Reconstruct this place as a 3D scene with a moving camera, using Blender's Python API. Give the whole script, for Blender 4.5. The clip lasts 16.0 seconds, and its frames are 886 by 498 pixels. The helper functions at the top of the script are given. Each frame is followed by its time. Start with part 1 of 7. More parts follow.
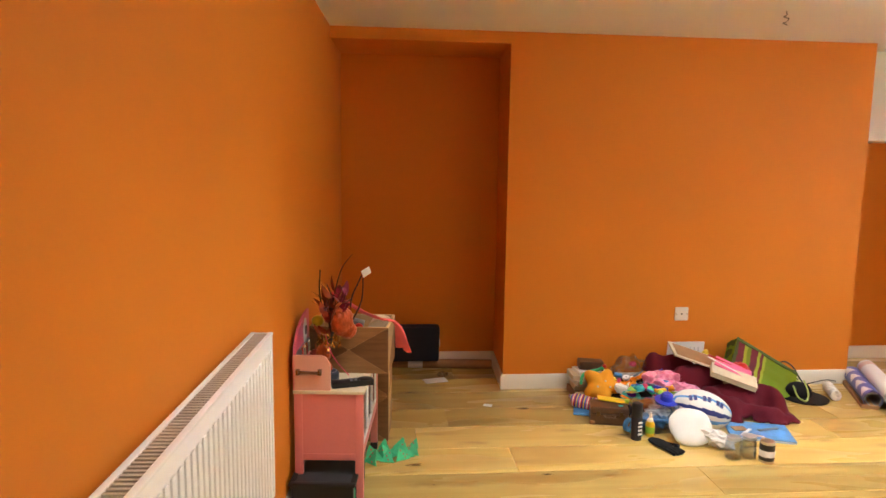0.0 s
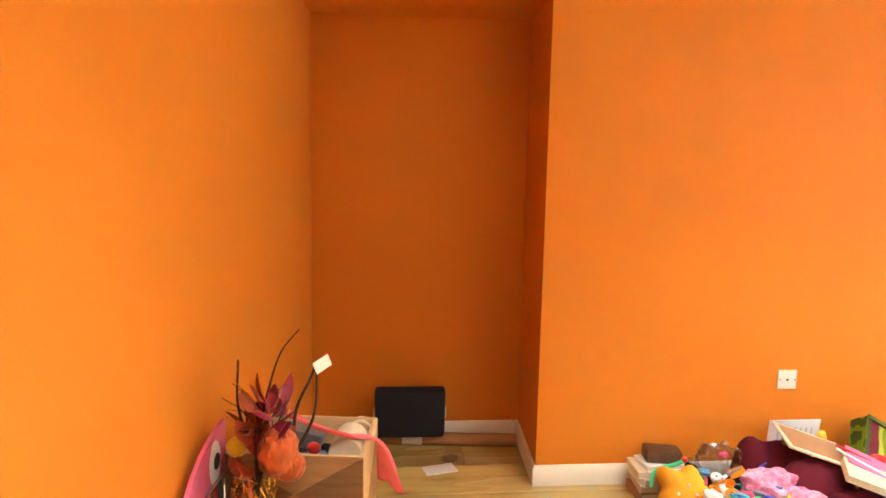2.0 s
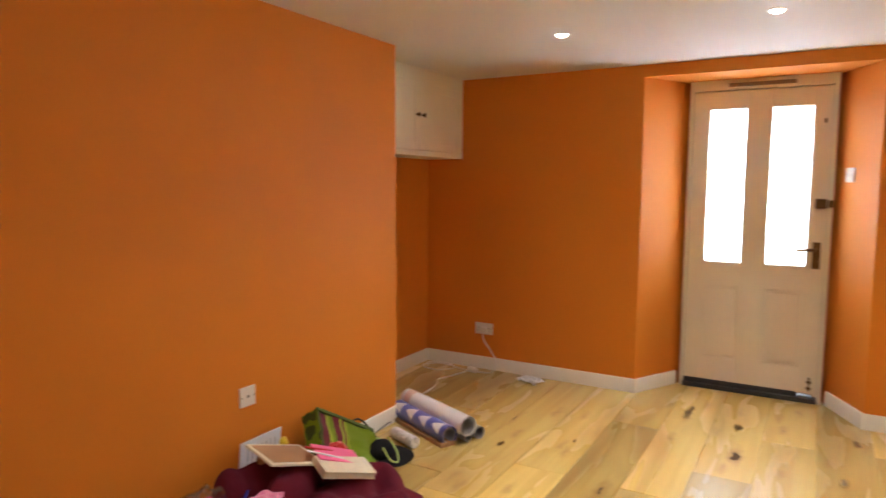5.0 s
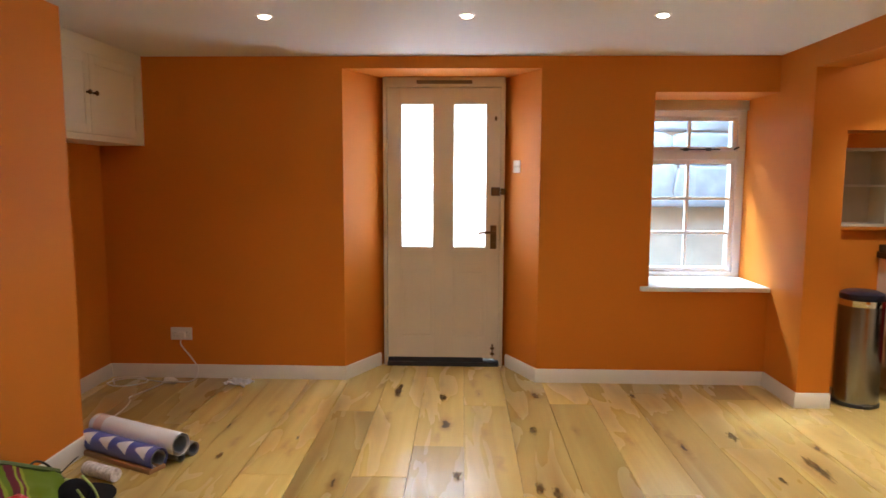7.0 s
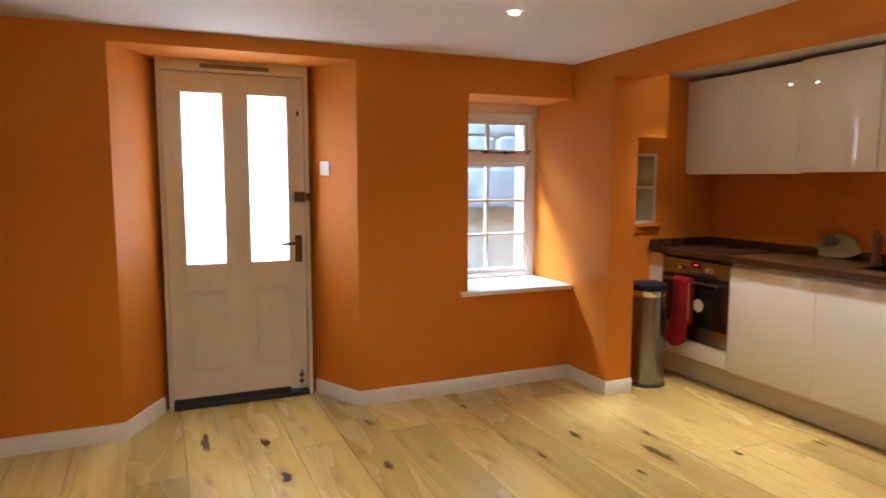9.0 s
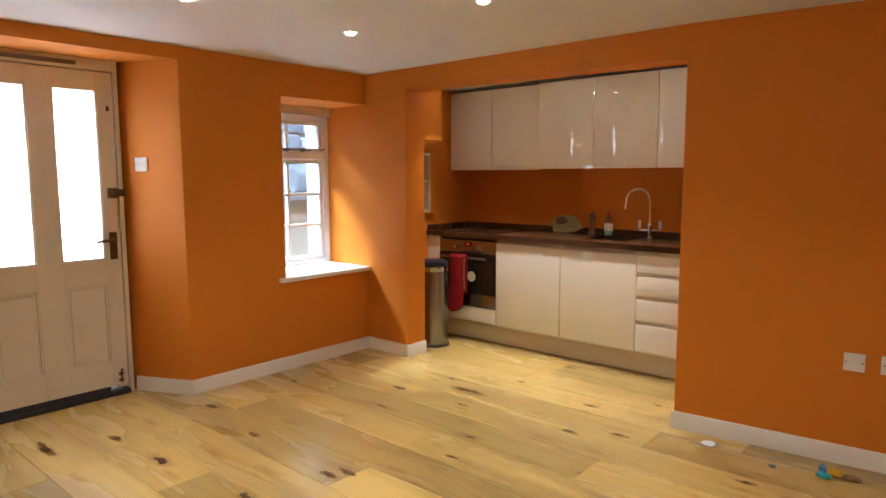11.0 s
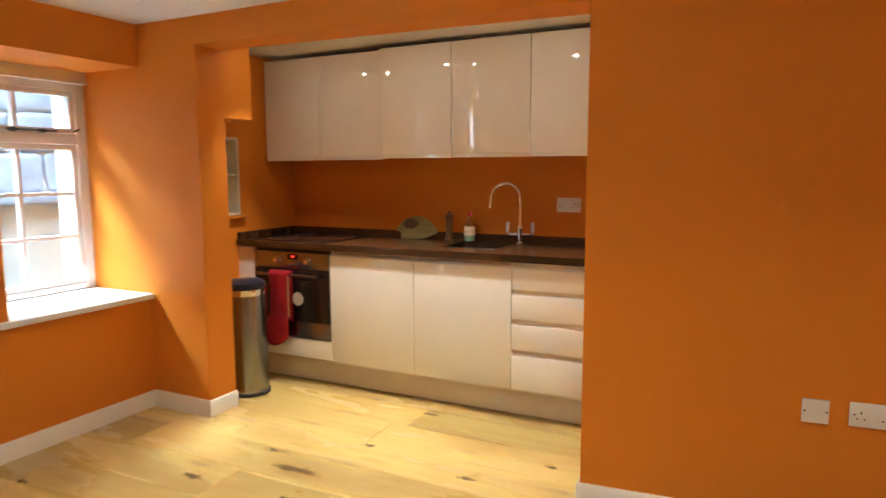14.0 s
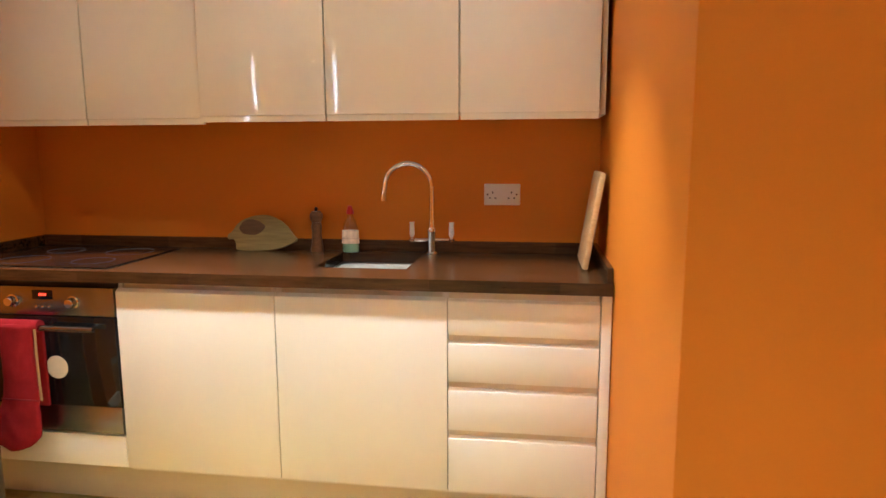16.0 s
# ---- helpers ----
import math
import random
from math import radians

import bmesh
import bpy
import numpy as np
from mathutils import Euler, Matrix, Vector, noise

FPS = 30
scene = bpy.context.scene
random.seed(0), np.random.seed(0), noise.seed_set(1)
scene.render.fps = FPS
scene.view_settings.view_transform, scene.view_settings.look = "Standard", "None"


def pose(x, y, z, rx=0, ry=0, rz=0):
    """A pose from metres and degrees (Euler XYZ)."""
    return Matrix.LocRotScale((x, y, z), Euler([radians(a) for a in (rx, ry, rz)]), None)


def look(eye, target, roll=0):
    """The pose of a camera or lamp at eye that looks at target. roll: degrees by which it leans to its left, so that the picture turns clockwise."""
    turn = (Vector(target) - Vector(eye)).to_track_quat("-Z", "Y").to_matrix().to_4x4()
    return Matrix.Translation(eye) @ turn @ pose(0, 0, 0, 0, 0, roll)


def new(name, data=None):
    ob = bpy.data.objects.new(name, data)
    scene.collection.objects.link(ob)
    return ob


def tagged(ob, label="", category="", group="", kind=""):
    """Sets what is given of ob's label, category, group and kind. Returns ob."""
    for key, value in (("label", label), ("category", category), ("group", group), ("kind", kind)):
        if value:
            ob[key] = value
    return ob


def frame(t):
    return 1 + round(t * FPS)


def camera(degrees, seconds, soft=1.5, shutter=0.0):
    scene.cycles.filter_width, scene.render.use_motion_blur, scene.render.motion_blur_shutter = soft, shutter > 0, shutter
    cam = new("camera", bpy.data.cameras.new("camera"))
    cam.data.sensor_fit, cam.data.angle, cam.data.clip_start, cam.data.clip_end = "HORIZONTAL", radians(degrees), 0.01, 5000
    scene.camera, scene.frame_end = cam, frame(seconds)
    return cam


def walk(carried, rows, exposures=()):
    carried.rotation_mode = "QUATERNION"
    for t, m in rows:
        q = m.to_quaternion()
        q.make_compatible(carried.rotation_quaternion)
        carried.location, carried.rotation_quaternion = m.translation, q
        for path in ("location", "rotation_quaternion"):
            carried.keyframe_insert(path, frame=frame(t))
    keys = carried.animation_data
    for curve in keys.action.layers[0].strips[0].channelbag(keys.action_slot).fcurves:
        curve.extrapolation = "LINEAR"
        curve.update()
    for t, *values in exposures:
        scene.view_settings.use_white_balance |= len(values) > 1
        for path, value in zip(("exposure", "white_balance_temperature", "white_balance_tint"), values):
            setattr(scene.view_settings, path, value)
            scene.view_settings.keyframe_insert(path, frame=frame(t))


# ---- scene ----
cam = camera(68.5, 16.0, shutter=0.35)
PATH = [
    (0, (0.778, 0.645, 1.372), (0.957, 2.621, 1.119), 0.8),
    (0.5, (0.806, 0.935, 1.36), (0.983, 2.91, 1.103), 1.1),
    (1, (0.851, 1.253, 1.382), (1.022, 3.229, 1.128), 0.9),
    (1.5, (0.832, 1.603, 1.383), (1.023, 3.577, 1.126), 1.2),
    (2, (0.837, 1.844, 1.382), (1.021, 3.819, 1.133), 1.1),
    (2.5, (0.843, 2.091, 1.38), (1.053, 4.066, 1.148), 0.9),
    (3, (0.836, 2.296, 1.365), (1.177, 4.253, 1.14), 1.5),
    (3.5, (0.802, 2.378, 1.387), (1.462, 4.256, 1.191), 0.5),
    (4, (0.699, 2.556, 1.367), (1.873, 4.164, 1.179), 0.4),
    (4.5, (0.725, 2.509, 1.361), (2.218, 3.828, 1.173), 0.6),
    (5, (0.695, 2.416, 1.380), (2.420, 3.410, 1.185), 0.3),
    (7.5, (0.756, 2.713, 1.366), (2.742, 2.622, 1.153), 0.2),
    (8, (1.011, 2.819, 1.362), (2.983, 2.559, 1.152), 0.1),
    (8.5, (1.24, 3.008, 1.381), (3.162, 2.499, 1.165), 0.2),
    (9, (1.278, 3.219, 1.385), (3.1, 2.422, 1.173), 0.1),
    (9.5, (1.257, 3.561, 1.364), (2.901, 2.441, 1.162), 0.0),
    (12, (1.194, 4.154, 1.389), (2.425, 2.595, 1.159), 0.1),
    (12.5, (1.287, 4.053, 1.388), (2.466, 2.454, 1.153), 0.1),
    (13, (1.458, 3.807, 1.415), (2.576, 2.166, 1.17), 0.1),
    (13.5, (1.697, 3.502, 1.383), (2.728, 1.805, 1.145), 0.1),
    (14, (1.893, 3.167, 1.351), (2.775, 1.388, 1.114), -0.2),
    (14.5, (2.112, 2.813, 1.358), (2.784, 0.944, 1.121), -0.2),
    (15, (2.385, 2.494, 1.332), (2.863, 0.566, 1.095), -0.2),
    (15.5, (2.643, 2.217, 1.338), (2.988, 0.266, 1.066), -0.2),
    (16, (2.808, 1.99, 1.322), (3.091, 0.032, 1.025), -0.2),
]
walk(cam, [(t, look(eye, target, roll)) for t, eye, target, roll in PATH],
     [(0, 1.08, 6500, 7), (0.5, 1.25, 6500, 7), (1.0, 1.45, 6550, 6), (1.5, 1.85, 6600, 6), (2.0, 2.0, 6600, 6), (3.4, 2.05, 6600, 7), (4.0, 1.9, 6500, 8),
      (4.5, 1.2, 6400, 9), (5.0, 0.55, 6350, 10), (7.5, -0.04, 6300, 11), (9, -0.07, 6300, 11), (9.5, 0.0, 6300, 11), (12, 0.05, 6350, 10), (12.5, 0.1, 6400, 10), (13, 0.15, 6450, 10),
      (13.5, 0.3, 6450, 9), (14, 0.4, 6500, 8), (15, 0.72, 6400, 8), (16, 0.80, 6250, 8)])

# ---- light ----
world = bpy.data.worlds.new("sky_world")
scene.world = world
world.use_nodes = True
wn = world.node_tree
sky = wn.nodes.new("ShaderNodeTexSky")
sky.sky_type, sky.sun_disc = "NISHITA", False
sky.sun_elevation, sky.sun_rotation = radians(38), radians(60)
sky.air_density, sky.dust_density = 1.0, 4.0
wn.links.new(sky.outputs[0], wn.nodes["Background"].inputs[0])
wn.nodes["Background"].inputs[1].default_value = 0.15

sun_data = bpy.data.lights.new("sun", "SUN")
sun_data.energy, sun_data.angle, sun_data.color = 1.0, radians(20), (1.0, 0.96, 0.9)
sun_ob = new("sun", sun_data)
sun_ob.matrix_world = look((20, 12, 18), (0, 0, 0))

H = 2.155            # ceiling height
HK = 2.125           # kitchen ceiling height
XE = 5.035           # east wall
YS = 0.615           # south wall, partition and pier
YB = 4.512           # chimney breast
XP = 2.515           # corner of the partition at the kitchen opening
YN = 5.03            # back of the alcoves


def west(y):
    """The west wall runs a little out of square."""
    return 0.478 - (4.75 - y) * 0.046


def south(x):
    """The south wall too: it falls back a little towards the hall door."""
    return 0.665 - (2.515 - x) * 0.0915


def area_lamp(name, eye, target, sx, sy, energy, color):
    d = bpy.data.lights.new(name, "AREA")
    d.shape, d.size, d.size_y, d.energy, d.color = "RECTANGLE", sx, sy, energy, color
    ob = new(name, d)
    ob.matrix_world = look(eye, target)
    return ob


# daylight that falls on the frosted panes of the door
area_lamp("door_daylight", (5.62, 2.772, 1.42), (4.0, 2.772, 1.42), 0.70, 1.10, 24.0, (0.80, 0.90, 1.0))
# open sky over the yard, above the window's view
area_lamp("window_daylight", (6.75, 1.75, 3.5), (5.1, 0.75, 0.9), 1.6, 1.2, 1150.0, (0.64, 0.84, 1.0))
area_lamp("yard_daylight", (6.55, 1.2, 4.6), (6.62, 1.2, 0.0), 1.4, 6.0, 1450.0, (0.70, 0.86, 1.0))

# columns at x 2.1 and 1.15 are unseen, added over the west half
DOWNLIGHTS = [(3.98, y, H) for y in (3.61, 2.62, 1.68)] + [(3.04, y, H) for y in (3.50, 2.60, 1.72)] + [(2.1, y, H) for y in (3.38, 2.55, 1.68)] + [(1.15, y, H) for y in (2.55, 1.68)]
KITCHEN_LIGHTS = [(2.96, 0.15, HK), (3.71, 0.15, HK), (4.46, 0.15, HK)]


def spot(eye, energy, cone=125, blend=0.75):
    d = bpy.data.lights.new("downlight_lamp", "SPOT")
    d.energy, d.color, d.spot_size, d.spot_blend, d.shadow_soft_size = energy, (1.0, 0.97, 0.92), radians(cone), blend, 0.03
    ob = new("downlight_lamp", d)
    ob.location = eye


for x, y, z in DOWNLIGHTS:
    spot((x, y, z - 0.012), 34.0, 112, 1.0)
for x, y, z in KITCHEN_LIGHTS:
    spot((x, y, z - 0.012), 92.0, 77, 0.8)


# ---- materials ----
def mat(name, color, rough=0.6, metal=0.0, vary=0.12, scale=6.0, fine=90.0, bump=0.06, coat=0.0, stretch=(1, 1, 1), tint=None, spec=0.5, random_value=0.0):
    """A surface with broad and fine variation of its colour and a fine relief."""
    m = bpy.data.materials.new(name)
    m.use_nodes = True
    n, k = m.node_tree.nodes, m.node_tree.links
    b = n["Principled BSDF"]
    co = n.new("ShaderNodeTexCoord")
    mp = n.new("ShaderNodeMapping")
    mp.inputs["Scale"].default_value = stretch
    k.new(co.outputs["Object"], mp.inputs[0])
    broad, grain = n.new("ShaderNodeTexNoise"), n.new("ShaderNodeTexNoise")
    broad.inputs["Scale"].default_value, grain.inputs["Scale"].default_value = scale, fine
    broad.inputs["Detail"].default_value, grain.inputs["Detail"].default_value = 4, 3
    for t in (broad, grain):
        k.new(mp.outputs[0], t.inputs["Vector"])
    mixed = n.new("ShaderNodeMath")
    mixed.operation = "MULTIPLY_ADD"
    mixed.inputs[1].default_value = 0.35
    k.new(grain.outputs["Fac"], mixed.inputs[0])
    k.new(broad.outputs["Fac"], mixed.inputs[2])
    ramp = n.new("ShaderNodeMapRange")
    ramp.inputs["From Min"].default_value, ramp.inputs["From Max"].default_value = 0.4, 0.95
    k.new(mixed.outputs[0], ramp.inputs["Value"])
    mix = n.new("ShaderNodeMix")
    mix.data_type = "RGBA"
    dark = tint or tuple(c * (1 - vary) for c in color)
    light = tuple(min(1, c * (1 + vary * 0.6)) for c in color)
    mix.inputs["A"].default_value, mix.inputs["B"].default_value = (*dark, 1), (*light, 1)
    k.new(ramp.outputs[0], mix.inputs["Factor"])
    out = mix.outputs["Result"]
    if random_value:
        info, hsv, rng = n.new("ShaderNodeObjectInfo"), n.new("ShaderNodeHueSaturation"), n.new("ShaderNodeMapRange")
        rng.inputs["To Min"].default_value, rng.inputs["To Max"].default_value = 1 - random_value, 1 + random_value
        k.new(info.outputs["Random"], rng.inputs["Value"])
        k.new(rng.outputs[0], hsv.inputs["Value"])
        k.new(out, hsv.inputs["Color"])
        out = hsv.outputs[0]
    k.new(out, b.inputs["Base Color"])
    b.inputs["Roughness"].default_value, b.inputs["Metallic"].default_value = rough, metal
    b.inputs["Coat Weight"].default_value, b.inputs["Coat Roughness"].default_value = coat, 0.04
    b.inputs["Specular IOR Level"].default_value = spec
    if bump:
        bm_ = n.new("ShaderNodeBump")
        bm_.inputs["Strength"].default_value, bm_.inputs["Distance"].default_value = bump, 0.004
        k.new(mixed.outputs[0], bm_.inputs["Height"])
        k.new(bm_.outputs[0], b.inputs["Normal"])
    return m


def glass(name, color=(1, 1, 1), rough=0.0):
    """A thin pane: clear, with a little mirror in it."""
    m = bpy.data.materials.new(name)
    m.use_nodes = True
    n, k = m.node_tree.nodes, m.node_tree.links
    n.remove(n["Principled BSDF"])
    clear, gloss, mix, face, rim = n.new("ShaderNodeBsdfTransparent"), n.new("ShaderNodeBsdfGlossy"), n.new("ShaderNodeMixShader"), n.new("ShaderNodeLayerWeight"), n.new("ShaderNodeMapRange")
    face.inputs["Blend"].default_value = 0.25
    rim.inputs["To Min"].default_value, rim.inputs["To Max"].default_value = 0.05, 0.75
    k.new(face.outputs["Facing"], rim.inputs["Value"])
    clear.inputs[0].default_value = (*color, 1)
    gloss.inputs["Roughness"].default_value = rough
    k.new(rim.outputs[0], mix.inputs[0])
    k.new(clear.outputs[0], mix.inputs[1])
    k.new(gloss.outputs[0], mix.inputs[2])
    k.new(mix.outputs[0], n["Material Output"].inputs[0])
    return m


def frosted(name):
    m = bpy.data.materials.new(name)
    m.use_nodes = True
    n, k = m.node_tree.nodes, m.node_tree.links
    n.remove(n["Principled BSDF"])
    tr, gl, mix = n.new("ShaderNodeBsdfTranslucent"), n.new("ShaderNodeBsdfGlossy"), n.new("ShaderNodeMixShader")
    tr.inputs[0].default_value = (0.95, 0.97, 1.0, 1)
    gl.inputs["Roughness"].default_value = 0.35
    mix.inputs[0].default_value = 0.05
    tex, bump = n.new("ShaderNodeTexNoise"), n.new("ShaderNodeBump")
    tex.inputs["Scale"].default_value = 160
    bump.inputs["Strength"].default_value = 0.3
    k.new(tex.outputs["Fac"], bump.inputs["Height"])
    k.new(bump.outputs[0], gl.inputs["Normal"])
    k.new(tr.outputs[0], mix.inputs[1])
    k.new(gl.outputs[0], mix.inputs[2])
    k.new(mix.outputs[0], n["Material Output"].inputs[0])
    return m


def glow(name, color, strength):
    m = bpy.data.materials.new(name)
    m.use_nodes = True
    b = m.node_tree.nodes["Principled BSDF"]
    b.inputs["Base Color"].default_value = (*color, 1)
    b.inputs["Emission Color"].default_value = (*color, 1)
    b.inputs["Emission Strength"].default_value = strength
    return m


def oak(name):
    """Knotty oiled oak: grain along x, dark knots with swirls, every board of another tone."""
    m = bpy.data.materials.new(name)
    m.use_nodes = True
    n, k = m.node_tree.nodes, m.node_tree.links
    b = n["Principled BSDF"]
    co, info = n.new("ShaderNodeTexCoord"), n.new("ShaderNodeObjectInfo")
    off = n.new("ShaderNodeVectorMath")
    off.operation = "MULTIPLY_ADD"
    k.new(info.outputs["Random"], off.inputs[0])
    off.inputs[1].default_value = (37.0, 91.0, 53.0)
    k.new(co.outputs["Object"], off.inputs[2])

    def mapped(scale):
        mp = n.new("ShaderNodeMapping")
        mp.inputs["Scale"].default_value = scale
        k.new(off.outputs[0], mp.inputs[0])
        return mp.outputs[0]

    def tex(vector, scale, detail, distort):
        t = n.new("ShaderNodeTexNoise")
        t.inputs["Scale"].default_value, t.inputs["Detail"].default_value, t.inputs["Distortion"].default_value = scale, detail, distort
        k.new(vector, t.inputs["Vector"])
        return t.outputs["Fac"]

    def span(value, a, c, lo=0.0, hi=1.0):
        r = n.new("ShaderNodeMapRange")
        r.interpolation_type = "SMOOTHSTEP"
        for key, v in (("From Min", a), ("From Max", c), ("To Min", lo), ("To Max", hi)):
            r.inputs[key].default_value = v
        k.new(value, r.inputs["Value"])
        return r.outputs[0]

    def blend(fac, a, c):
        mx = n.new("ShaderNodeMix")
        mx.data_type = "RGBA"
        k.new(fac, mx.inputs["Factor"])
        for s, v in (("A", a), ("B", c)):
            if isinstance(v, tuple):
                mx.inputs[s].default_value = (*v, 1)
            else:
                k.new(v, mx.inputs[s])
        return mx.outputs["Result"]

    grain = tex(mapped((0.28, 9.0, 9.0)), 2.0, 3, 0.3)
    figure = tex(mapped((0.45, 2.2, 2.2)), 2.0, 3, 0.6)
    fine = tex(mapped((6, 160, 160)), 3.0, 2, 0.0)
    color = blend(span(grain, 0.30, 0.70), (0.63, 0.445, 0.128), (0.73, 0.545, 0.180))
    color = blend(span(figure, 0.38, 0.78, 0, 0.85), color, (0.43, 0.265, 0.078))
    color = blend(span(fine, 0.35, 0.6, 0.06, 0), color, (0.16, 0.08, 0.03))
    # knots: scattered dark ovals with a softer halo
    vor = n.new("ShaderNodeTexVoronoi")
    vor.voronoi_dimensions = "2D"
    vor.inputs["Scale"].default_value = 1.0
    wob = n.new("ShaderNodeVectorMath")
    wob.operation = "MULTIPLY_ADD"
    wn_ = n.new("ShaderNodeTexNoise")
    wn_.inputs["Scale"].default_value = 16.0
    wn_.inputs["Detail"].default_value = 4
    k.new(off.outputs[0], wn_.inputs["Vector"])
    k.new(wn_.outputs["Color"], wob.inputs[0])
    wob.inputs[1].default_value = (0.26, 0.30, 0.0)
    k.new(mapped((1.5, 5.5, 0.0)), wob.inputs[2])
    k.new(wob.outputs[0], vor.inputs["Vector"])
    sep = n.new("ShaderNodeSeparateColor")
    k.new(vor.outputs["Color"], sep.inputs[0])
    size = n.new("ShaderNodeMath")
    size.operation, size.inputs[1].default_value = "POWER", 9.0
    k.new(sep.outputs[0], size.inputs[0])
    near = n.new("ShaderNodeMath")
    near.operation, near.inputs[1].default_value = "MULTIPLY_ADD", -0.11
    k.new(size.outputs[0], near.inputs[0])
    k.new(vor.outputs["Distance"], near.inputs[2])
    color = blend(span(near.outputs[0], -0.06, 0.20, 0.62, 0), color, (0.30, 0.155, 0.050))
    color = blend(span(near.outputs[0], -0.035, 0.012, 0.95, 0), color, (0.045, 0.022, 0.010))
    hsv, rng, rng2 = n.new("ShaderNodeHueSaturation"), n.new("ShaderNodeMapRange"), n.new("ShaderNodeMapRange")
    rng.inputs["To Min"].default_value, rng.inputs["To Max"].default_value = 0.64, 1.12
    k.new(info.outputs["Random"], rng.inputs["Value"])
    k.new(rng.outputs[0], hsv.inputs["Value"])
    k.new(color, hsv.inputs["Color"])
    k.new(hsv.outputs[0], b.inputs["Base Color"])
    k.new(span(figure, 0.3, 0.8, 0.21, 0.35), b.inputs["Roughness"])
    b.inputs["Coat Weight"].default_value, b.inputs["Coat Roughness"].default_value = 0.3, 0.32
    bump = n.new("ShaderNodeBump")
    bump.inputs["Strength"].default_value, bump.inputs["Distance"].default_value = 0.10, 0.001
    k.new(fine, bump.inputs["Height"])
    k.new(bump.outputs[0], b.inputs["Normal"])
    return m


def knot_wood(name):
    """A dark knot on a unit disc, its ragged rim fading into the board's own grain."""
    m = bpy.data.materials.new(name)
    m.use_nodes = True
    n, k = m.node_tree.nodes, m.node_tree.links
    b, out = n["Principled BSDF"], n["Material Output"]
    co, info, off = n.new("ShaderNodeTexCoord"), n.new("ShaderNodeObjectInfo"), n.new("ShaderNodeVectorMath")
    off.operation = "MULTIPLY_ADD"
    off.inputs[1].default_value = (31.0, 17.0, 7.0)
    k.new(info.outputs["Random"], off.inputs[0])
    k.new(co.outputs["Object"], off.inputs[2])
    tex, wide = n.new("ShaderNodeTexNoise"), n.new("ShaderNodeVectorMath")
    tex.inputs["Scale"].default_value, tex.inputs["Detail"].default_value = 1.9, 6
    k.new(off.outputs[0], tex.inputs["Vector"])
    wide.operation = "LENGTH"
    k.new(co.outputs["Object"], wide.inputs[0])
    rim = n.new("ShaderNodeMath")
    rim.operation, rim.inputs[1].default_value = "MULTIPLY_ADD", 2.1
    k.new(tex.outputs["Fac"], rim.inputs[0])
    k.new(wide.outputs["Value"], rim.inputs[2])

    def span(a, c):
        r = n.new("ShaderNodeMapRange")
        r.interpolation_type = "SMOOTHSTEP"
        r.inputs["From Min"].default_value, r.inputs["From Max"].default_value = a, c
        r.inputs["To Min"].default_value, r.inputs["To Max"].default_value = 1.0, 0.0
        k.new(rim.outputs[0], r.inputs["Value"])
        return r.outputs[0]

    mix = n.new("ShaderNodeMix")
    mix.data_type = "RGBA"
    mix.inputs["A"].default_value, mix.inputs["B"].default_value = (0.30, 0.165, 0.048, 1), (0.050, 0.024, 0.009, 1)
    k.new(span(1.15, 1.50), mix.inputs["Factor"])
    k.new(mix.outputs["Result"], b.inputs["Base Color"])
    b.inputs["Roughness"].default_value, b.inputs["Specular IOR Level"].default_value = 0.6, 0.15
    clear, blend = n.new("ShaderNodeBsdfTransparent"), n.new("ShaderNodeMixShader")
    k.new(span(0.95, 2.00), blend.inputs[0])
    k.new(clear.outputs[0], blend.inputs[1])
    k.new(b.outputs[0], blend.inputs[2])
    k.new(blend.outputs[0], out.inputs[0])
    return m


def wood(name, a, c, rough=0.5, along=(1.5, 18, 18), scale=4.0, coat=0.0, blocks=0.0):
    """Straight-grained wood; blocks: the length of glued staves."""
    m = mat(name, c, rough, vary=0.1, scale=scale, fine=scale * 7, bump=0.05, stretch=along, tint=a, coat=coat)
    if blocks:
        n, k = m.node_tree.nodes, m.node_tree.links
        b = n["Principled BSDF"]
        co, br = n.new("ShaderNodeTexCoord"), n.new("ShaderNodeTexBrick")
        br.inputs["Scale"].default_value = 1.0
        br.inputs["Brick Width"].default_value, br.inputs["Row Height"].default_value, br.inputs["Mortar Size"].default_value = blocks, 0.042, 0.0
        br.inputs["Color1"].default_value, br.inputs["Color2"].default_value = (0.55, 0.5, 0.45, 1), (1.5, 1.45, 1.4, 1)
        k.new(co.outputs["Object"], br.inputs["Vector"])
        mul = n.new("ShaderNodeMix")
        mul.data_type, mul.blend_type = "RGBA", "MULTIPLY"
        mul.inputs["Factor"].default_value = 1.0
        k.new(b.inputs["Base Color"].links[0].from_socket, mul.inputs["A"])
        k.new(br.outputs["Color"], mul.inputs["B"])
        k.new(mul.outputs["Result"], b.inputs["Base Color"])
    return m


ORANGE = mat("orange_paint", (0.66, 0.210, 0.021), 0.62, vary=0.05, scale=1.3, fine=260, bump=0.10, spec=0.22)
WHITE_CEIL = mat("ceiling_paint", (0.71, 0.69, 0.66), 0.75, vary=0.03, scale=1.0, fine=200, bump=0.05)
CREAM = mat("cream_gloss_paint", (0.79, 0.76, 0.67), 0.35, vary=0.05, scale=3, fine=70, bump=0.05)
DOOR_PAINT = mat("door_paint", (0.76, 0.70, 0.57), 0.38, vary=0.05, scale=3, fine=60, bump=0.06)
WINDOW_PAINT = mat("window_paint", (0.80, 0.78, 0.76), 0.3, vary=0.04, scale=5, fine=80, bump=0.05)
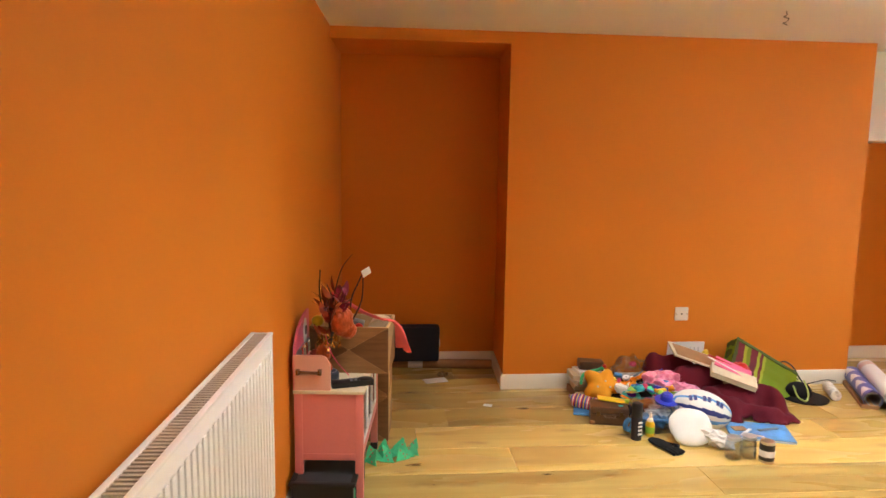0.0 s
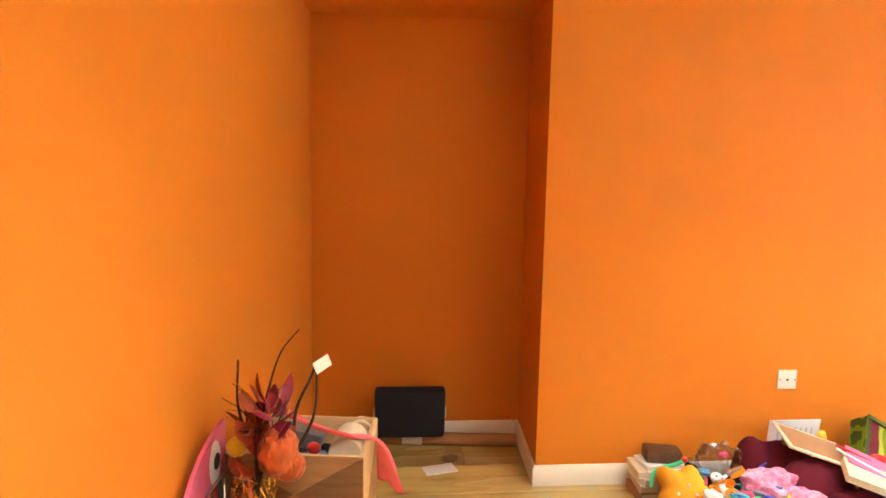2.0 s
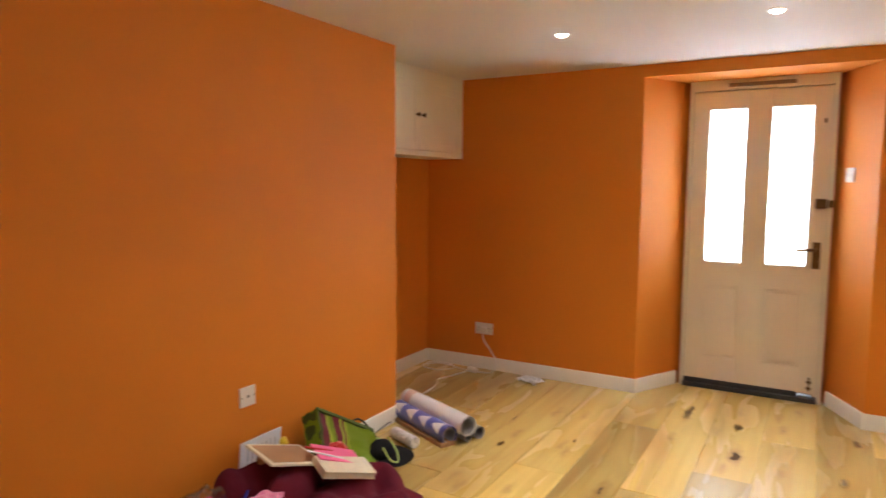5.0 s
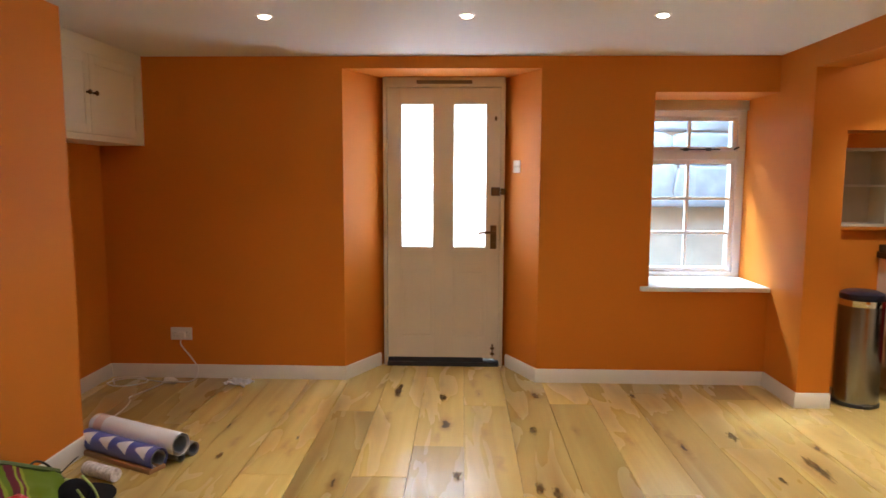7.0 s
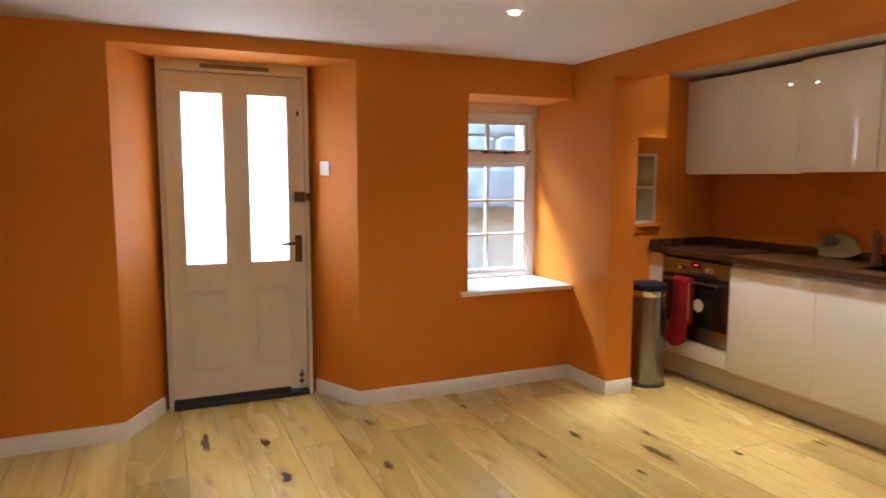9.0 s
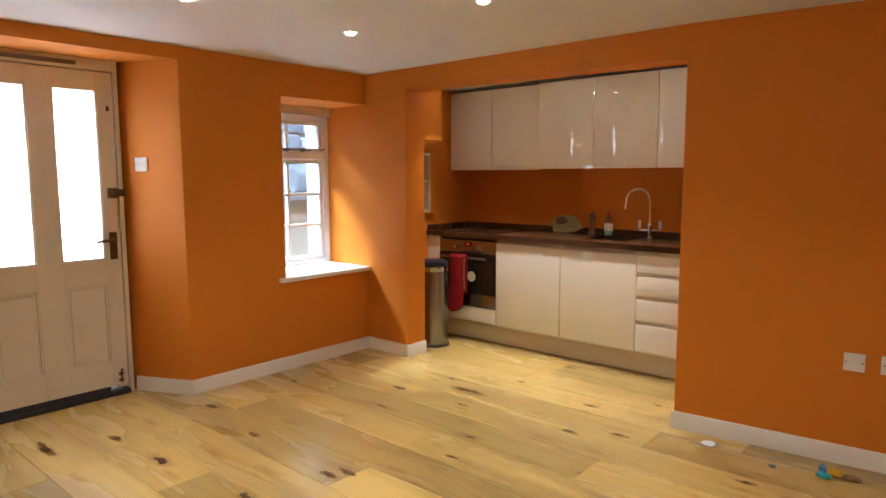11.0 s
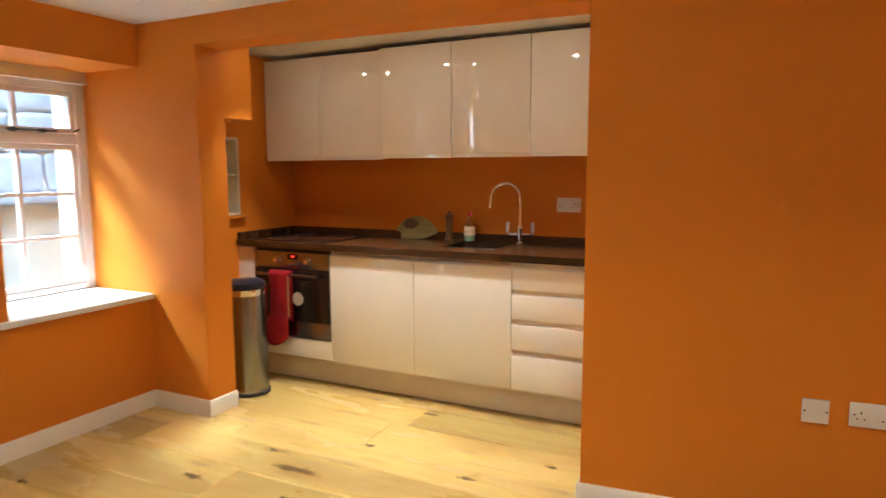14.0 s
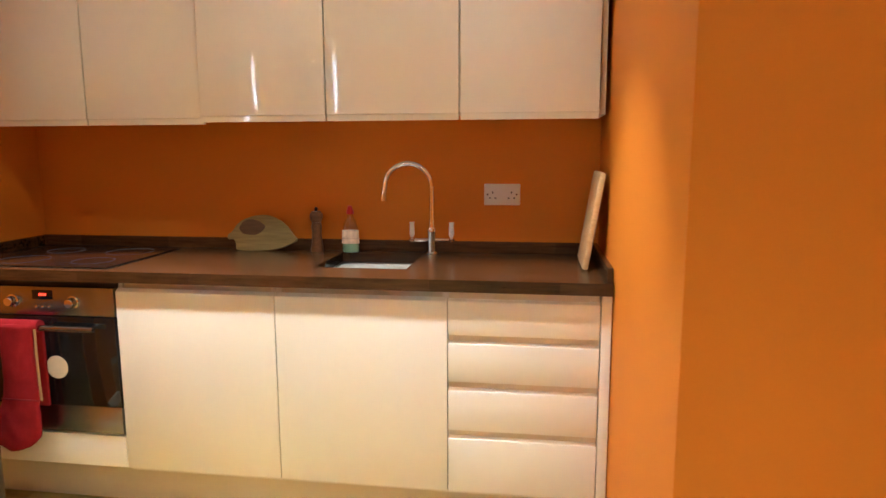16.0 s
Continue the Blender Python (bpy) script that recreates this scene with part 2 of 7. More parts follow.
GLOSS = mat("cream_gloss_front", (0.80, 0.778, 0.695), 0.012, vary=0.02, scale=2, fine=40, bump=0.0)
CARCASS = mat("carcass_white", (0.70, 0.65, 0.56), 0.45, vary=0.04)
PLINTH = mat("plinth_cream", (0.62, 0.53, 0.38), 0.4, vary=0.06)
WALNUT = wood("walnut_worktop", (0.034, 0.015, 0.007), (0.085, 0.040, 0.017), 0.26, along=(2, 22, 22), blocks=0.42)
STEEL = mat("brushed_steel", (0.30, 0.305, 0.31), 0.26, 1.0, vary=0.06, scale=3, fine=40, bump=0.03, stretch=(1, 1, 30))
CHROME = mat("chrome", (0.80, 0.80, 0.80), 0.07, 1.0, vary=0.02, bump=0.0)
BRASS = mat("aged_brass", (0.16, 0.10, 0.05), 0.40, 1.0, vary=0.25, scale=30)
BLACK_GLASS = mat("black_oven_glass", (0.008, 0.008, 0.009), 0.06, vary=0.1, bump=0.0)
BLACK = mat("black_plastic", (0.012, 0.012, 0.014), 0.45, vary=0.2)
RUBBER = mat("dark_rubber", (0.035, 0.035, 0.038), 0.7, vary=0.2)
PLASTIC = mat("white_plastic", (0.75, 0.72, 0.68), 0.3, vary=0.03, bump=0.0)
DARK_SLOT = mat("slot_dark", (0.02, 0.018, 0.016), 0.8, vary=0.1)
OAK = oak("knotty_oak")
KNOT = knot_wood("oak_knot")
SUBFLOOR = mat("joint_dark", (0.05, 0.028, 0.012), 0.8, vary=0.2)
PANE = glass("clear_pane", (0.96, 0.98, 1.0))
FROST = frosted("frosted_pane")
LAMP_GLOW = glow("lamp_lens", (1.0, 0.94, 0.85), 95.0)
RED_GLOW = glow("red_digits", (1.0, 0.05, 0.02), 4.0)


# ---- building blocks ----
def box(bm, x0, y0, z0, x1, y1, z1, bevel=0.0):
    vs = [bm.verts.new((x, y, z)) for x in (x0, x1) for y in (y0, y1) for z in (z0, z1)]
    fs = [bm.faces.new([vs[i] for i in f]) for f in ((0, 1, 3, 2), (4, 6, 7, 5), (0, 4, 5, 1), (2, 3, 7, 6), (0, 2, 6, 4), (1, 5, 7, 3))]
    if bevel:
        es = list({e for f in fs for e in f.edges})
        bmesh.ops.bevel(bm, geom=es, offset=bevel, segments=2, affect="EDGES", profile=0.6)
    return bm


def boxed(x0, y0, z0, x1, y1, z1, bevel=0.0):
    return box(bmesh.new(), x0, y0, z0, x1, y1, z1, bevel)


def prism(bm, outline, z0, z1):
    """An upright block over a plan outline; z0 and z1 are heights or lists of them, corner by corner."""
    c = len(outline)
    lo = z0 if isinstance(z0, (list, tuple)) else [z0] * c
    hi = z1 if isinstance(z1, (list, tuple)) else [z1] * c
    a = [bm.verts.new((x, y, z)) for (x, y), z in zip(outline, lo)]
    b = [bm.verts.new((x, y, z)) for (x, y), z in zip(outline, hi)]
    bm.faces.new(a[::-1]), bm.faces.new(b)
    for i in range(c):
        j = (i + 1) % c
        bm.faces.new((a[i], a[j], b[j], b[i]))
    bmesh.ops.recalc_face_normals(bm, faces=bm.faces)
    return bm


def lathe(profile, steps=28, axis="z"):
    """A turned body from (radius, height) pairs."""
    bm = bmesh.new()
    rings = []
    for r, h in profile:
        if r < 1e-5:
            rings.append([bm.verts.new((0, 0, h))])
        else:
            rings.append([bm.verts.new((r * math.cos(2 * math.pi * i / steps), r * math.sin(2 * math.pi * i / steps), h)) for i in range(steps)])
    for a, b in zip(rings, rings[1:]):
        for i in range(steps):
            j = (i + 1) % steps
            four = [a[i % len(a)], a[j % len(a)], b[j % len(b)], b[i % len(b)]]
            uniq = list(dict.fromkeys(four))
            if len(uniq) > 2:
                bm.faces.new(uniq)
    for end in (rings[0], rings[-1]):
        if len(end) > 2 and profile[0] != profile[-1]:
            bm.faces.new(end)
    bmesh.ops.recalc_face_normals(bm, faces=bm.faces)
    turn = {"x": Matrix.Rotation(radians(90), 4, "Y"), "y": Matrix.Rotation(radians(-90), 4, "X")}.get(axis)
    if turn:
        bm.transform(turn)
    return bm


def tube(points, radius, steps=8, closed=False, taper=1.0):
    """A round bar along a line of points."""
    bm = bmesh.new()
    pts = [Vector(p) for p in points]
    rings, side = [], None
    for i, p in enumerate(pts):
        a, b = pts[max(i - 1, 0)], pts[min(i + 1, len(pts) - 1)]
        d = (b - a).normalized()
        if side is None:
            side = d.orthogonal().normalized()
        side = (side - d * side.dot(d)).normalized()
        up = d.cross(side)
        r = radius * (1 + (taper - 1) * i / max(1, len(pts) - 1))
        rings.append([bm.verts.new(p + r * (math.cos(2 * math.pi * s / steps) * side + math.sin(2 * math.pi * s / steps) * up)) for s in range(steps)])
    for a, b in zip(rings, rings[1:]):
        for s in range(steps):
            q = (s + 1) % steps
            bm.faces.new((a[s], a[q], b[q], b[s]))
    bm.faces.new(rings[0][::-1]), bm.faces.new(rings[-1])
    return bm


def curve_points(points, n=24):
    """A smooth line (Catmull-Rom) through the points."""
    p = [Vector(q) for q in points]
    p = [2 * p[0] - p[1]] + p + [2 * p[-1] - p[-2]]
    out = []
    per = max(2, n // (len(p) - 3))
    for i in range(1, len(p) - 2):
        for s in range(per):
            t = s / per
            a, b, c, d = p[i - 1], p[i], p[i + 1], p[i + 2]
            out.append(0.5 * (2 * b + (c - a) * t + (2 * a - 5 * b + 4 * c - d) * t * t + (3 * b - a - 3 * c + d) * t ** 3))
    out.append(p[-2])
    return out


def blob(sx, sy, sz, rough=0.0, freq=8.0, sub=3, seed=0.0, power=1.0):
    """A soft rounded body with an uneven skin, centred."""
    bm = bmesh.new()
    bmesh.ops.create_icosphere(bm, subdivisions=sub, radius=1.0)
    for v in bm.verts:
        c = Vector([math.copysign(abs(q) ** power, q) for q in v.co])
        k = 1 + rough * noise.noise(v.co * freq * 0.35 + Vector((seed, seed * 1.7, -seed)))
        v.co = Vector((c.x * sx, c.y * sy, c.z * sz)) * k
    return bm


def joined(*bms):
    """One bmesh of several."""
    out = bmesh.new()
    for b in bms:
        me = bpy.data.meshes.new("piece")
        b.to_mesh(me)
        b.free()
        out.from_mesh(me)
        bpy.data.meshes.remove(me)
    return out


def moved(bm, m):
    bm.transform(m)
    return bm


def mesh_of(name, bm, material, smooth=None):
    me = bpy.data.meshes.new(name)
    bm.normal_update()
    if smooth is not None:
        for f in bm.faces:
            f.smooth = True
        for e in bm.edges:
            if len(e.link_faces) == 2 and e.calc_face_angle(0) > radians(smooth):
                e.smooth = False
    bm.to_mesh(me)
    bm.free()
    me.materials.append(material)
    return me


def part(name, bm, material, parent=None, label="", smooth=35):
    ob = new(name, mesh_of(name, bm, material, smooth))
    if parent:
        ob.parent = parent
    if label:
        ob["label"] = label
    return ob


def thing(name, label, category, m=None, group=""):
    """An Empty at a thing's base, to which its parts belong."""
    ob = new(name)
    ob.empty_display_size = 0.05
    if m is not None:
        ob.matrix_world = m
    return tagged(ob, label, category, group)


def single(name, bm, material, label, category, m=None, group="", smooth=35):
    """A thing of one mesh."""
    ob = part(name, bm, material, None, "", smooth)
    if m is not None:
        ob.matrix_world = m
    return tagged(ob, label, category, group)


def structure(name, bm, material, label="", category="", smooth=35):
    return tagged(part(name, bm, material, None, "", smooth), label, category, "", "structure")


# ---- walls, ceiling, floor ----
bm = bmesh.new()
YD0, YD1 = 2.34, 3.205          # the door's frame
prism(bm, [(XE, 3.427), (5.46, YD1), (5.78, YD1), (5.78, 5.35), (XE, 5.35)], 0, 2.3)
prism(bm, [(XE, 1.40), (5.78, 1.40), (5.78, YD0), (5.46, YD0), (XE, 2.13)], 0, 2.3)
prism(bm, [(XE, 2.13), (5.46, YD0), (5.46, YD1), (XE, 3.427)], 2.077, 2.3)
prism(bm, [(5.46, YD0), (5.78, YD0), (5.78, YD1), (5.46, YD1)], 2.077, 2.3)
prism(bm, [(XE, YS), (5.78, YS), (5.78, 1.40), (XE, 1.40)], 0, 0.632)
prism(bm, [(XE, YS), (5.78, YS), (5.78, 1.40), (XE, 1.40)], 1.927, 2.3)
structure("wall_east", bm, ORANGE, "orange painted wall with a splayed door recess", "wall")

bm = bmesh.new()
prism(bm, [(4.603, 0.418), (5.78, 0.418), (5.78, YS), (4.603, YS)], 0, 2.3)
prism(bm, [(XP, 0.45), (4.603, 0.418), (4.603, YS), (XP, south(XP))], [1.983, 2.013, 2.013, 1.983], 2.3)
prism(bm, [(1.36, 0.39), (2.40, 0.45), (2.40, -0.80), (2.563, -0.80), (2.563, -0.10), (XP, south(XP)), (1.36, south(1.36))], 0, 2.3)
prism(bm, [(0.50, 0.31), (1.36, 0.39), (1.36, south(1.36)), (0.50, south(0.5))], 2.03, 2.3)
prism(bm, [(0.10, 0.275), (0.50, 0.31), (0.50, south(0.5)), (0.10, south(0.1))], 0, 2.3)
structure("wall_south", bm, ORANGE, "orange painted partition with a wide kitchen opening", "wall")

bm = bmesh.new()
prism(bm, [(2.40, -0.80), (5.30, -0.80), (5.30, -0.665), (2.40, -0.665)], 0, 2.3)
structure("wall_kitchen_south", bm, ORANGE, "orange painted wall behind the worktop", "wall")
# east kitchen wall, with a niche
bm = bmesh.new()
NY0, NY1, NZ0, NZ1 = -0.105, 0.345, 1.07, 1.575
prism(bm, [(5.02, -0.665), (5.30, -0.665), (5.30, NY0), (5.02, NY0)], 0, 2.3)
prism(bm, [(5.02, NY1), (5.30, NY1), (5.30, 0.418), (5.02, 0.418)], 0, 2.3)
prism(bm, [(5.02, NY0), (5.30, NY0), (5.30, NY1), (5.02, NY1)], 0, NZ0)
prism(bm, [(5.02, NY0), (5.30, NY0), (5.30, NY1), (5.02, NY1)], NZ1, 2.3)
structure("wall_kitchen_east", bm, ORANGE, "orange painted kitchen wall with a niche", "wall")
bm = boxed(4.735, 0.06, 1.665, 5.019, 0.417, HK + 0.01)
structure("boxing", bm, ORANGE, "orange painted boxing below the kitchen ceiling", "boxing")

bm = bmesh.new()
prism(bm, [(1.512, YB), (3.787, YB), (3.787, YN), (3.787, 5.35), (1.54, 5.35), (1.54, YN)], 0, 2.3)
prism(bm, [(0.10, YN), (1.54, YN), (1.54, 5.35), (0.10, 5.35)], 0, 2.3)
prism(bm, [(3.787, 5.055), (XE, 5.055), (XE, 5.35), (3.787, 5.35)], 0, 2.3)
prism(bm, [(west(YB), YB), (1.512, YB), (1.54, YN), (west(YN), YN)], 2.088, 2.3)
structure("wall_north", bm, ORANGE, "orange painted chimney breast between two alcoves", "wall")

bm = bmesh.new()
prism(bm, [(west(-2.2), -2.2), (west(5.35), 5.35), (west(5.35) - 0.2, 5.35), (west(-2.2) - 0.2, -2.2)], 0, 2.3)
structure("wall_west", bm, ORANGE, "orange painted long wall", "wall")
bm = bmesh.new()
prism(bm, [(0.0, -2.2), (2.40, -2.2), (2.40, -2.05), (0.0, -2.05)], 0, 2.3)
prism(bm, [(2.40, -2.2), (2.54, -2.2), (2.54, -0.80), (2.40, -0.80)], 0, 2.3)
structure("wall_hall", bm, ORANGE, "orange painted hall walls", "wall")

structure("ceiling", boxed(-0.2, 0.35, H, 5.9, 5.4, H + 0.2), WHITE_CEIL, "plain white painted ceiling", "ceiling")
bm = boxed(2.45, -0.75, HK, 5.25, 0.418, HK + 0.03)
box(bm, -0.2, -2.2, H, 2.5, 0.349, H + 0.2)
structure("ceiling_kitchen", bm, WHITE_CEIL, "plain white painted kitchen ceiling", "ceiling")


# ---- skirting and trim ----
def skirting(points, closed_ends=True):
    """A skirting board along wall corners, the room on its left-hand side."""
    t, h = 0.016, 0.092
    pts = [Vector(p) for p in points]
    offs = []
    for i, p in enumerate(pts):
        dirs = []
        if i:
            dirs.append((p - pts[i - 1]).normalized())
        if i < len(pts) - 1:
            dirs.append((pts[i + 1] - p).normalized())
        ns = [Vector((-d.y, d.x)) for d in dirs]
        nrm = sum(ns, Vector((0, 0))).normalized()
        offs.append(nrm / max(0.3, nrm.dot(ns[0])))
    bm = bmesh.new()
    prof = [(0.0, 0.0), (t, 0.0), (t, h - 0.012), (t - 0.008, h), (0.0, h)]
    rows = [[bm.verts.new((p.x + o.x * (a - 0.001), p.y + o.y * (a - 0.001), z)) for a, z in prof] for p, o in zip(pts, offs)]
    for a, b in zip(rows, rows[1:]):
        for i in range(5):
            j = (i + 1) % 5
            bm.faces.new((a[i], b[i], b[j], a[j]))
    bm.faces.new(rows[0]), bm.faces.new(rows[-1][::-1])
    bmesh.ops.recalc_face_normals(bm, faces=bm.faces)
    return bm


# room side on the left while walking the outline counter-clockwise
bm = joined(
    skirting([(5.40, 3.237), (XE, 3.427), (XE, 5.055), (3.787, 5.055), (3.787, YB), (1.512, YB), (1.54, YN), (west(YN), YN), (west(2.0), 2.0), (west(0.76), 0.76), (0.42, south(0.42))]),
    skirting([(1.413, south(1.413)), (XP, south(XP)), (2.552, -0.04)]),
    skirting([(4.603, 0.418), (4.603, YS), (XE, YS), (XE, 2.13), (5.40, 2.308)]),
)
structure("baseboard", bm, CREAM, "cream painted skirting board", "skirting")

# casing of the doorway to the hall
bm = boxed(1.335, -0.02, 0, 1.412, 0.018, 2.10, 0.003)
box(bm, 0.445, -0.02, 0, 0.515, 0.018, 2.10, 0.003)
box(bm, 0.515, -0.02, 2.025, 1.335, 0.018, 2.10, 0.003)
box(bm, 1.335, -0.165, 0, 1.362, -0.02, 2.03)
box(bm, 0.495, -0.165, 0, 0.515, -0.02, 2.03)
bm.transform(pose(0, south(0.0), 0, 0, 0, math.degrees(math.atan(0.0915))))
structure("door_casing", bm, CREAM, "cream painted casing of the hall doorway", "door casing")

# ---- outside ----
STONE = mat("grey_stone", (0.19, 0.23, 0.28), 0.85, vary=0.35, scale=9, fine=60, bump=0.5, random_value=0.25)
LIME = mat("stained_limewash", (0.44, 0.49, 0.47), 0.8, vary=0.25, scale=3, fine=40, bump=0.3)
EARTH = mat("yard_ground", (0.16, 0.15, 0.13), 0.9, vary=0.3, scale=2, fine=40, bump=0.4)
structure("ground", boxed(5.79, -60, -0.30, 80, 60, -0.02), EARTH, "grey yard ground outside the window", "ground")
yard = structure("yard_wall", boxed(7.32, -4, -0.02, 7.8, 6, 2.35), LIME, "rough stone yard wall with stained limewash below", "wall")
rng = random.Random(5)
z = 1.18
while z < 2.5:
    hgt = rng.uniform(0.24, 0.40)
    y = -1.2 + rng.uniform(0, 0.2)
    while y < 2.6:
        wid = rng.uniform(0.45, 0.9)
        st = blob(0.05, wid / 2 - 0.004, hgt / 2 - 0.004, 0.16, 5, 3, rng.uniform(0, 50), 0.32)
        o = part("stone", st, STONE, yard)
        o.location = (7.32, y + wid / 2, z + hgt / 2)
        y += wid
    z += hgt
part("ledge", boxed(7.18, -3, 1.10, 7.34, 5, 1.17, 0.01), STONE, yard)

rv = boxed(5.58, YS + 0.0005, 0.62, 5.785, YS + 0.012, 1.94)
box(rv, 5.58, 1.388, 0.62, 5.785, 1.3995, 1.94)
box(rv, 5.58, YS + 0.012, 1.915, 5.785, 1.388, 1.9265)
box(rv, 5.576, YS + 0.012, 0.633, 5.82, 1.388, 0.668)
structure("window_reveal", rv, LIME, "pale rendered outer window reveal", "window reveal")

# ---- front door ----
door = thing("door_1", "cream panelled front door with two frosted panes", "door", pose(0, 0, 0))
door["kind"] = "structure"
XF = 5.40
fr = boxed(XF - 0.012, YD0, 0, 5.47, 2.366, 2.077, 0.003)
box(fr, XF - 0.012, 3.180, 0, 5.47, YD1, 2.077, 0.003)
box(fr, XF - 0.012, 2.366, 2.010, 5.47, 3.180, 2.077, 0.003)
# unseen strips behind the leaf, added to block light leaking round its edges
box(fr, 5.446, 2.366, 0.03, 5.469, 2.392, 2.010)
box(fr, 5.446, 3.154, 0.03, 5.469, 3.180, 2.010)
box(fr, 5.446, 2.392, 1.985, 5.469, 3.154, 2.010)
part("door_frame", fr, DOOR_PAINT, door)
y0, y1, zb, zt, xd0, xd1 = 2.3705, 3.1755, 0.055, 2.004, XF, XF + 0.044
g = [(2.464, 2.708), (2.843, 3.081)]      # panes, from the lock side
leafm = bmesh.new()
box(leafm, xd0, y0, zb, xd1, g[0][0], zt, 0.002)
box(leafm, xd0, g[1][1], zb, xd1, y1, zt, 0.002)
box(leafm, xd0, g[0][1], zb, xd1, g[1][0], zt, 0.002)
for a, c in g:
    box(leafm, xd0, a, 1.897, xd1, c, zt, 0.0)
    box(leafm, xd0, a, 0.725, xd1, c, 0.870, 0.0)
    box(leafm, xd0, a, zb, xd1, c, 0.215, 0.0)
leaf = part("door_leaf", leafm, DOOR_PAINT, door)
for a, c in g:
    pn = boxed(xd0 + 0.016, a, 0.215, xd1 - 0.01, c, 0.725)
    box(pn, xd0 + 0.006, a + 0.032, 0.247, xd0 + 0.018, c - 0.032, 0.693, 0.005)
    part("panel", pn, DOOR_PAINT, leaf)
    mould = bmesh.new()
    for q in ((a, 0.215, a + 0.012, 0.725), (c - 0.012, 0.215, c, 0.725), (a, 0.713, c, 0.725), (a, 0.215, c, 0.227)):
        box(mould, xd0 + 0.004, q[0], q[1], xd0 + 0.017, q[2], q[3], 0.003)
    for q in ((a, 0.870, a + 0.009, 1.897), (c - 0.009, 0.870, c, 1.897), (a, 1.888, c, 1.897), (a, 0.870, c, 0.879)):
        box(mould, xd0 + 0.004, q[0], q[1], xd0 + 0.018, q[2], q[3], 0.003)
    part("moulding", mould, DOOR_PAINT, leaf)
    part("pane", boxed(xd0 + 0.020, a, 0.870, xd0 + 0.026, c, 1.897), FROST, leaf, "frosted glass pane")
part("weather_bar", boxed(xd0 - 0.004, y0 + 0.11, 0.028, xd0 + 0.02, y1, 0.062, 0.004), RUBBER, leaf, "grey draught strip")
part("threshold", boxed(XF - 0.03, 2.366, 0.0, 5.47, 3.18, 0.03, 0.004), RUBBER, door, "dark metal threshold")
part("door_back", boxed(xd1 + 0.001, y0, zb, xd1 + 0.004, y0 + 0.09, zt), DOOR_PAINT, leaf)
hd = boxed(xd0 - 0.007, 2.392, 0.865, xd0, 2.437, 1.035, 0.003)
hd = joined(hd, moved(lathe([(0.012, 0), (0.012, 0.028)], 14, "x"), Matrix.Translation((xd0 - 0.035, 2.415, 0.985))),
            tube(curve_points([(xd0 - 0.036, 2.413, 0.985), (xd0 - 0.045, 2.44, 0.987), (xd0 - 0.046, 2.49, 0.985), (xd0 - 0.044, 2.525, 0.981)], 12), 0.009, 10),
            moved(lathe([(0.011, 0), (0.011, 0.006)], 14, "x"), Matrix.Translation((xd0 - 0.012, 2.415, 0.905))))
part("handle", hd, BRASS, leaf, "aged brass lever handle")
lk = boxed(xd0 - 0.030, 2.372, 1.247, xd0 - 0.001, 2.435, 1.308, 0.004)
box(lk, xd0 - 0.030, 2.334, 1.255, xd0 - 0.013, 2.368, 1.300, 0.004)
lk = joined(lk, moved(lathe([(0.015, 0), (0.013, 0.018)], 16, "x"), Matrix.Translation((xd0 - 0.046, 2.405, 1.278))))
part("night_latch", lk, BRASS, leaf, "aged brass night latch")
part("spyhole", moved(lathe([(0.009, 0), (0.009, 0.006)], 12, "x"), Matrix.Translation((xd0 - 0.006, 2.405, 1.79)) @ Matrix.Diagonal((1, 1, 1.9, 1))), BRASS, leaf)
bt = joined(tube([(xd0 - 0.010, 2.413, 0.075), (xd0 - 0.010, 2.413, 0.165)], 0.005, 8), boxed(xd0 - 0.008, 2.398, 0.085, xd0, 2.428, 0.10, 0.002), boxed(xd0 - 0.008, 2.398, 0.125, xd0, 2.428, 0.14, 0.002),
            moved(lathe([(0.007, 0), (0.007, 0.014)], 10, "x"), Matrix.Translation((xd0 - 0.024, 2.413, 0.158))))
part("bolt", bt, BRASS, leaf, "small brass bolt")
vt = boxed(XF - 0.028, 2.575, 2.028, XF - 0.013, 2.965, 2.052, 0.004)
for i in range(24):
    box(vt, XF - 0.031, 2.582 + i * 0.016, 2.032, XF - 0.027, 2.592 + i * 0.016, 2.048)
part("trickle_vent", vt, mat("bronze_vent", (0.22, 0.16, 0.11), 0.5, 0.3), door, "bronze trickle vent")

# ---- window ----
win = thing("window_1", "white painted casement window with glazing bars", "window", pose(0, 0, 0))
win["kind"] = "structure"
WX0, WX1 = 5.505, 5.575
wf = bmesh.new()
for q in ((YS, 0.665, 0.672, 1.925), (1.345, 0.665, 1.40, 1.925), (0.672, 1.815, 1.345, 1.925), (0.672, 0.665, 1.345, 0.70), (0.672, 1.512, 1.345, 1.572)):
    box(wf, WX0, q[0], q[1], WX1, q[2], q[3], 0.003)
box(wf, WX0 - 0.03, YS, 1.856, WX0 + 0.002, 1.40, 1.927, 0.004)
part("window_frame", wf, WINDOW_PAINT, win)


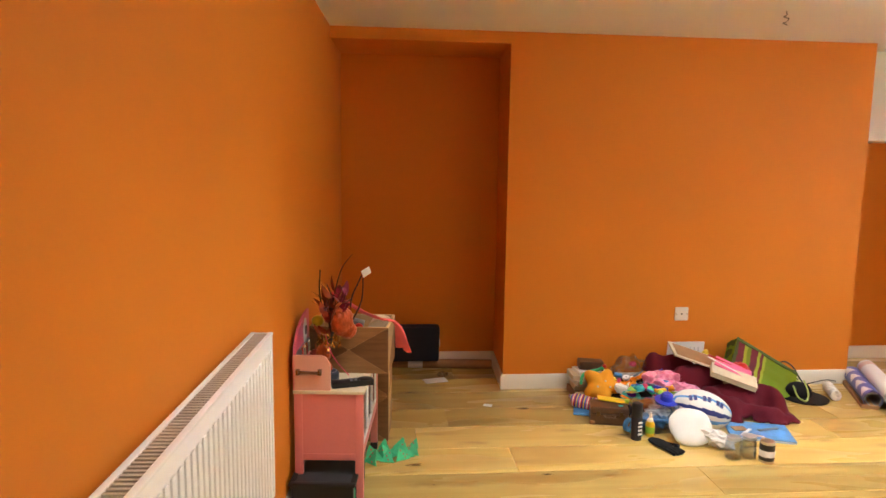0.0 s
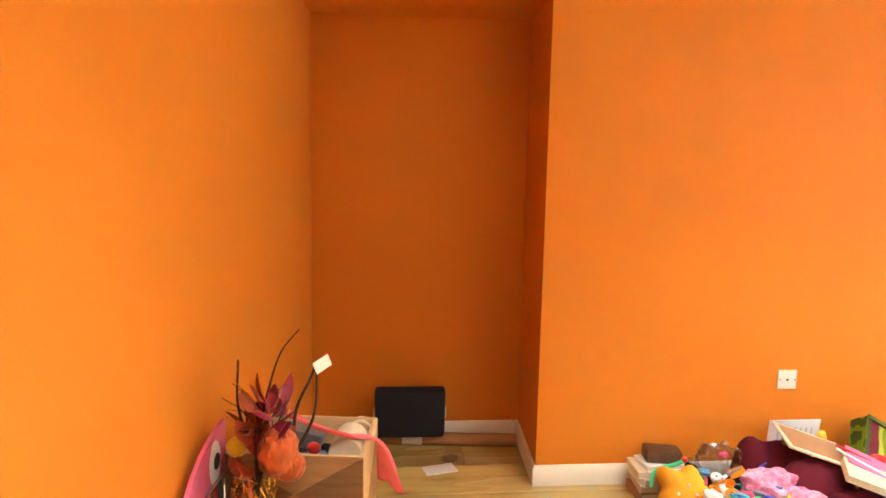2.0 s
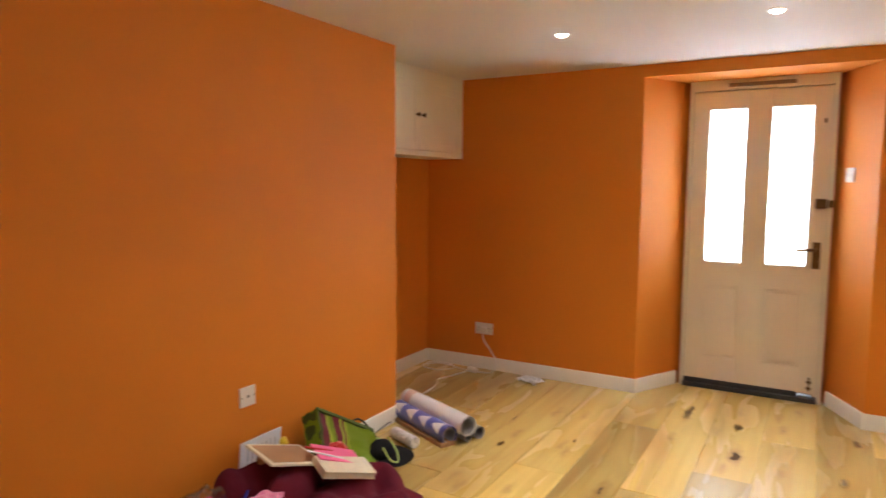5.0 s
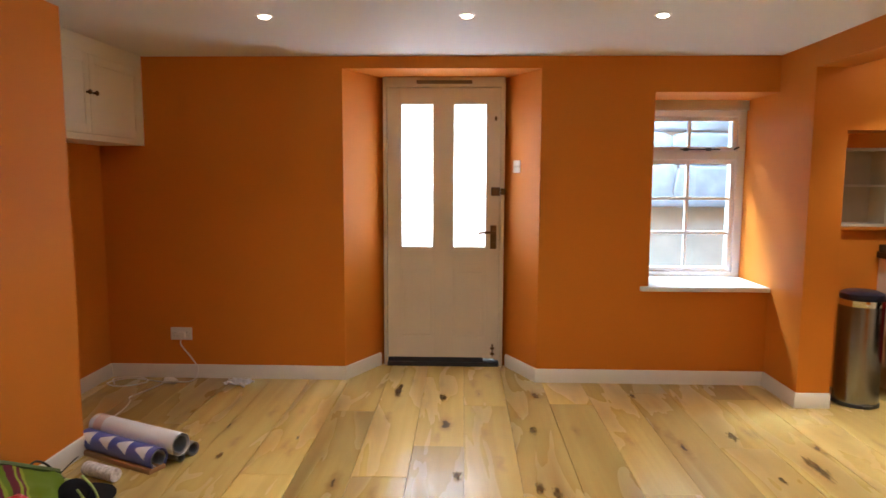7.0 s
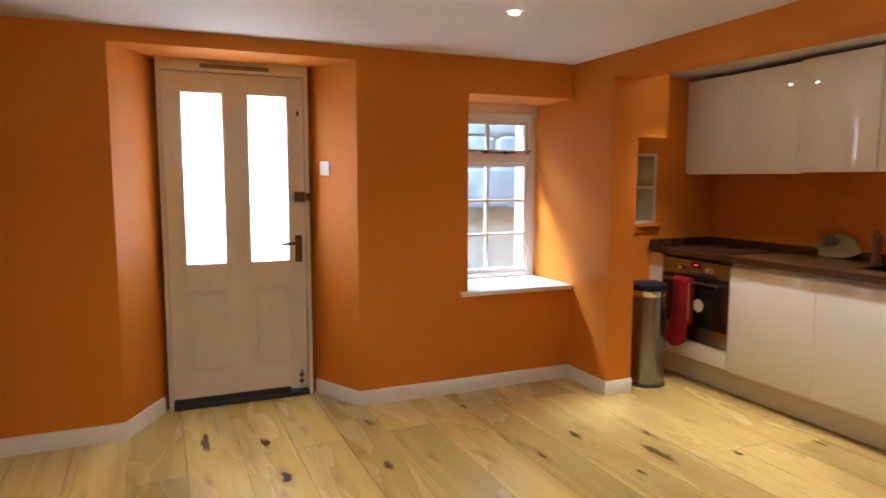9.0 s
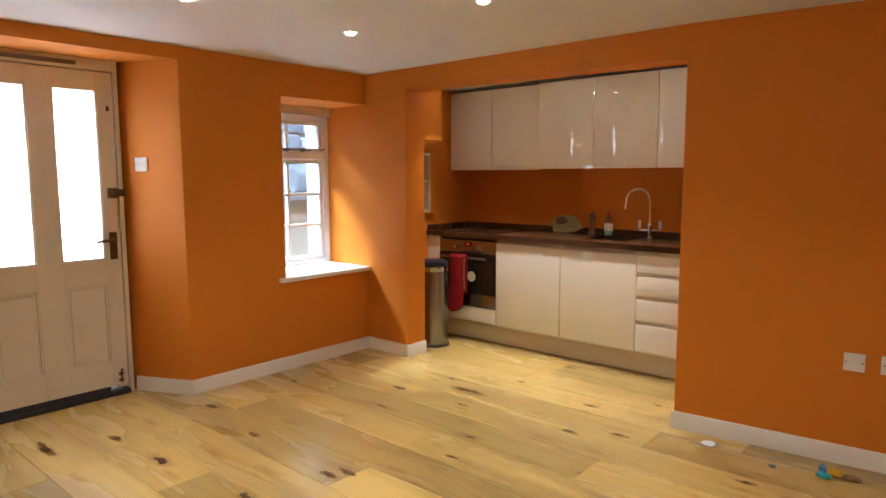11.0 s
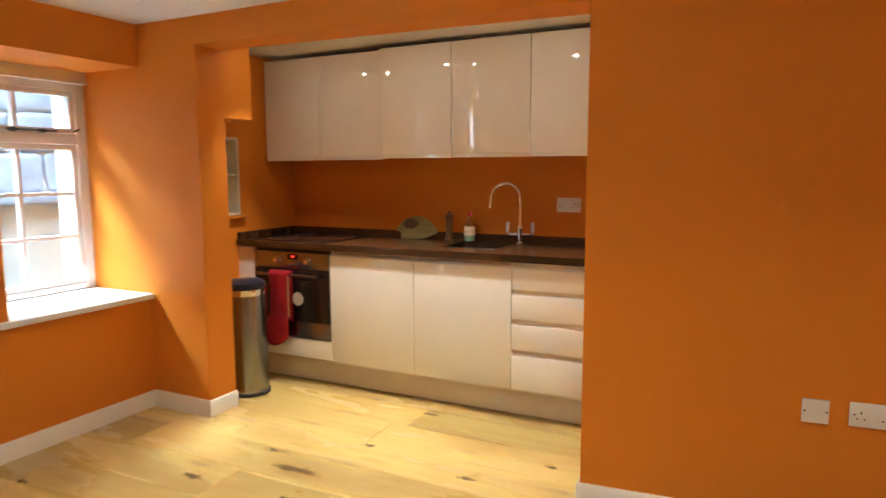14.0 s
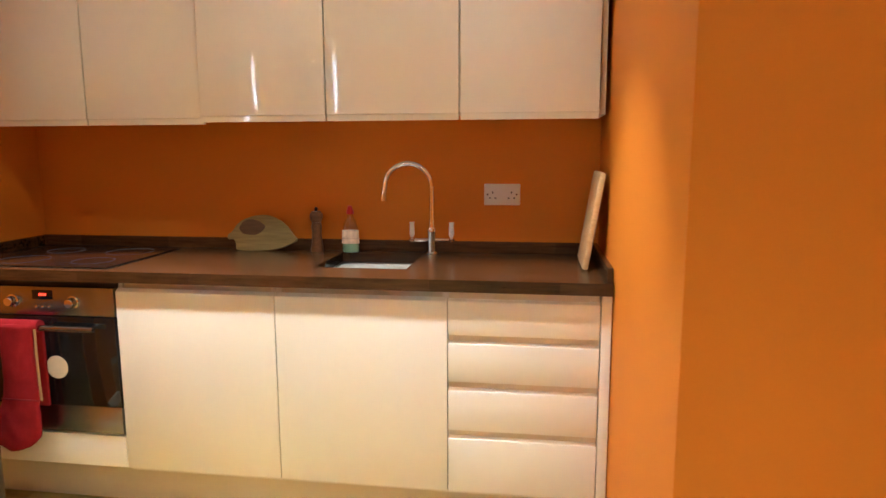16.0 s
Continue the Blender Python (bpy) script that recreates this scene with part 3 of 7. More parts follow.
def sash(parent, name, y0, y1, z0, z1, cols, rows, w=0.030, bar=0.022):
    """A glazed sash with its bars and panes."""
    m = bmesh.new()
    for q in ((y0, z0, y0 + w, z1), (y1 - w, z0, y1, z1), (y0 + w, z0, y1 - w, z0 + w), (y0 + w, z1 - w, y1 - w, z1)):
        box(m, WX0 + 0.012, q[0], q[1], WX0 + 0.052, q[2], q[3], 0.003)
    gy = [(y0 + w + (y1 - y0 - 2 * w) * i / cols) for i in range(cols + 1)]
    gz = [(z0 + w + (z1 - z0 - 2 * w) * i / rows) for i in range(rows + 1)]
    for i in range(1, cols):
        box(m, WX0 + 0.016, gy[i] - bar / 2, z0 + w, WX0 + 0.048, gy[i] + bar / 2, z1 - w, 0.003)
    for i in range(1, rows):
        box(m, WX0 + 0.0165, y0 + w, gz[i] - bar / 2, WX0 + 0.0475, y1 - w, gz[i] + bar / 2, 0.003)
    s = part(name, m, WINDOW_PAINT, win)
    for i in range(cols):
        for j in range(rows):
            p = part("pane", boxed(WX0 + 0.030, gy[i], gz[j], WX0 + 0.033, gy[i + 1], gz[j + 1]), PANE, s)
            p.visible_shadow = False
    return s


sash(win, "sash", 0.675, 1.342, 0.702, 1.510, 2, 3)
hop = sash(win, "top_light", 0.675, 1.342, 1.574, 1.813, 2, 1, 0.028)
stay = joined(tube([(WX0 - 0.016, 0.80, 1.583), (WX0 - 0.016, 1.08, 1.583)], 0.005, 8), boxed(WX0 - 0.014, 1.02, 1.572, WX0 + 0.012, 1.05, 1.594, 0.003), boxed(WX0 - 0.014, 0.86, 1.572, WX0 + 0.012, 0.89, 1.594, 0.003),
              tube([(WX0 - 0.012, 0.70, 1.583), (WX0 - 0.012, 0.665, 1.60)], 0.006, 8))
part("stay", stay, BLACK, win, "dark metal casement stay")
part("window_sill", boxed(XE - 0.035, YS + 0.001, 0.633, 5.505, 1.455, 0.663, 0.006), WINDOW_PAINT, win, "white painted wooden sill board")
win_bead = boxed(XE + 0.43, YS + 0.002, 1.855, XE + 0.442, 1.398, 1.868, 0.003)
part("blind_rail", win_bead, WINDOW_PAINT, win, "narrow white blind rail")

# ---- alcove cupboard ----
cup = thing("alcove_cupboard", "cream painted wall cupboard with two panelled doors", "cupboard", pose(0, 0, 0))
cx0, cx1, cz0, cyf = 3.789, 5.033, 1.577, 4.75
cb = boxed(cx0, cyf + 0.02, cz0, cx1, 5.053, H - 0.002)
box(cb, cx0, cyf + 0.002, cz0, cx1, cyf + 0.02, cz0 + 0.035)
box(cb, cx0, cyf + 0.002, 2.062, cx1, cyf + 0.02, H - 0.002)
box(cb, cx1 - 0.055, cyf + 0.0025, cz0 + 0.035, cx1, cyf + 0.0205, 2.062)
box(cb, cx0, cyf + 0.0025, cz0 + 0.035, cx0 + 0.055, cyf + 0.0205, 2.062)
part("body", cb, CREAM, cup)
mid = 4.418
for a, c, kx in ((cx0 + 0.057, mid - 0.0015, mid - 0.035), (mid + 0.0015, cx1 - 0.057, mid + 0.035)):
    d = bmesh.new()
    za, zc = cz0 + 0.037, 2.060
    for q in ((a, za, a + 0.05, zc), (c - 0.05, za, c, zc), (a + 0.05, za, c - 0.05, za + 0.05), (a + 0.05, zc - 0.05, c - 0.05, zc)):
        box(d, q[0], cyf - 0.002, q[1], q[2], cyf + 0.018, q[3], 0.002)
    box(d, a + 0.05, cyf + 0.003, za + 0.05, c - 0.05, cyf + 0.016, zc - 0.05)
    dd = part("door", d, CREAM, cup)
    part("knob", moved(lathe([(0.007, 0), (0.006, 0.010), (0.014, 0.018), (0.015, 0.024), (0.008, 0.030), (0, 0.031)], 16, "y"), Matrix.Translation((kx, cyf - 0.002, 1.845)) @ Matrix.Rotation(radians(180), 4, "Z")), BRASS, dd, "small brass knob")

# ---- kitchen ----
KF = -0.075           # fronts
WT = 0.910            # worktop
kxs = {"oven": (4.282, 4.880), "cupboard": (3.691, 4.281), "sink": (3.093, 3.690), "drawers": (2.600, 3.092)}


def front(name, x0, x1, z0, z1, parent, grip=True):
    """A handleless gloss front with a grip bevel along its top."""
    b = boxed(x0 + 0.0015, KF - 0.019, z0, x1 - 0.0015, KF, z1 - (0.010 if grip else 0), 0.0015)
    if grip:
        prism(b, [(x0 + 0.002, KF - 0.018), (x1 - 0.002, KF - 0.018), (x1 - 0.002, KF - 0.001), (x0 + 0.002, KF - 0.001)], z1 - 0.0105, [z1, z1, z1 - 0.010, z1 - 0.010])
    return part(name, b, GLOSS, parent)


def base_unit(name, key, label):
    x0, x1 = kxs[key]
    u = thing(name, label, "base cabinet", pose(0, 0, 0), "kitchen base units")
    c = boxed(x0 + 0.001, -0.64, 0.155, x0 + 0.018, KF - 0.021, 0.866)
    box(c, x1 - 0.018, -0.64, 0.155, x1 - 0.001, KF - 0.021, 0.866)
    box(c, x0 + 0.018, -0.64, 0.155, x1 - 0.018, KF - 0.021, 0.173)
    box(c, x0 + 0.018, -0.66, 0.155, x1 - 0.018, -0.64, 0.866)
    part("body", c, CARCASS, u)
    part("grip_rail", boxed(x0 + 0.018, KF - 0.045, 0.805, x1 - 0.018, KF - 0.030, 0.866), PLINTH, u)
    return u


u = base_unit("kitchen_base_cabinet", "cupboard", "cream gloss handleless base cabinet beside the oven")
front("door", *kxs["cupboard"], 0.172, 0.846, u)
u = base_unit("kitchen_base_cabinet", "sink", "cream gloss handleless base cabinet under the sink")
front("door", *kxs["sink"], 0.172, 0.846, u)
u = base_unit("kitchen_drawer_unit", "drawers", "cream gloss drawer unit with four handleless fronts")
for z0, z1 in ((0.172, 0.371), (0.391, 0.541), (0.561, 0.702), (0.722, 0.846)):
    front("drawer_front", *kxs["drawers"], z0, z1, u)
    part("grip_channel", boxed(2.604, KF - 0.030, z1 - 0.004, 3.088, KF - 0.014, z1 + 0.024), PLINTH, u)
u = thing("end_panel", "cream gloss end panel beside the drawers", "panel", pose(0, 0, 0))
part("panel", boxed(2.566, -0.64, 0.0, 2.598, KF, 0.866, 0.001), GLOSS, u)
u = thing("filler_panel", "cream gloss filler beside the oven", "panel", pose(0, 0, 0))
part("panel", boxed(4.884, KF - 0.018, 0.172, 5.018, KF, 0.866, 0.001), GLOSS, u)
u = thing("plinth", "cream kickboard under the kitchen units", "plinth", pose(0, 0, 0))
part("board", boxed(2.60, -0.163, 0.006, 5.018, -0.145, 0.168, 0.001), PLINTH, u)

# oven
ov = thing("oven", "built-in steel oven with a black glass door", "oven", pose(0, 0, 0))
ox0, ox1 = kxs["oven"]
part("housing", boxed(ox0 + 0.003, -0.62, 0.29, ox1 - 0.003, KF - 0.021, 0.864), BLACK, ov)
pnl = part("control_panel", boxed(ox0 + 0.004, KF - 0.02, 0.742, ox1 - 0.004, KF + 0.002, 0.846, 0.002), STEEL, ov, "brushed steel control panel")
for kx in (4.445, 4.685):
    part("knob", moved(lathe([(0.024, 0), (0.024, 0.004), (0.019, 0.006), (0.017, 0.024), (0.015, 0.027), (0, 0.027)], 24, "y"), Matrix.Translation((kx, KF + 0.002, 0.792))), CHROME, pnl)
part("display", boxed(4.525, KF + 0.001, 0.800, 4.605, KF + 0.004, 0.834, 0.001), BLACK_GLASS, pnl)
dg = bmesh.new()
for i, dx in enumerate((4.574, 4.567, 4.558, 4.551)):
    box(dg, dx - 0.0022, KF + 0.0042, 0.814, dx - 0.0010, KF + 0.0047, 0.822)
    box(dg, dx + 0.0010, KF + 0.0042, 0.814, dx + 0.0022, KF + 0.0047, 0.822)
    box(dg, dx - 0.0022, KF + 0.0042, 0.814, dx + 0.0022, KF + 0.0047, 0.8155)
part("digits", dg, RED_GLOW, pnl, "red display digits", smooth=None)
for bx in (4.54, 4.565, 4.59):
    part("button", moved(lathe([(0.005, 0), (0.005, 0.004), (0, 0.0045)], 12, "y"), Matrix.Translation((bx, KF + 0.002, 0.772))), CHROME, pnl)
dr = part("oven_door", boxed(ox0 + 0.004, KF - 0.02, 0.405, ox1 - 0.004, KF + 0.004, 0.738, 0.003), BLACK_GLASS, ov, "black glass oven door")
part("steel_strip", boxed(ox0 + 0.004, KF - 0.02, 0.302, ox1 - 0.004, KF + 0.004, 0.404, 0.003), STEEL, ov, "brushed steel lower strip")
hb = joined(tube([(ox0 + 0.06, KF + 0.045, 0.705), (ox1 - 0.06, KF + 0.045, 0.705)], 0.011, 14))
for hx in (ox0 + 0.075, ox1 - 0.075):
    hb = joined(hb, tube([(hx, KF + 0.002, 0.708), (hx, KF + 0.044, 0.705)], 0.008, 10))
part("handle", hb, STEEL, dr, "steel bar handle")
part("sticker", moved(lathe([(0.043, 0), (0.043, 0.001), (0, 0.0012)], 30, "y"), Matrix.Translation((4.53, KF + 0.004, 0.548))), mat("cream_sticker", (0.62, 0.56, 0.42), 0.5), dr, "round cream sticker")
part("lower_panel", boxed(ox0 + 0.0015, KF - 0.019, 0.172, ox1 - 0.0015, KF, 0.292, 0.002), GLOSS, ov, "cream gloss panel below the oven")

# worktop with a cut-out for the sink
SX0, SX1, SY0, SY1 = 3.262, 3.60, -0.585, -0.235
wt = bmesh.new()
for q in ((2.565, -0.664, SX0, -0.058), (SX1, -0.664, 5.019, -0.058), (SX0, -0.664, SX1, SY0), (SX0, SY1, SX1, -0.058)):
    box(wt, q[0], q[1], WT - 0.040, q[2], q[3], WT)
bmesh.ops.remove_doubles(wt, verts=wt.verts, dist=1e-4)
top = thing("worktop", "dark walnut block worktop", "worktop", pose(0, 0, 0))
part("slab", wt, WALNUT, top)
part("upstand", boxed(2.565, -0.664, WT + 0.0005, 5.019, -0.646, WT + 0.045, 0.001), WALNUT, top)
part("upstand", boxed(5.000, -0.645, WT + 0.0005, 5.019, -0.07, WT + 0.045, 0.001), WALNUT, top)
part("upstand", boxed(2.565, -0.645, WT + 0.0005, 2.583, -0.085, WT + 0.045, 0.001), WALNUT, top)

snk = bmesh.new()
box(snk, SX0 + 0.004, SY0 + 0.004, 0.72, SX1 - 0.004, SY1 - 0.004, 0.872, 0.03)
snk.faces.ensure_lookup_table()
bmesh.ops.delete(snk, geom=[f for f in snk.faces if f.normal.z > 0.9 and f.calc_center_median().z > 0.86], context="FACES")
for f in snk.faces:
    f.normal_flip()
sk = thing("sink", "white ceramic undermounted sink bowl", "sink", pose(0, 0, 0))
o = part("bowl", snk, mat("sink_ceramic", (0.62, 0.66, 0.64), 0.15, vary=0.04, bump=0.0), sk)
so = o.modifiers.new("thick", "SOLIDIFY")
so.thickness = 0.006

# tap
tp = thing("kitchen_tap", "chrome swan-neck mixer tap with white lever handles", "tap", pose(3.224, -0.575, WT + 0.0005, 0, 0, 0))
part("body", lathe([(0.024, 0), (0.024, 0.006), (0.016, 0.012), (0.016, 0.085), (0.018, 0.09), (0.018, 0.10), (0.012, 0.11), (0, 0.11)], 24), CHROME, tp)
arc = [(0, 0, 0.10), (0, 0, 0.27)] + [(0.095 - 0.095 * math.cos(a), 0, 0.27 + 0.095 * math.sin(a)) for a in [math.pi * i / 12 for i in range(1, 12)]] + [(0.192, 0, 0.255), (0.197, 0, 0.225)]
sp = part("spout", tube(arc, 0.0105, 14), CHROME, tp)
part("nozzle", moved(lathe([(0.0125, 0), (0.0125, 0.02)], 16), Matrix.Translation((0.196, 0, 0.215))), CHROME, tp)
part("cross_bar", tube([(-0.085, 0, 0.058), (0.085, 0, 0.058)], 0.0085, 12), CHROME, tp)
for s in (-1, 1):
    hb = moved(lathe([(0.013, 0), (0.013, 0.012), (0.008, 0.016), (0, 0.016)], 16), Matrix.Translation((0.080 * s, 0, 0.052)))
    hp = part("valve", hb, CHROME, tp)
    part("lever", moved(lathe([(0.006, 0), (0.011, 0.012), (0.009, 0.055), (0.011, 0.060), (0, 0.062)], 14), Matrix.Translation((0.080 * s, 0.004, 0.070))), PLASTIC, hp, "white ceramic lever")

hb_ = thing("hob", "flat black glass hob", "hob", pose(0, 0, 0))
part("glass_plate", boxed(4.325, -0.590, WT + 0.0005, 4.905, -0.105, WT + 0.006, 0.002), mat("hob_glass", (0.020, 0.012, 0.010), 0.16, vary=0.1, bump=0), hb_)
RING = mat("ring_grey", (0.10, 0.10, 0.10), 0.4)
for cx, cy, r in ((4.47, -0.23, 0.075), (4.76, -0.23, 0.09), (4.47, -0.46, 0.09), (4.76, -0.46, 0.07)):
    part("ring_mark", moved(tube([(r * math.cos(a), r * math.sin(a), 0) for a in [2 * math.pi * i / 40 for i in range(41)]], 0.0009, 4), Matrix.Translation((cx, cy, WT + 0.006))), RING, hb_)

# wall cabinets: two set a little further back than the other three
WC = [(2.600, 3.083, -0.330), (3.084, 3.571, -0.330), (3.572, 4.058, -0.330), (4.059, 4.545, -0.362), (4.546, 5.000, -0.362)]
for x0, x1, yf in WC:
    u = thing("wall_cabinet", "cream high-gloss handleless wall cabinet", "wall cabinet", pose(0, 0, 0), "kitchen wall units")
    drop = 0.006 if yf < -0.35 else 0.0
    part("body", boxed(x0 + 0.0005, -0.664, 1.462, x1 - 0.0005, yf - 0.026, 2.098), CARCASS, u)
    leaf_ = part("door", boxed(x0 + 0.0024, yf - 0.019, 1.455 - drop, x1 - 0.0024, yf, 2.098 - drop, 0.002), GLOSS, u)
    grip = bmesh.new()
    prism(grip, [(x0 + 0.003, yf - 0.018), (x1 - 0.003, yf - 0.018), (x1 - 0.003, yf - 0.006), (x0 + 0.003, yf - 0.006)], [1.432 - drop] * 4, 1.456 - drop)
    part("grip_edge", grip, GLOSS, leaf_, "recessed grip edge")
u = thing("wall_filler", "dark gap panel beside the wall cabinets", "panel", pose(0, 0, 0))
part("panel", boxed(2.580, -0.66, 1.445, 2.598, -0.350, 2.098), CARCASS, u)

# niche lining, shelf and ledge
nl = thing("niche", "white lined wall niche with a shelf", "niche", pose(0, 0, 0))
nb = bmesh.new()
for q in ((5.012, NY0 + 0.001, NZ0 + 0.001, 5.20, NY0 + 0.018, NZ1 - 0.001), (5.012, NY1 - 0.018, NZ0 + 0.001, 5.20, NY1 - 0.001, NZ1 - 0.001),
          (5.012, NY0 + 0.018, NZ0 + 0.001, 5.20, NY1 - 0.018, NZ0 + 0.018), (5.012, NY0 + 0.018, NZ1 - 0.018, 5.20, NY1 - 0.018, NZ1 - 0.001), (5.19, NY0 + 0.018, NZ0 + 0.018, 5.20, NY1 - 0.018, NZ1 - 0.018)):
    box(nb, *q)
part("lining", nb, mat("niche_paint", (0.62, 0.58, 0.46), 0.5, vary=0.08), nl)
part("shelf", boxed(5.03, NY0 + 0.018, 1.325, 5.19, NY1 - 0.018, 1.340), CREAM, nl)
part("ledge", boxed(4.985, NY0 - 0.04, NZ0 - 0.020, 5.0195, NY1, NZ0 - 0.002, 0.004), ORANGE, nl, "narrow orange ledge")

# pedal bin
bn = thing("pedal_bin", "round brushed steel pedal bin with a dark lid", "bin", pose(4.712, 0.200, 0))
part("body", lathe([(0.118, 0.012), (0.124, 0.02), (0.124, 0.63), (0.122, 0.64), (0, 0.64)], 40), STEEL, bn)
part("base_ring", lathe([(0, 0), (0.130, 0), (0.130, 0.02), (0.122, 0.026), (0, 0.026)], 40), BLACK, bn)
part("collar", lathe([(0.1255, 0.615), (0.1265, 0.62), (0.1265, 0.652), (0.118, 0.656), (0, 0.656)], 40), CHROME, bn)
part("lid", lathe([(0.120, 0.657), (0.122, 0.666), (0.118, 0.688), (0.09, 0.702), (0, 0.706)], 40), mat("dark_blue_lid", (0.010, 0.014, 0.028), 0.3, vary=0.1, bump=0.0), bn, "dark blue domed lid")
part("pedal", boxed(-0.15, -0.03, 0.012, -0.11, 0.03, 0.022, 0.004), BLACK, bn)


# ---- sockets and switches ----
def plate(name, m, wide, tall, label, holes=(), screws=True, rockers=0):
    """A wall plate in its own plane, facing +y."""
    p = thing(name, label, "socket" if "socket" in name else "switch", m)
    part("plate", boxed(-wide / 2, 0.0, -tall / 2, wide / 2, 0.009, tall / 2, 0.003), PLASTIC, p)
    for hx, hz, w, h in holes:
        part("slot", boxed(hx - w / 2, 0.0085, hz - h / 2, hx + w / 2, 0.0096, hz + h / 2), DARK_SLOT, p, smooth=None)
    if screws:
        for s in (-1, 1):
            part("screw", moved(lathe([(0.0035, 0), (0.0035, 0.0012), (0, 0.0016)], 10, "y"), Matrix.Translation((s * wide * 0.40, 0.009, 0))), STEEL, p)
    for i in range(rockers):
        rx = (i - (rockers - 1) / 2) * 0.030
        part("rocker", boxed(rx - 0.008, 0.009, -0.012, rx + 0.008, 0.0135, 0.012, 0.0015), PLASTIC, p)
    return p


TWIN = [(s * 0.038 + dx, dz, w, h) for s in (-1, 1) for dx, dz, w, h in ((0, 0.008, 0.0045, 0.009), (-0.011, -0.014, 0.007, 0.0045), (0.011, -0.014, 0.007, 0.0045))]
plate("aerial_socket", pose(2.641, YB, 0.470, 0, 0, 180), 0.086, 0.086, "white single aerial socket plate", [(0, 0, 0.010, 0.010)])
plate("double_socket", pose(XE, 4.552, 0.307, 0, 0, 90), 0.146, 0.086, "white double wall socket with a cable plugged in", TWIN, rockers=2)
plate("double_socket", pose(1.524, south(1.524), 0.508, 0, 0, 5.2), 0.146, 0.086, "white double wall socket beside the casing", TWIN, rockers=2)
plate("blank_plate", pose(1.700, south(1.700), 0.504, 0, 0, 5.2), 0.086, 0.086, "white blank wall plate", [])
plate("light_switch", pose(1.490, south(1.490), 1.372, 0, 0, 5.2), 0.086, 0.086, "white single light switch", [], rockers=1)
plate("double_socket", pose(2.948, -0.665, 1.148, 0, 0, 0), 0.146, 0.086, "white double socket over the worktop", TWIN, rockers=2)
plate("light_switch", pose(5.296, 2.259, 1.453, 0, 0, 26.3), 0.086, 0.086, "white double light switch by the door", [], rockers=2)

# ---- ceiling lights and hook ----
for x, y, z in DOWNLIGHTS + KITCHEN_LIGHTS:
    dl = thing("downlight", "small round recessed ceiling spotlight, lit", "ceiling light", pose(x, y, z), "ceiling spotlights")
    part("rim", lathe([(0.040, 0.0), (0.040, -0.003), (0.035, -0.005), (0.027, -0.004), (0.026, 0.0)], 28), PLASTIC, dl)
    part("lens", lathe([(0.0255, -0.002), (0.023, -0.009), (0.014, -0.012), (0, -0.013)], 24), LAMP_GLOW, dl)
hk = thing("ceiling_hook", "twisted dark wire hook in the ceiling", "hook", pose(2.753, 3.82, H))
part("wire", tube(curve_points([(0, 0, 0), (0.004, 0, -0.02), (-0.012, 0, -0.028), (0.016, 0, -0.036), (0.006, 0.01, -0.052), (-0.014, 0, -0.058), (0.012, 0, -0.068)], 30), 0.0022, 6), BLACK, hk)

# ---- floor ----
PW = 0.262
floor = structure("floor", boxed(-0.1, -2.1, -0.20, 5.62, 5.12, -0.008), SUBFLOOR, "knotty oak plank floor", "floor")
rng = random.Random(11)
meshes = {}


def plank_mesh(length):
    key = round(length, 2)
    if key not in meshes:
        b = bmesh.new()
        l, w, t, c = key / 2 - 0.0006, PW / 2 - 0.0006, 0.0, 0.0015
        prism(b, [(-l, -w), (l, -w), (l, w), (-l, w)], -0.010, -c)
        up = [f for f in b.faces if f.normal.z > 0.9]
        r = bmesh.ops.inset_region(b, faces=up, thickness=c)
        for f in up:
            for v in f.verts:
                v.co.z = t
        meshes[key] = mesh_of("plank", b, OAK, None)
    return meshes[key]


# butt joints that can be told, by row counted from the board edge at y = 2.88
JOINT = {2: 4.43, 6: 4.185, -6: 3.98, -1: 4.55, -4: 3.47, -7: 2.53, -5: 2.62, -2: 3.42, 3: 1.39, 4: 0.94}
BOARD = 2.2
for row in range(9, -14, -1):
    y = 2.88 + PW * row
    first = JOINT.get(row, rng.uniform(0.0, BOARD))
    x = first - BOARD * math.ceil((first + 0.05) / BOARD)
    while x < 5.45:
        a, c = max(x, -0.05), min(x + BOARD, 5.50)
        if c - a > 0.04:
            ob = new("plank", plank_mesh(round(c - a, 2)))
            ob.location = ((a + c) / 2, y - PW / 2, 0)
            ob.parent = floor
        x += BOARD
y -= PW
hall = boxed(-0.05, -2.1, -0.010, 2.45, y + 0.001, 0.0)
tagged(part("hall_boards", hall, OAK, floor), kind="stuff")

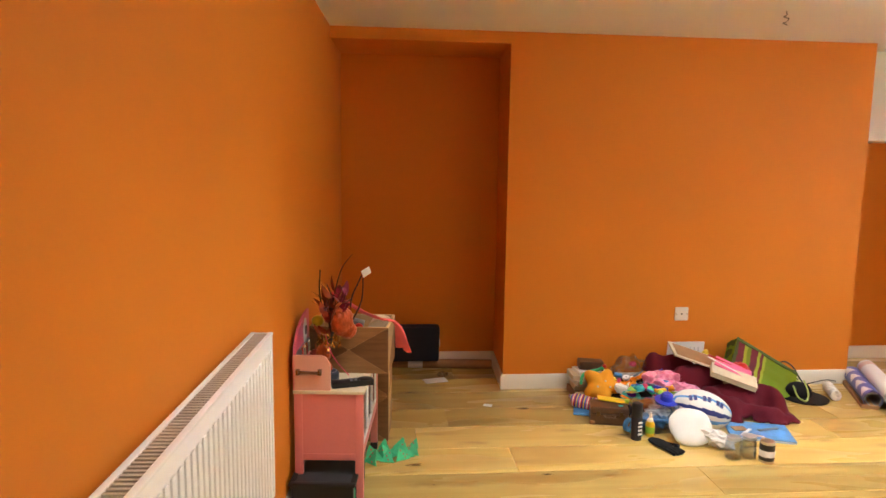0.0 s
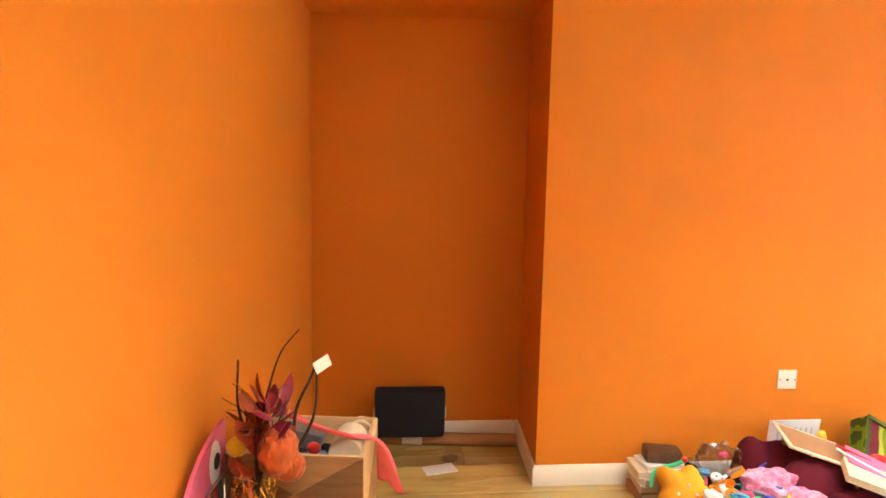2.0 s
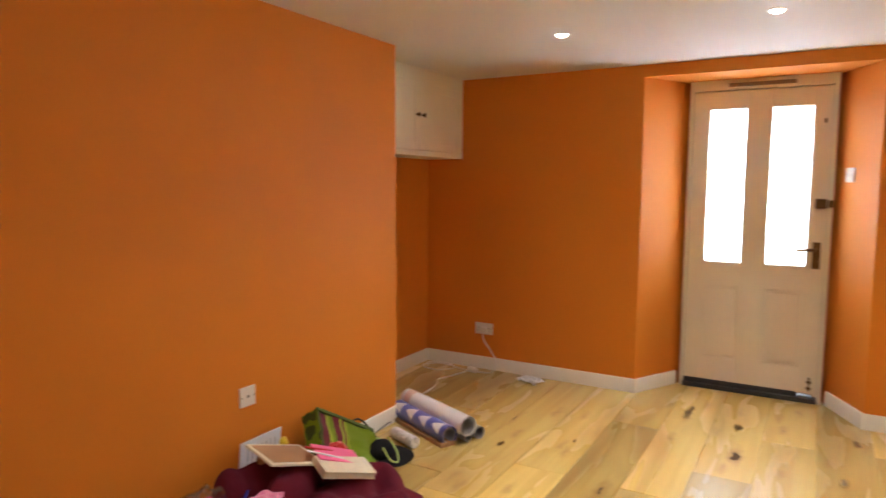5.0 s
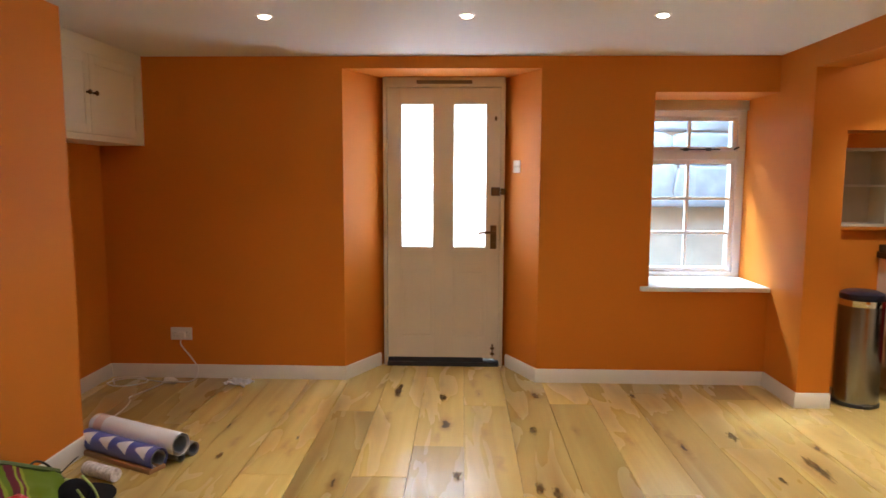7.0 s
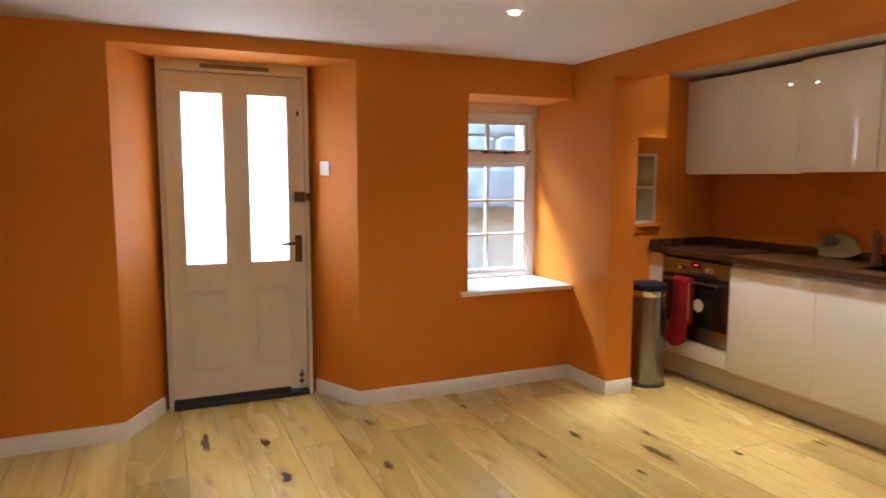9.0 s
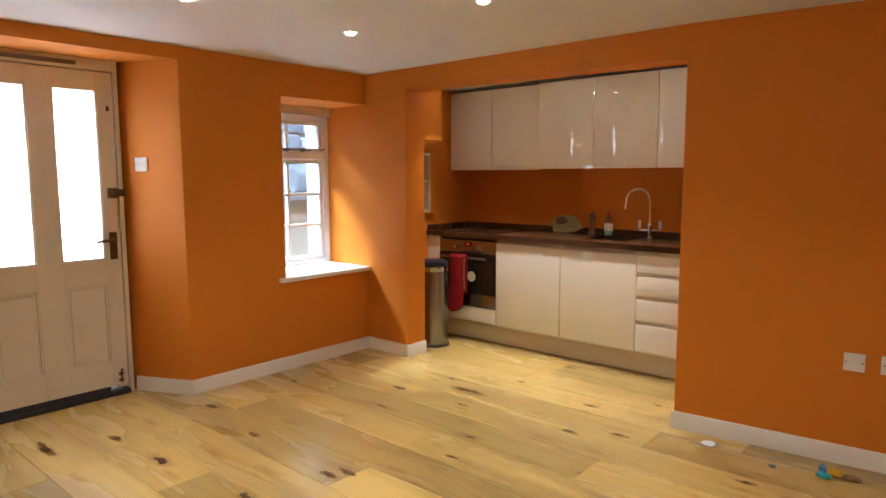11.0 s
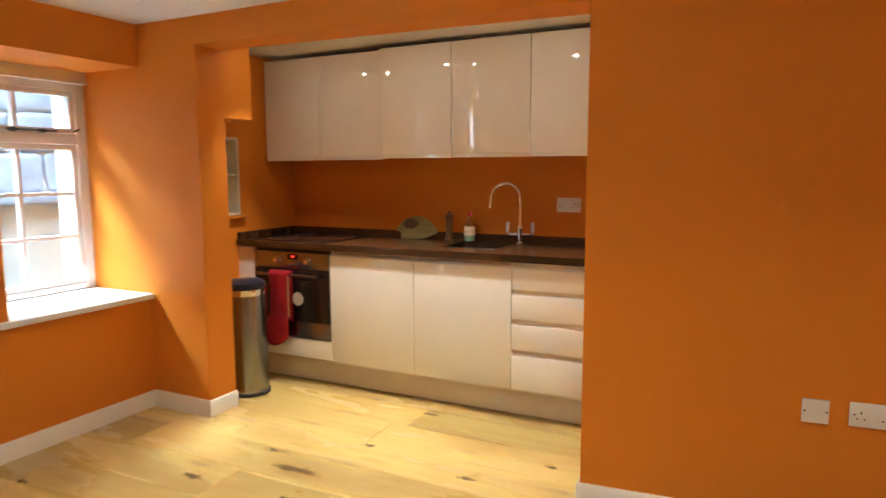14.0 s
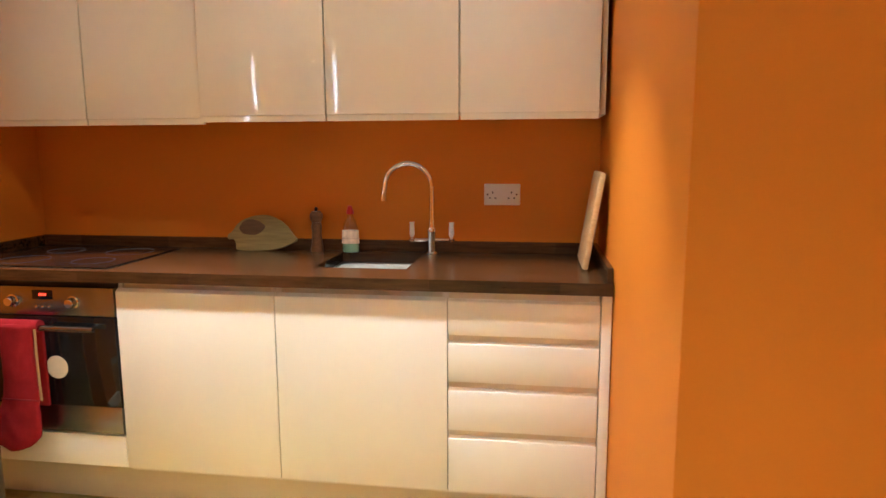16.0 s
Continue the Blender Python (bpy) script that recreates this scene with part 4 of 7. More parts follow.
# the larger knots of the boards: where they lie, and how long they are
disc = lathe([(0, 0.0006), (0.5, 0.0005), (1.0, 0.0002)], 24)
knot_mesh = mesh_of("knot", disc, KNOT, 60)
for x, y, long in ((2.91, 1.10, 0.08), (2.68, 0.97, 0.08), (3.19, 1.76, 0.07), (3.50, 2.28, 0.08), (3.29, 1.52, 0.035), (3.75, 0.93, 0.22), (4.17, 2.24, 0.08), (4.75, 2.17, 0.09),
                   (2.01, 1.10, 0.07), (4.13, 1.18, 0.10), (4.77, 1.55, 0.07), (3.62, 1.16, 0.06), (4.81, 3.04, 0.17), (4.69, 2.75, 0.10), (4.02, 3.50, 0.035), (3.78, 3.83, 0.06),
                   (3.61, 2.65, 0.09), (3.46, 2.21, 0.09), (3.60, 0.56, 0.07), (3.02, 0.67, 0.07), (2.71, 0.40, 0.06), (3.51, 0.06, 0.07), (1.51, 3.37, 0.04), (1.57, 4.17, 0.07), (0.92, 3.50, 0.06)):
    ob = new("knot", knot_mesh)
    ob.parent, ob.location, ob.scale = floor, (x, y, 0.0003), (long * 0.80, min(0.036, long * 0.30), 1)

# ---- loose things in the room ----
def cloth_mat(name, color, vary=0.25, fine=240):
    return mat(name, color, 0.9, vary=vary, scale=14, fine=fine, bump=0.35, spec=0.2)


def stripes(name, colors, scale, axis=0, rough=0.6):
    """Bands of the given colours along one axis of the thing."""
    m = mat(name, colors[0], rough, bump=0.05, spec=0.15)
    n, k = m.node_tree.nodes, m.node_tree.links
    co, sep, fr, mul = n.new("ShaderNodeTexCoord"), n.new("ShaderNodeSeparateXYZ"), n.new("ShaderNodeMath"), n.new("ShaderNodeMath")
    ramp = n.new("ShaderNodeValToRGB")
    ramp.color_ramp.interpolation = "CONSTANT"
    el = ramp.color_ramp.elements
    el.remove(el[1])
    el[0].position, el[0].color = 0.0, (*colors[0], 1)
    for i, c in enumerate(colors[1:], 1):
        el.new(i / len(colors)).color = (*c, 1)
    mul.operation, mul.inputs[1].default_value, fr.operation = "MULTIPLY", scale, "FRACT"
    k.new(co.outputs["Object"], sep.inputs[0])
    k.new(sep.outputs[axis], mul.inputs[0])
    k.new(mul.outputs[0], fr.inputs[0])
    k.new(fr.outputs[0], ramp.inputs[0])
    k.new(ramp.outputs[0], n["Principled BSDF"].inputs["Base Color"])
    return m


C = {
    "card": mat("brown_card", (0.36, 0.20, 0.095), 0.8, vary=0.15, scale=8),
    "paper": mat("white_paper", (0.78, 0.78, 0.79), 0.7, vary=0.04),
    "pages": mat("page_edges", (0.66, 0.58, 0.42), 0.8, vary=0.12, scale=20, stretch=(1, 1, 40)),
    "black_cloth": cloth_mat("black_cloth", (0.012, 0.012, 0.014)),
    "navy": mat("navy_leather", (0.010, 0.008, 0.022), 0.55, vary=0.2, bump=0.2),
    "burgundy": cloth_mat("burgundy_fleece", (0.115, 0.010, 0.022)),
    "orange": cloth_mat("orange_plush", (0.80, 0.28, 0.02), 0.15),
    "pink": mat("pink_paint", (0.72, 0.24, 0.24), 0.45, vary=0.06),
    "pale_pink": mat("pale_pink_board", (0.80, 0.47, 0.38), 0.5, vary=0.06),
    "hot_pink": cloth_mat("hot_pink_cloth", (0.85, 0.10, 0.22), 0.2),
    "ply": wood("pale_ply", (0.50, 0.33, 0.15), (0.66, 0.47, 0.24), 0.55),
    "dark_ply": wood("brown_veneer", (0.13, 0.062, 0.024), (0.21, 0.105, 0.042), 0.5),
    "mid_ply": wood("mid_veneer", (0.24, 0.125, 0.050), (0.34, 0.19, 0.080), 0.5),
    "red": mat("red_gloss", (0.55, 0.02, 0.02), 0.3, vary=0.1),
    "red_glitter": mat("red_bauble", (0.26, 0.020, 0.012), 0.35, 0.1, vary=0.5, scale=30, bump=0.3),
    "orange_glitter": mat("orange_bauble", (0.46, 0.085, 0.020), 0.35, 0.1, vary=0.5, scale=30, bump=0.3),
    "gold": mat("gold_foil", (0.70, 0.46, 0.10), 0.22, 1.0, vary=0.3, scale=40, bump=0.2),
    "twig": mat("dark_twig", (0.045, 0.018, 0.010), 0.8, vary=0.3),
    "yellow": mat("yellow_plastic", (0.80, 0.55, 0.03), 0.35, vary=0.08),
    "green": mat("green_felt", (0.07, 0.58, 0.27), 0.9, vary=0.2, scale=40),
    "lime": mat("lime_plastic", (0.30, 0.60, 0.06), 0.35, vary=0.1),
    "blue": mat("blue_plastic", (0.03, 0.05, 0.55), 0.3, vary=0.1),
    "sky": mat("sky_blue_cover", (0.10, 0.33, 0.72), 0.4, vary=0.45, scale=14),
    "teal": mat("teal_plastic", (0.03, 0.45, 0.50), 0.3, vary=0.1),
    "white_cloth": cloth_mat("white_canvas", (0.74, 0.74, 0.72), 0.08),
    "ball": mat("ball_rubber", (0.76, 0.76, 0.74), 0.5, vary=0.06, fine=300, bump=0.3),
    "ball_blue": mat("ball_navy", (0.02, 0.035, 0.20), 0.5),
    "brown_leather": mat("brown_leather", (0.105, 0.048, 0.022), 0.5, vary=0.3, scale=20, bump=0.3),
    "jar": glass("jar_glass", (0.90, 0.92, 0.90), 0.02),
    "clear": glass("clear_plastic", (0.86, 0.89, 0.93), 0.06),
    "tin": mat("tin", (0.55, 0.54, 0.52), 0.3, 1.0, vary=0.08),
    "grey": mat("grey_metal", (0.22, 0.25, 0.30), 0.35, 0.5, vary=0.1),
    "cable": mat("white_cable", (0.78, 0.74, 0.68), 0.5, vary=0.06),
    "glove_red": cloth_mat("red_quilted_cloth", (0.30, 0.012, 0.018), 0.25),
    "violet": mat("violet_roll_paper", (0.11, 0.14, 0.46), 0.35, vary=0.15, scale=8),
    "silver": mat("silver_foil", (0.55, 0.57, 0.62), 0.3, 0.7, vary=0.2, scale=60, bump=0.2),
    "radiator": mat("radiator_enamel", (0.84, 0.85, 0.83), 0.35, vary=0.03),
}

# radiator
rad = thing("radiator", "white double panel radiator with a top grille", "radiator", pose(west(2.53), 2.53, 0, 0, 0, -2.63))
L, ZB, ZT = 1.62, 0.385, 0.886
rb = boxed(0.070, -L, ZB, 0.078, 0, ZT - 0.006, 0.003)
part("front_panel", rb, C["radiator"], rad)
n_ribs = 48
for i in range(n_ribs):
    y = -L + 0.03 + (L - 0.06) * i / (n_ribs - 1)
    m = boxed(0.0775, y - 0.010, ZB + 0.03, 0.083, y + 0.010, ZT - 0.045, 0.0045) if i == 0 else None
    if i == 0:
        rib = part("rib", moved(m, Matrix.Translation((0, -y, 0))), C["radiator"], rad)
        rib.location.y = y
    else:
        o = new("rib", rib.data)
        o.parent, o.location = rad, (0, y, 0)
part("back_panel", boxed(0.018, -L, ZB, 0.026, 0, ZT - 0.006, 0.003), C["radiator"], rad)
part("end_cap", boxed(0.018, -0.004, ZB + 0.02, 0.078, 0.002, ZT - 0.001, 0.002), C["radiator"], rad)
part("top_rail", boxed(0.066, -L, ZT - 0.008, 0.080, 0.002, ZT, 0.002), C["radiator"], rad)
part("top_rail", boxed(0.016, -L, ZT - 0.008, 0.028, 0.002, ZT, 0.002), C["radiator"], rad)
GRILLE = mat("grille_enamel", (0.55, 0.50, 0.42), 0.5)
slat = None
for i in range(110):
    y = -L + 0.012 + (L - 0.02) * i / 109
    if slat is None:
        slat = part("grille_bar", boxed(0.028, -0.0035, ZT - 0.010, 0.066, 0.0035, ZT - 0.003), GRILLE, rad, smooth=None)
        slat.location.y = y
    else:
        o = new("grille_bar", slat.data)
        o.parent, o.location = rad, (0, y, 0)
part("fins", boxed(0.030, -L + 0.01, ZB + 0.03, 0.066, -0.01, ZT - 0.05), DARK_SLOT, rad)
for yy in (-L + 0.10, -0.10):
    part("bracket", boxed(0.000, yy - 0.02, ZB + 0.1, 0.020, yy + 0.02, ZT - 0.08), C["radiator"], rad)
part("pipe", tube([(0.045, 0.035, 0.0), (0.045, 0.035, ZB + 0.04), (0.045, -0.01, ZB + 0.05)], 0.0075, 10), CHROME, rad)
part("valve", moved(lathe([(0.018, 0), (0.018, 0.05), (0.012, 0.06), (0, 0.06)], 16), Matrix.Translation((0.045, 0.035, ZB + 0.02))), PLASTIC, rad)

# toy kitchen
tk = thing("toy_kitchen", "pink wooden toy kitchen against the wall", "toy kitchen", pose(0.425, 3.145, 0, 0, 0, -5))
D, W, CT = 0.272, 0.585, 0.478
for nm, yy in (("side_panel", 0.0), ("side_panel", W - 0.016)):
    s = boxed(0.03, yy + 0.003, 0.225, D - 0.03, yy + 0.012, CT - 0.002)
    part(nm, s, C["pink"], tk)
for lx in (0.0, D - 0.032):
    for ly in (0.0, W - 0.03):
        lg = part("leg", boxed(lx, ly, 0.0 if lx == 0 else 0.035, lx + 0.032, ly + 0.028, CT - 0.001, 0.002), C["pink"], tk)
        if lx:
            part("foot", boxed(lx - 0.001, ly - 0.001, 0, lx + 0.033, ly + 0.029, 0.036, 0.002), BLACK, lg, "black foot cap")
part("rail", boxed(0.032, 0.0005, 0.205, D - 0.032, 0.017, 0.232, 0.002), C["pink"], tk)
part("rail", boxed(D - 0.018, 0.028, 0.205, D - 0.003, W - 0.03, 0.235, 0.002), C["pink"], tk)
part("bottom_board", boxed(0.01, 0.02, 0.232, D - 0.02, W - 0.02, 0.242), C["paper"], tk)
part("countertop", boxed(-0.004, -0.004, CT, D + 0.006, W + 0.004, CT + 0.014, 0.003), mat("cream_toy_board", (0.74, 0.67, 0.50), 0.5, vary=0.08), tk, "cream wooden worktop")
sp = boxed(0.0, 0.0, CT + 0.0145, 0.108, 0.010, CT + 0.155, 0.0)
prism(sp, [(0.108, 0.0), (0.128, 0.0), (0.128, 0.010), (0.108, 0.010)], CT + 0.0145, [CT + 0.155, CT + 0.147, CT + 0.147, CT + 0.155])
prism(sp, [(0.128, 0.0), (0.144, 0.0), (0.144, 0.010), (0.128, 0.010)], CT + 0.0145, [CT + 0.147, CT + 0.118, CT + 0.118, CT + 0.147])
wing = part("side_wing", sp, C["pale_pink"], tk, "pale pink rounded side wing")
part("towel_bar", tube([(0.018, -0.012, CT + 0.092), (0.104, -0.012, CT + 0.088)], 0.006, 10), STEEL, wing, "small metal towel bar")
for bx in (0.018, 0.104):
    part("bar_bracket", boxed(bx - 0.007, -0.018, CT + 0.080, bx + 0.007, 0.0, CT + 0.102, 0.002), STEEL, wing)
# arched backboard with a printed scene and hanging tools
bb = bmesh.new()
BL = 0.275
outline = [(0.0, CT + 0.0145), (BL, CT + 0.0145)] + [(BL - BL * math.sin(q), CT + 0.140 + 0.142 * math.cos(q)) for q in [math.pi / 2 * i / 16 for i in range(17)]]
prism(bb, outline, 0.0, 0.009)
bb.transform(Matrix(((0, 0, 1, -0.003), (1, 0, 0, 0), (0, 1, 0, 0), (0, 0, 0, 1))))
back = part("backboard", bb, mat("pink_printed_board", (0.74, 0.13, 0.22), 0.4, vary=0.25, scale=10), tk, "pink printed arched backboard")
part("white_print", moved(lathe([(0.045, 0), (0.045, 0.001), (0, 0.001)], 24, "x"), Matrix.Translation((0.006, 0.195, CT + 0.205)) @ Matrix.Diagonal((1, 0.8, 1.2, 1))), C["paper"], back)
part("dark_print", moved(lathe([(0.02, 0), (0.02, 0.001), (0, 0.001)], 16, "x"), Matrix.Translation((0.0075, 0.205, CT + 0.205))), BLACK, back)
part("grey_print", boxed(0.006, 0.03, CT + 0.02, 0.0075, BL - 0.01, CT + 0.16), C["grey"], back, "grey tiled print")
part("hanging_rail", tube([(0.02, 0.05, CT + 0.165), (0.02, BL - 0.01, CT + 0.165)], 0.0035, 8), CHROME, tk)
for i, yy in enumerate((0.08, 0.12, 0.16, 0.21, 0.26)):
    tl = joined(tube([(0.02, yy, CT + 0.165), (0.022, yy, CT + 0.075)], 0.0028, 6), moved(blob(0.008, 0.016, 0.020, sub=2), Matrix.Translation((0.022, yy, CT + 0.062))))
    part("toy_utensil", tl, CHROME if i % 2 else C["red"], tk)
part("hook_ball", moved(blob(0.010, 0.010, 0.010, sub=2), Matrix.Translation((0.024, 0.10, CT + 0.165))), CHROME, tk)
mitt = blob(0.014, 0.034, 0.055, 0.1, 4, 3, 2.0)
part("toy_mitt", moved(mitt, Matrix.Translation((0.03, 0.17, CT + 0.07))), C["pink"], tk, "small pink toy mitt")
for yy0, yy1 in ((0.032, 0.20), (0.205, 0.37), (0.375, W - 0.032)):
    fd = bmesh.new()
    for q in ((yy0, 0.245, yy0 + 0.018, CT - 0.004), (yy1 - 0.018, 0.245, yy1, CT - 0.004), (yy0 + 0.018, 0.245, yy1 - 0.018, 0.263), (yy0 + 0.018, CT - 0.022, yy1 - 0.018, CT - 0.004)):
        box(fd, D - 0.014, q[0], q[1], D - 0.004, q[2], q[3], 0.001)
    dd = part("door", fd, C["paper"], tk, "white framed toy door")
    part("pane", boxed(D - 0.011, yy0 + 0.018, 0.263, D - 0.008, yy1 - 0.018, CT - 0.022), C["clear"], dd)
    part("knob", moved(lathe([(0.006, 0), (0.011, 0.008), (0.010, 0.014), (0, 0.017)], 14, "x"), Matrix.Translation((D - 0.004, yy1 - 0.03, CT - 0.012))), C["red"], dd, "red knob")

hs = thing("telephone_handset", "black cordless telephone handset lying on the toy worktop", "telephone", pose(0.650, 3.190, CT + 0.0145, 0, 0, 14))
part("body", boxed(-0.085, -0.026, 0, 0.085, 0.026, 0.024, 0.008), BLACK, hs)
for i in range(4):
    for j in range(3):
        part("key", boxed(-0.01 + i * 0.018, -0.016 + j * 0.012, 0.0235, 0.0 + i * 0.018, -0.008 + j * 0.012, 0.0265, 0.001), C["grey"], hs)
part("earpiece", moved(blob(0.030, 0.026, 0.006, sub=2), Matrix.Translation((0.050, 0, 0.024))), BLACK, hs)
spk = thing("round_speaker", "small round grey-blue speaker on the toy worktop", "speaker", pose(0.552, 3.245, CT + 0.0145))
part("body", lathe([(0, 0), (0.036, 0), (0.041, 0.006), (0.043, 0.022), (0.041, 0.040), (0.036, 0.045), (0, 0.046)], 32), mat("grey_blue_mesh", (0.035, 0.045, 0.075), 0.7, vary=0.2, fine=300, bump=0.3), spk)
part("ring", moved(lathe([(0.030, 0), (0.034, 0), (0.034, 0.0015), (0.030, 0.0015), (0.030, 0)], 28), Matrix.Translation((0, 0, 0.0445))), C["grey"], spk)
single("toy_cup", lathe([(0, 0), (0.018, 0), (0.022, 0.05), (0.019, 0.05), (0.016, 0.004), (0, 0.004)], 20), C["blue"], "blue plastic toy cup on the toy worktop", "cup", pose(0.530, 3.312, CT + 0.0145))


def faceted_box(name, label, m, w, d, h, open_top):
    """A wooden box whose sides are inlaid with triangles of darker veneer."""
    t = thing(name, label, "storage box", m)
    b = boxed(0, 0, 0, w, 0.010, h, 0.001)
    box(b, 0, d - 0.010, 0, w, d, h, 0.001)
    box(b, 0, 0.010, 0, 0.010, d - 0.010, h, 0.001)
    box(b, w - 0.010, 0.010, 0, w, d - 0.010, h, 0.001)
    box(b, 0.010, 0.010, 0.004, w - 0.010, d - 0.010, 0.012)
    if not open_top:
        box(b, 0.010, 0.010, h - 0.012, w - 0.010, d - 0.010, h - 0.001)
    part("box", b, C["ply"], t, "pale plywood shell")
    for tri, mm in ((((0, 0), (w, 0), (w / 2, h / 2)), "mid_ply"), (((0, h), (w, h), (w / 2, h / 2)), "mid_ply"), (((0, 0), (0, h), (w / 2, h / 2)), "dark_ply"), (((w, 0), (w, h), (w / 2, h / 2)), "dark_ply")):
        cx = sum(p[0] for p in tri) / 3
        cz = sum(p[1] for p in tri) / 3
        bm = bmesh.new()
        prism(bm, [((p[0] - cx) * 0.992 + cx, (p[1] - cz) * 0.992 + cz) for p in tri], 0, 0.002)
        bm.transform(Matrix(((1, 0, 0, 0), (0, 0, -1, 0.0005), (0, 1, 0, 0), (0, 0, 0, 1))))
        part("inlay", bm, C[mm], t)
    for tri, mm in ((((0, 0), (d, 0), (d, h)), "mid_ply"), (((0, 0), (0, h), (d, h)), "ply")):
        cx = sum(p[0] for p in tri) / 3
        cz = sum(p[1] for p in tri) / 3
        bm = bmesh.new()
        prism(bm, [((p[0] - cx) * 0.985 + cx, (p[1] - cz) * 0.985 + cz) for p in tri], 0, 0.002)
        bm.transform(Matrix(((0, 0, 1, w - 0.0005), (1, 0, 0, 0), (0, 1, 0, 0), (0, 0, 0, 1))))
        part("inlay", bm, C[mm], t)
    return t


faceted_box("storage_box", "open wooden box with triangular veneer inlay on the toy worktop", pose(0.462, 3.372, CT + 0.0145, 0, 0, -7), 0.335, 0.250, 0.200, True)
faceted_box("storage_box", "closed wooden box with triangular inlay on the floor", pose(0.475, 3.79, 0.0, 0, 0, -4), 0.325, 0.27, 0.235, False)
faceted_box("storage_box", "closed wooden box with triangular inlay, stacked on another", pose(0.475, 3.79, 0.236, 0, 0, -4), 0.325, 0.27, 0.235, False)
roll = lathe([(0.012, 0), (0.041, 0), (0.042, 0.002), (0.042, 0.105), (0.041, 0.107), (0.012, 0.107)], 30)
single("kitchen_paper", moved(roll, Matrix.Rotation(radians(-90), 4, "X")), C["pages"], "cream paper roll lying in the open box", "paper roll", pose(0.747, 3.402, 0.668, 0, 0, -7))
single("parcel_tape", moved(lathe([(0.020, 0), (0.033, 0), (0.033, 0.045), (0.020, 0.045), (0.020, 0)], 28), Matrix.Rotation(radians(-90), 4, "X")), C["card"], "brown parcel tape roll in the open box", "tape", pose(0.770, 3.512, 0.655, 0, 0, -7))
single("kitchen_paper", moved(lathe([(0.010, 0), (0.033, 0), (0.034, 0.002), (0.034, 0.040), (0.010, 0.042)], 28), Matrix.Rotation(radians(-90), 4, "X")), C["pages"], "cream paper roll lying in the open box", "paper roll", pose(0.778, 3.558, 0.656, 0, 0, -7))
single("blue_card", boxed(-0.055, -0.035, 0, 0.055, 0.035, 0.006, 0.002), C["sky"], "blue printed card lying in the open box", "card", pose(0.66, 3.405, 0.648, 14, 8, 30))
single("red_ball", blob(0.018, 0.018, 0.015, 0.1, 3, 3), C["red"], "small red ball in the open box", "ball", pose(0.668, 3.425, 0.676))
single("grey_tin", boxed(-0.06, -0.03, 0, 0.06, 0.03, 0.045, 0.006), C["grey"], "grey metal tin in the open box", "tin", pose(0.62, 3.54, 0.642, 0, 12, -10))
single("dark_bundle", blob(0.125, 0.090, 0.064, 0.10, 5, 4, 2.0, 0.5), C["black_cloth"], "dark bundle filling the open box", "bundle", pose(0.635, 3.470, 0.578))

# coral ribbon from the bouquet, turning pink where it hangs over the box's edge
sc = bmesh.new()
path = curve_points([(0.565, 3.30, 0.850), (0.63, 3.33, 0.800), (0.70, 3.37, 0.748), (0.770, 3.41, 0.712), (0.815, 3.43, 0.700), (0.838, 3.435, 0.668), (0.852, 3.430, 0.620), (0.868, 3.425, 0.572)], 42)
prev = None
for i, p in enumerate(path):
    k = i / (len(path) - 1)
    half = 0.010 + 0.115 * max(0, k - 0.58) ** 0.9
    ring = []
    for j in range(7):
        q = (j / 6 - 0.5) * 2
        ring.append(sc.verts.new(p + Vector((0.006 * math.sin(j * 2.1 + i * 0.25) + 0.55 * q * half, -0.8 * q * half, 0.005 * math.sin(j * 1.7 + i * 0.4) - 0.012 * (q + 1) * max(0, k - 0.7)))))
    if prev:
        for j in range(6):
            sc.faces.new((prev[j], prev[j + 1], ring[j + 1], ring[j]))
    prev = ring
o = single("scarf", sc, cloth_mat("coral_pink_cloth", (0.82, 0.17, 0.20), 0.2), "coral and pink fabric ribbon hanging over the box", "scarf")
o.modifiers.new("thick", "SOLIDIFY").thickness = 0.002

# dried arrangement: textured fruit, foil leaves, twigs, tinsel and a tag on two bent stems
rng = random.Random(3)
FOIL = mat("magenta_foil", (0.26, 0.012, 0.045), 0.30, 0.25, vary=0.5, scale=25, bump=0.3)
RUST = mat("rust_leaf", (0.30, 0.045, 0.015), 0.5, vary=0.5, scale=30, bump=0.3)
bq = thing("decoration", "red and gold dried bouquet with twigs and baubles", "bouquet", pose(0.560, 3.285, CT + 0.0145))


def leaf_blade(l, w, curl):
    """A pointed leaf along +z, folded along its midrib and curled."""
    m = bmesh.new()
    rows = []
    for i in range(7):
        u = i / 6
        half = w * math.sin(math.pi * min(1, u * 0.9 + 0.08)) ** 0.8
        y = curl * u * u * l
        rows.append([m.verts.new((-half, y - half * 0.4, u * l)), m.verts.new((0, y, u * l)), m.verts.new((half, y - half * 0.4, u * l))])
    for p, q in zip(rows, rows[1:]):
        for j in range(2):
            m.faces.new((p[j], p[j + 1], q[j + 1], q[j]))
    return m


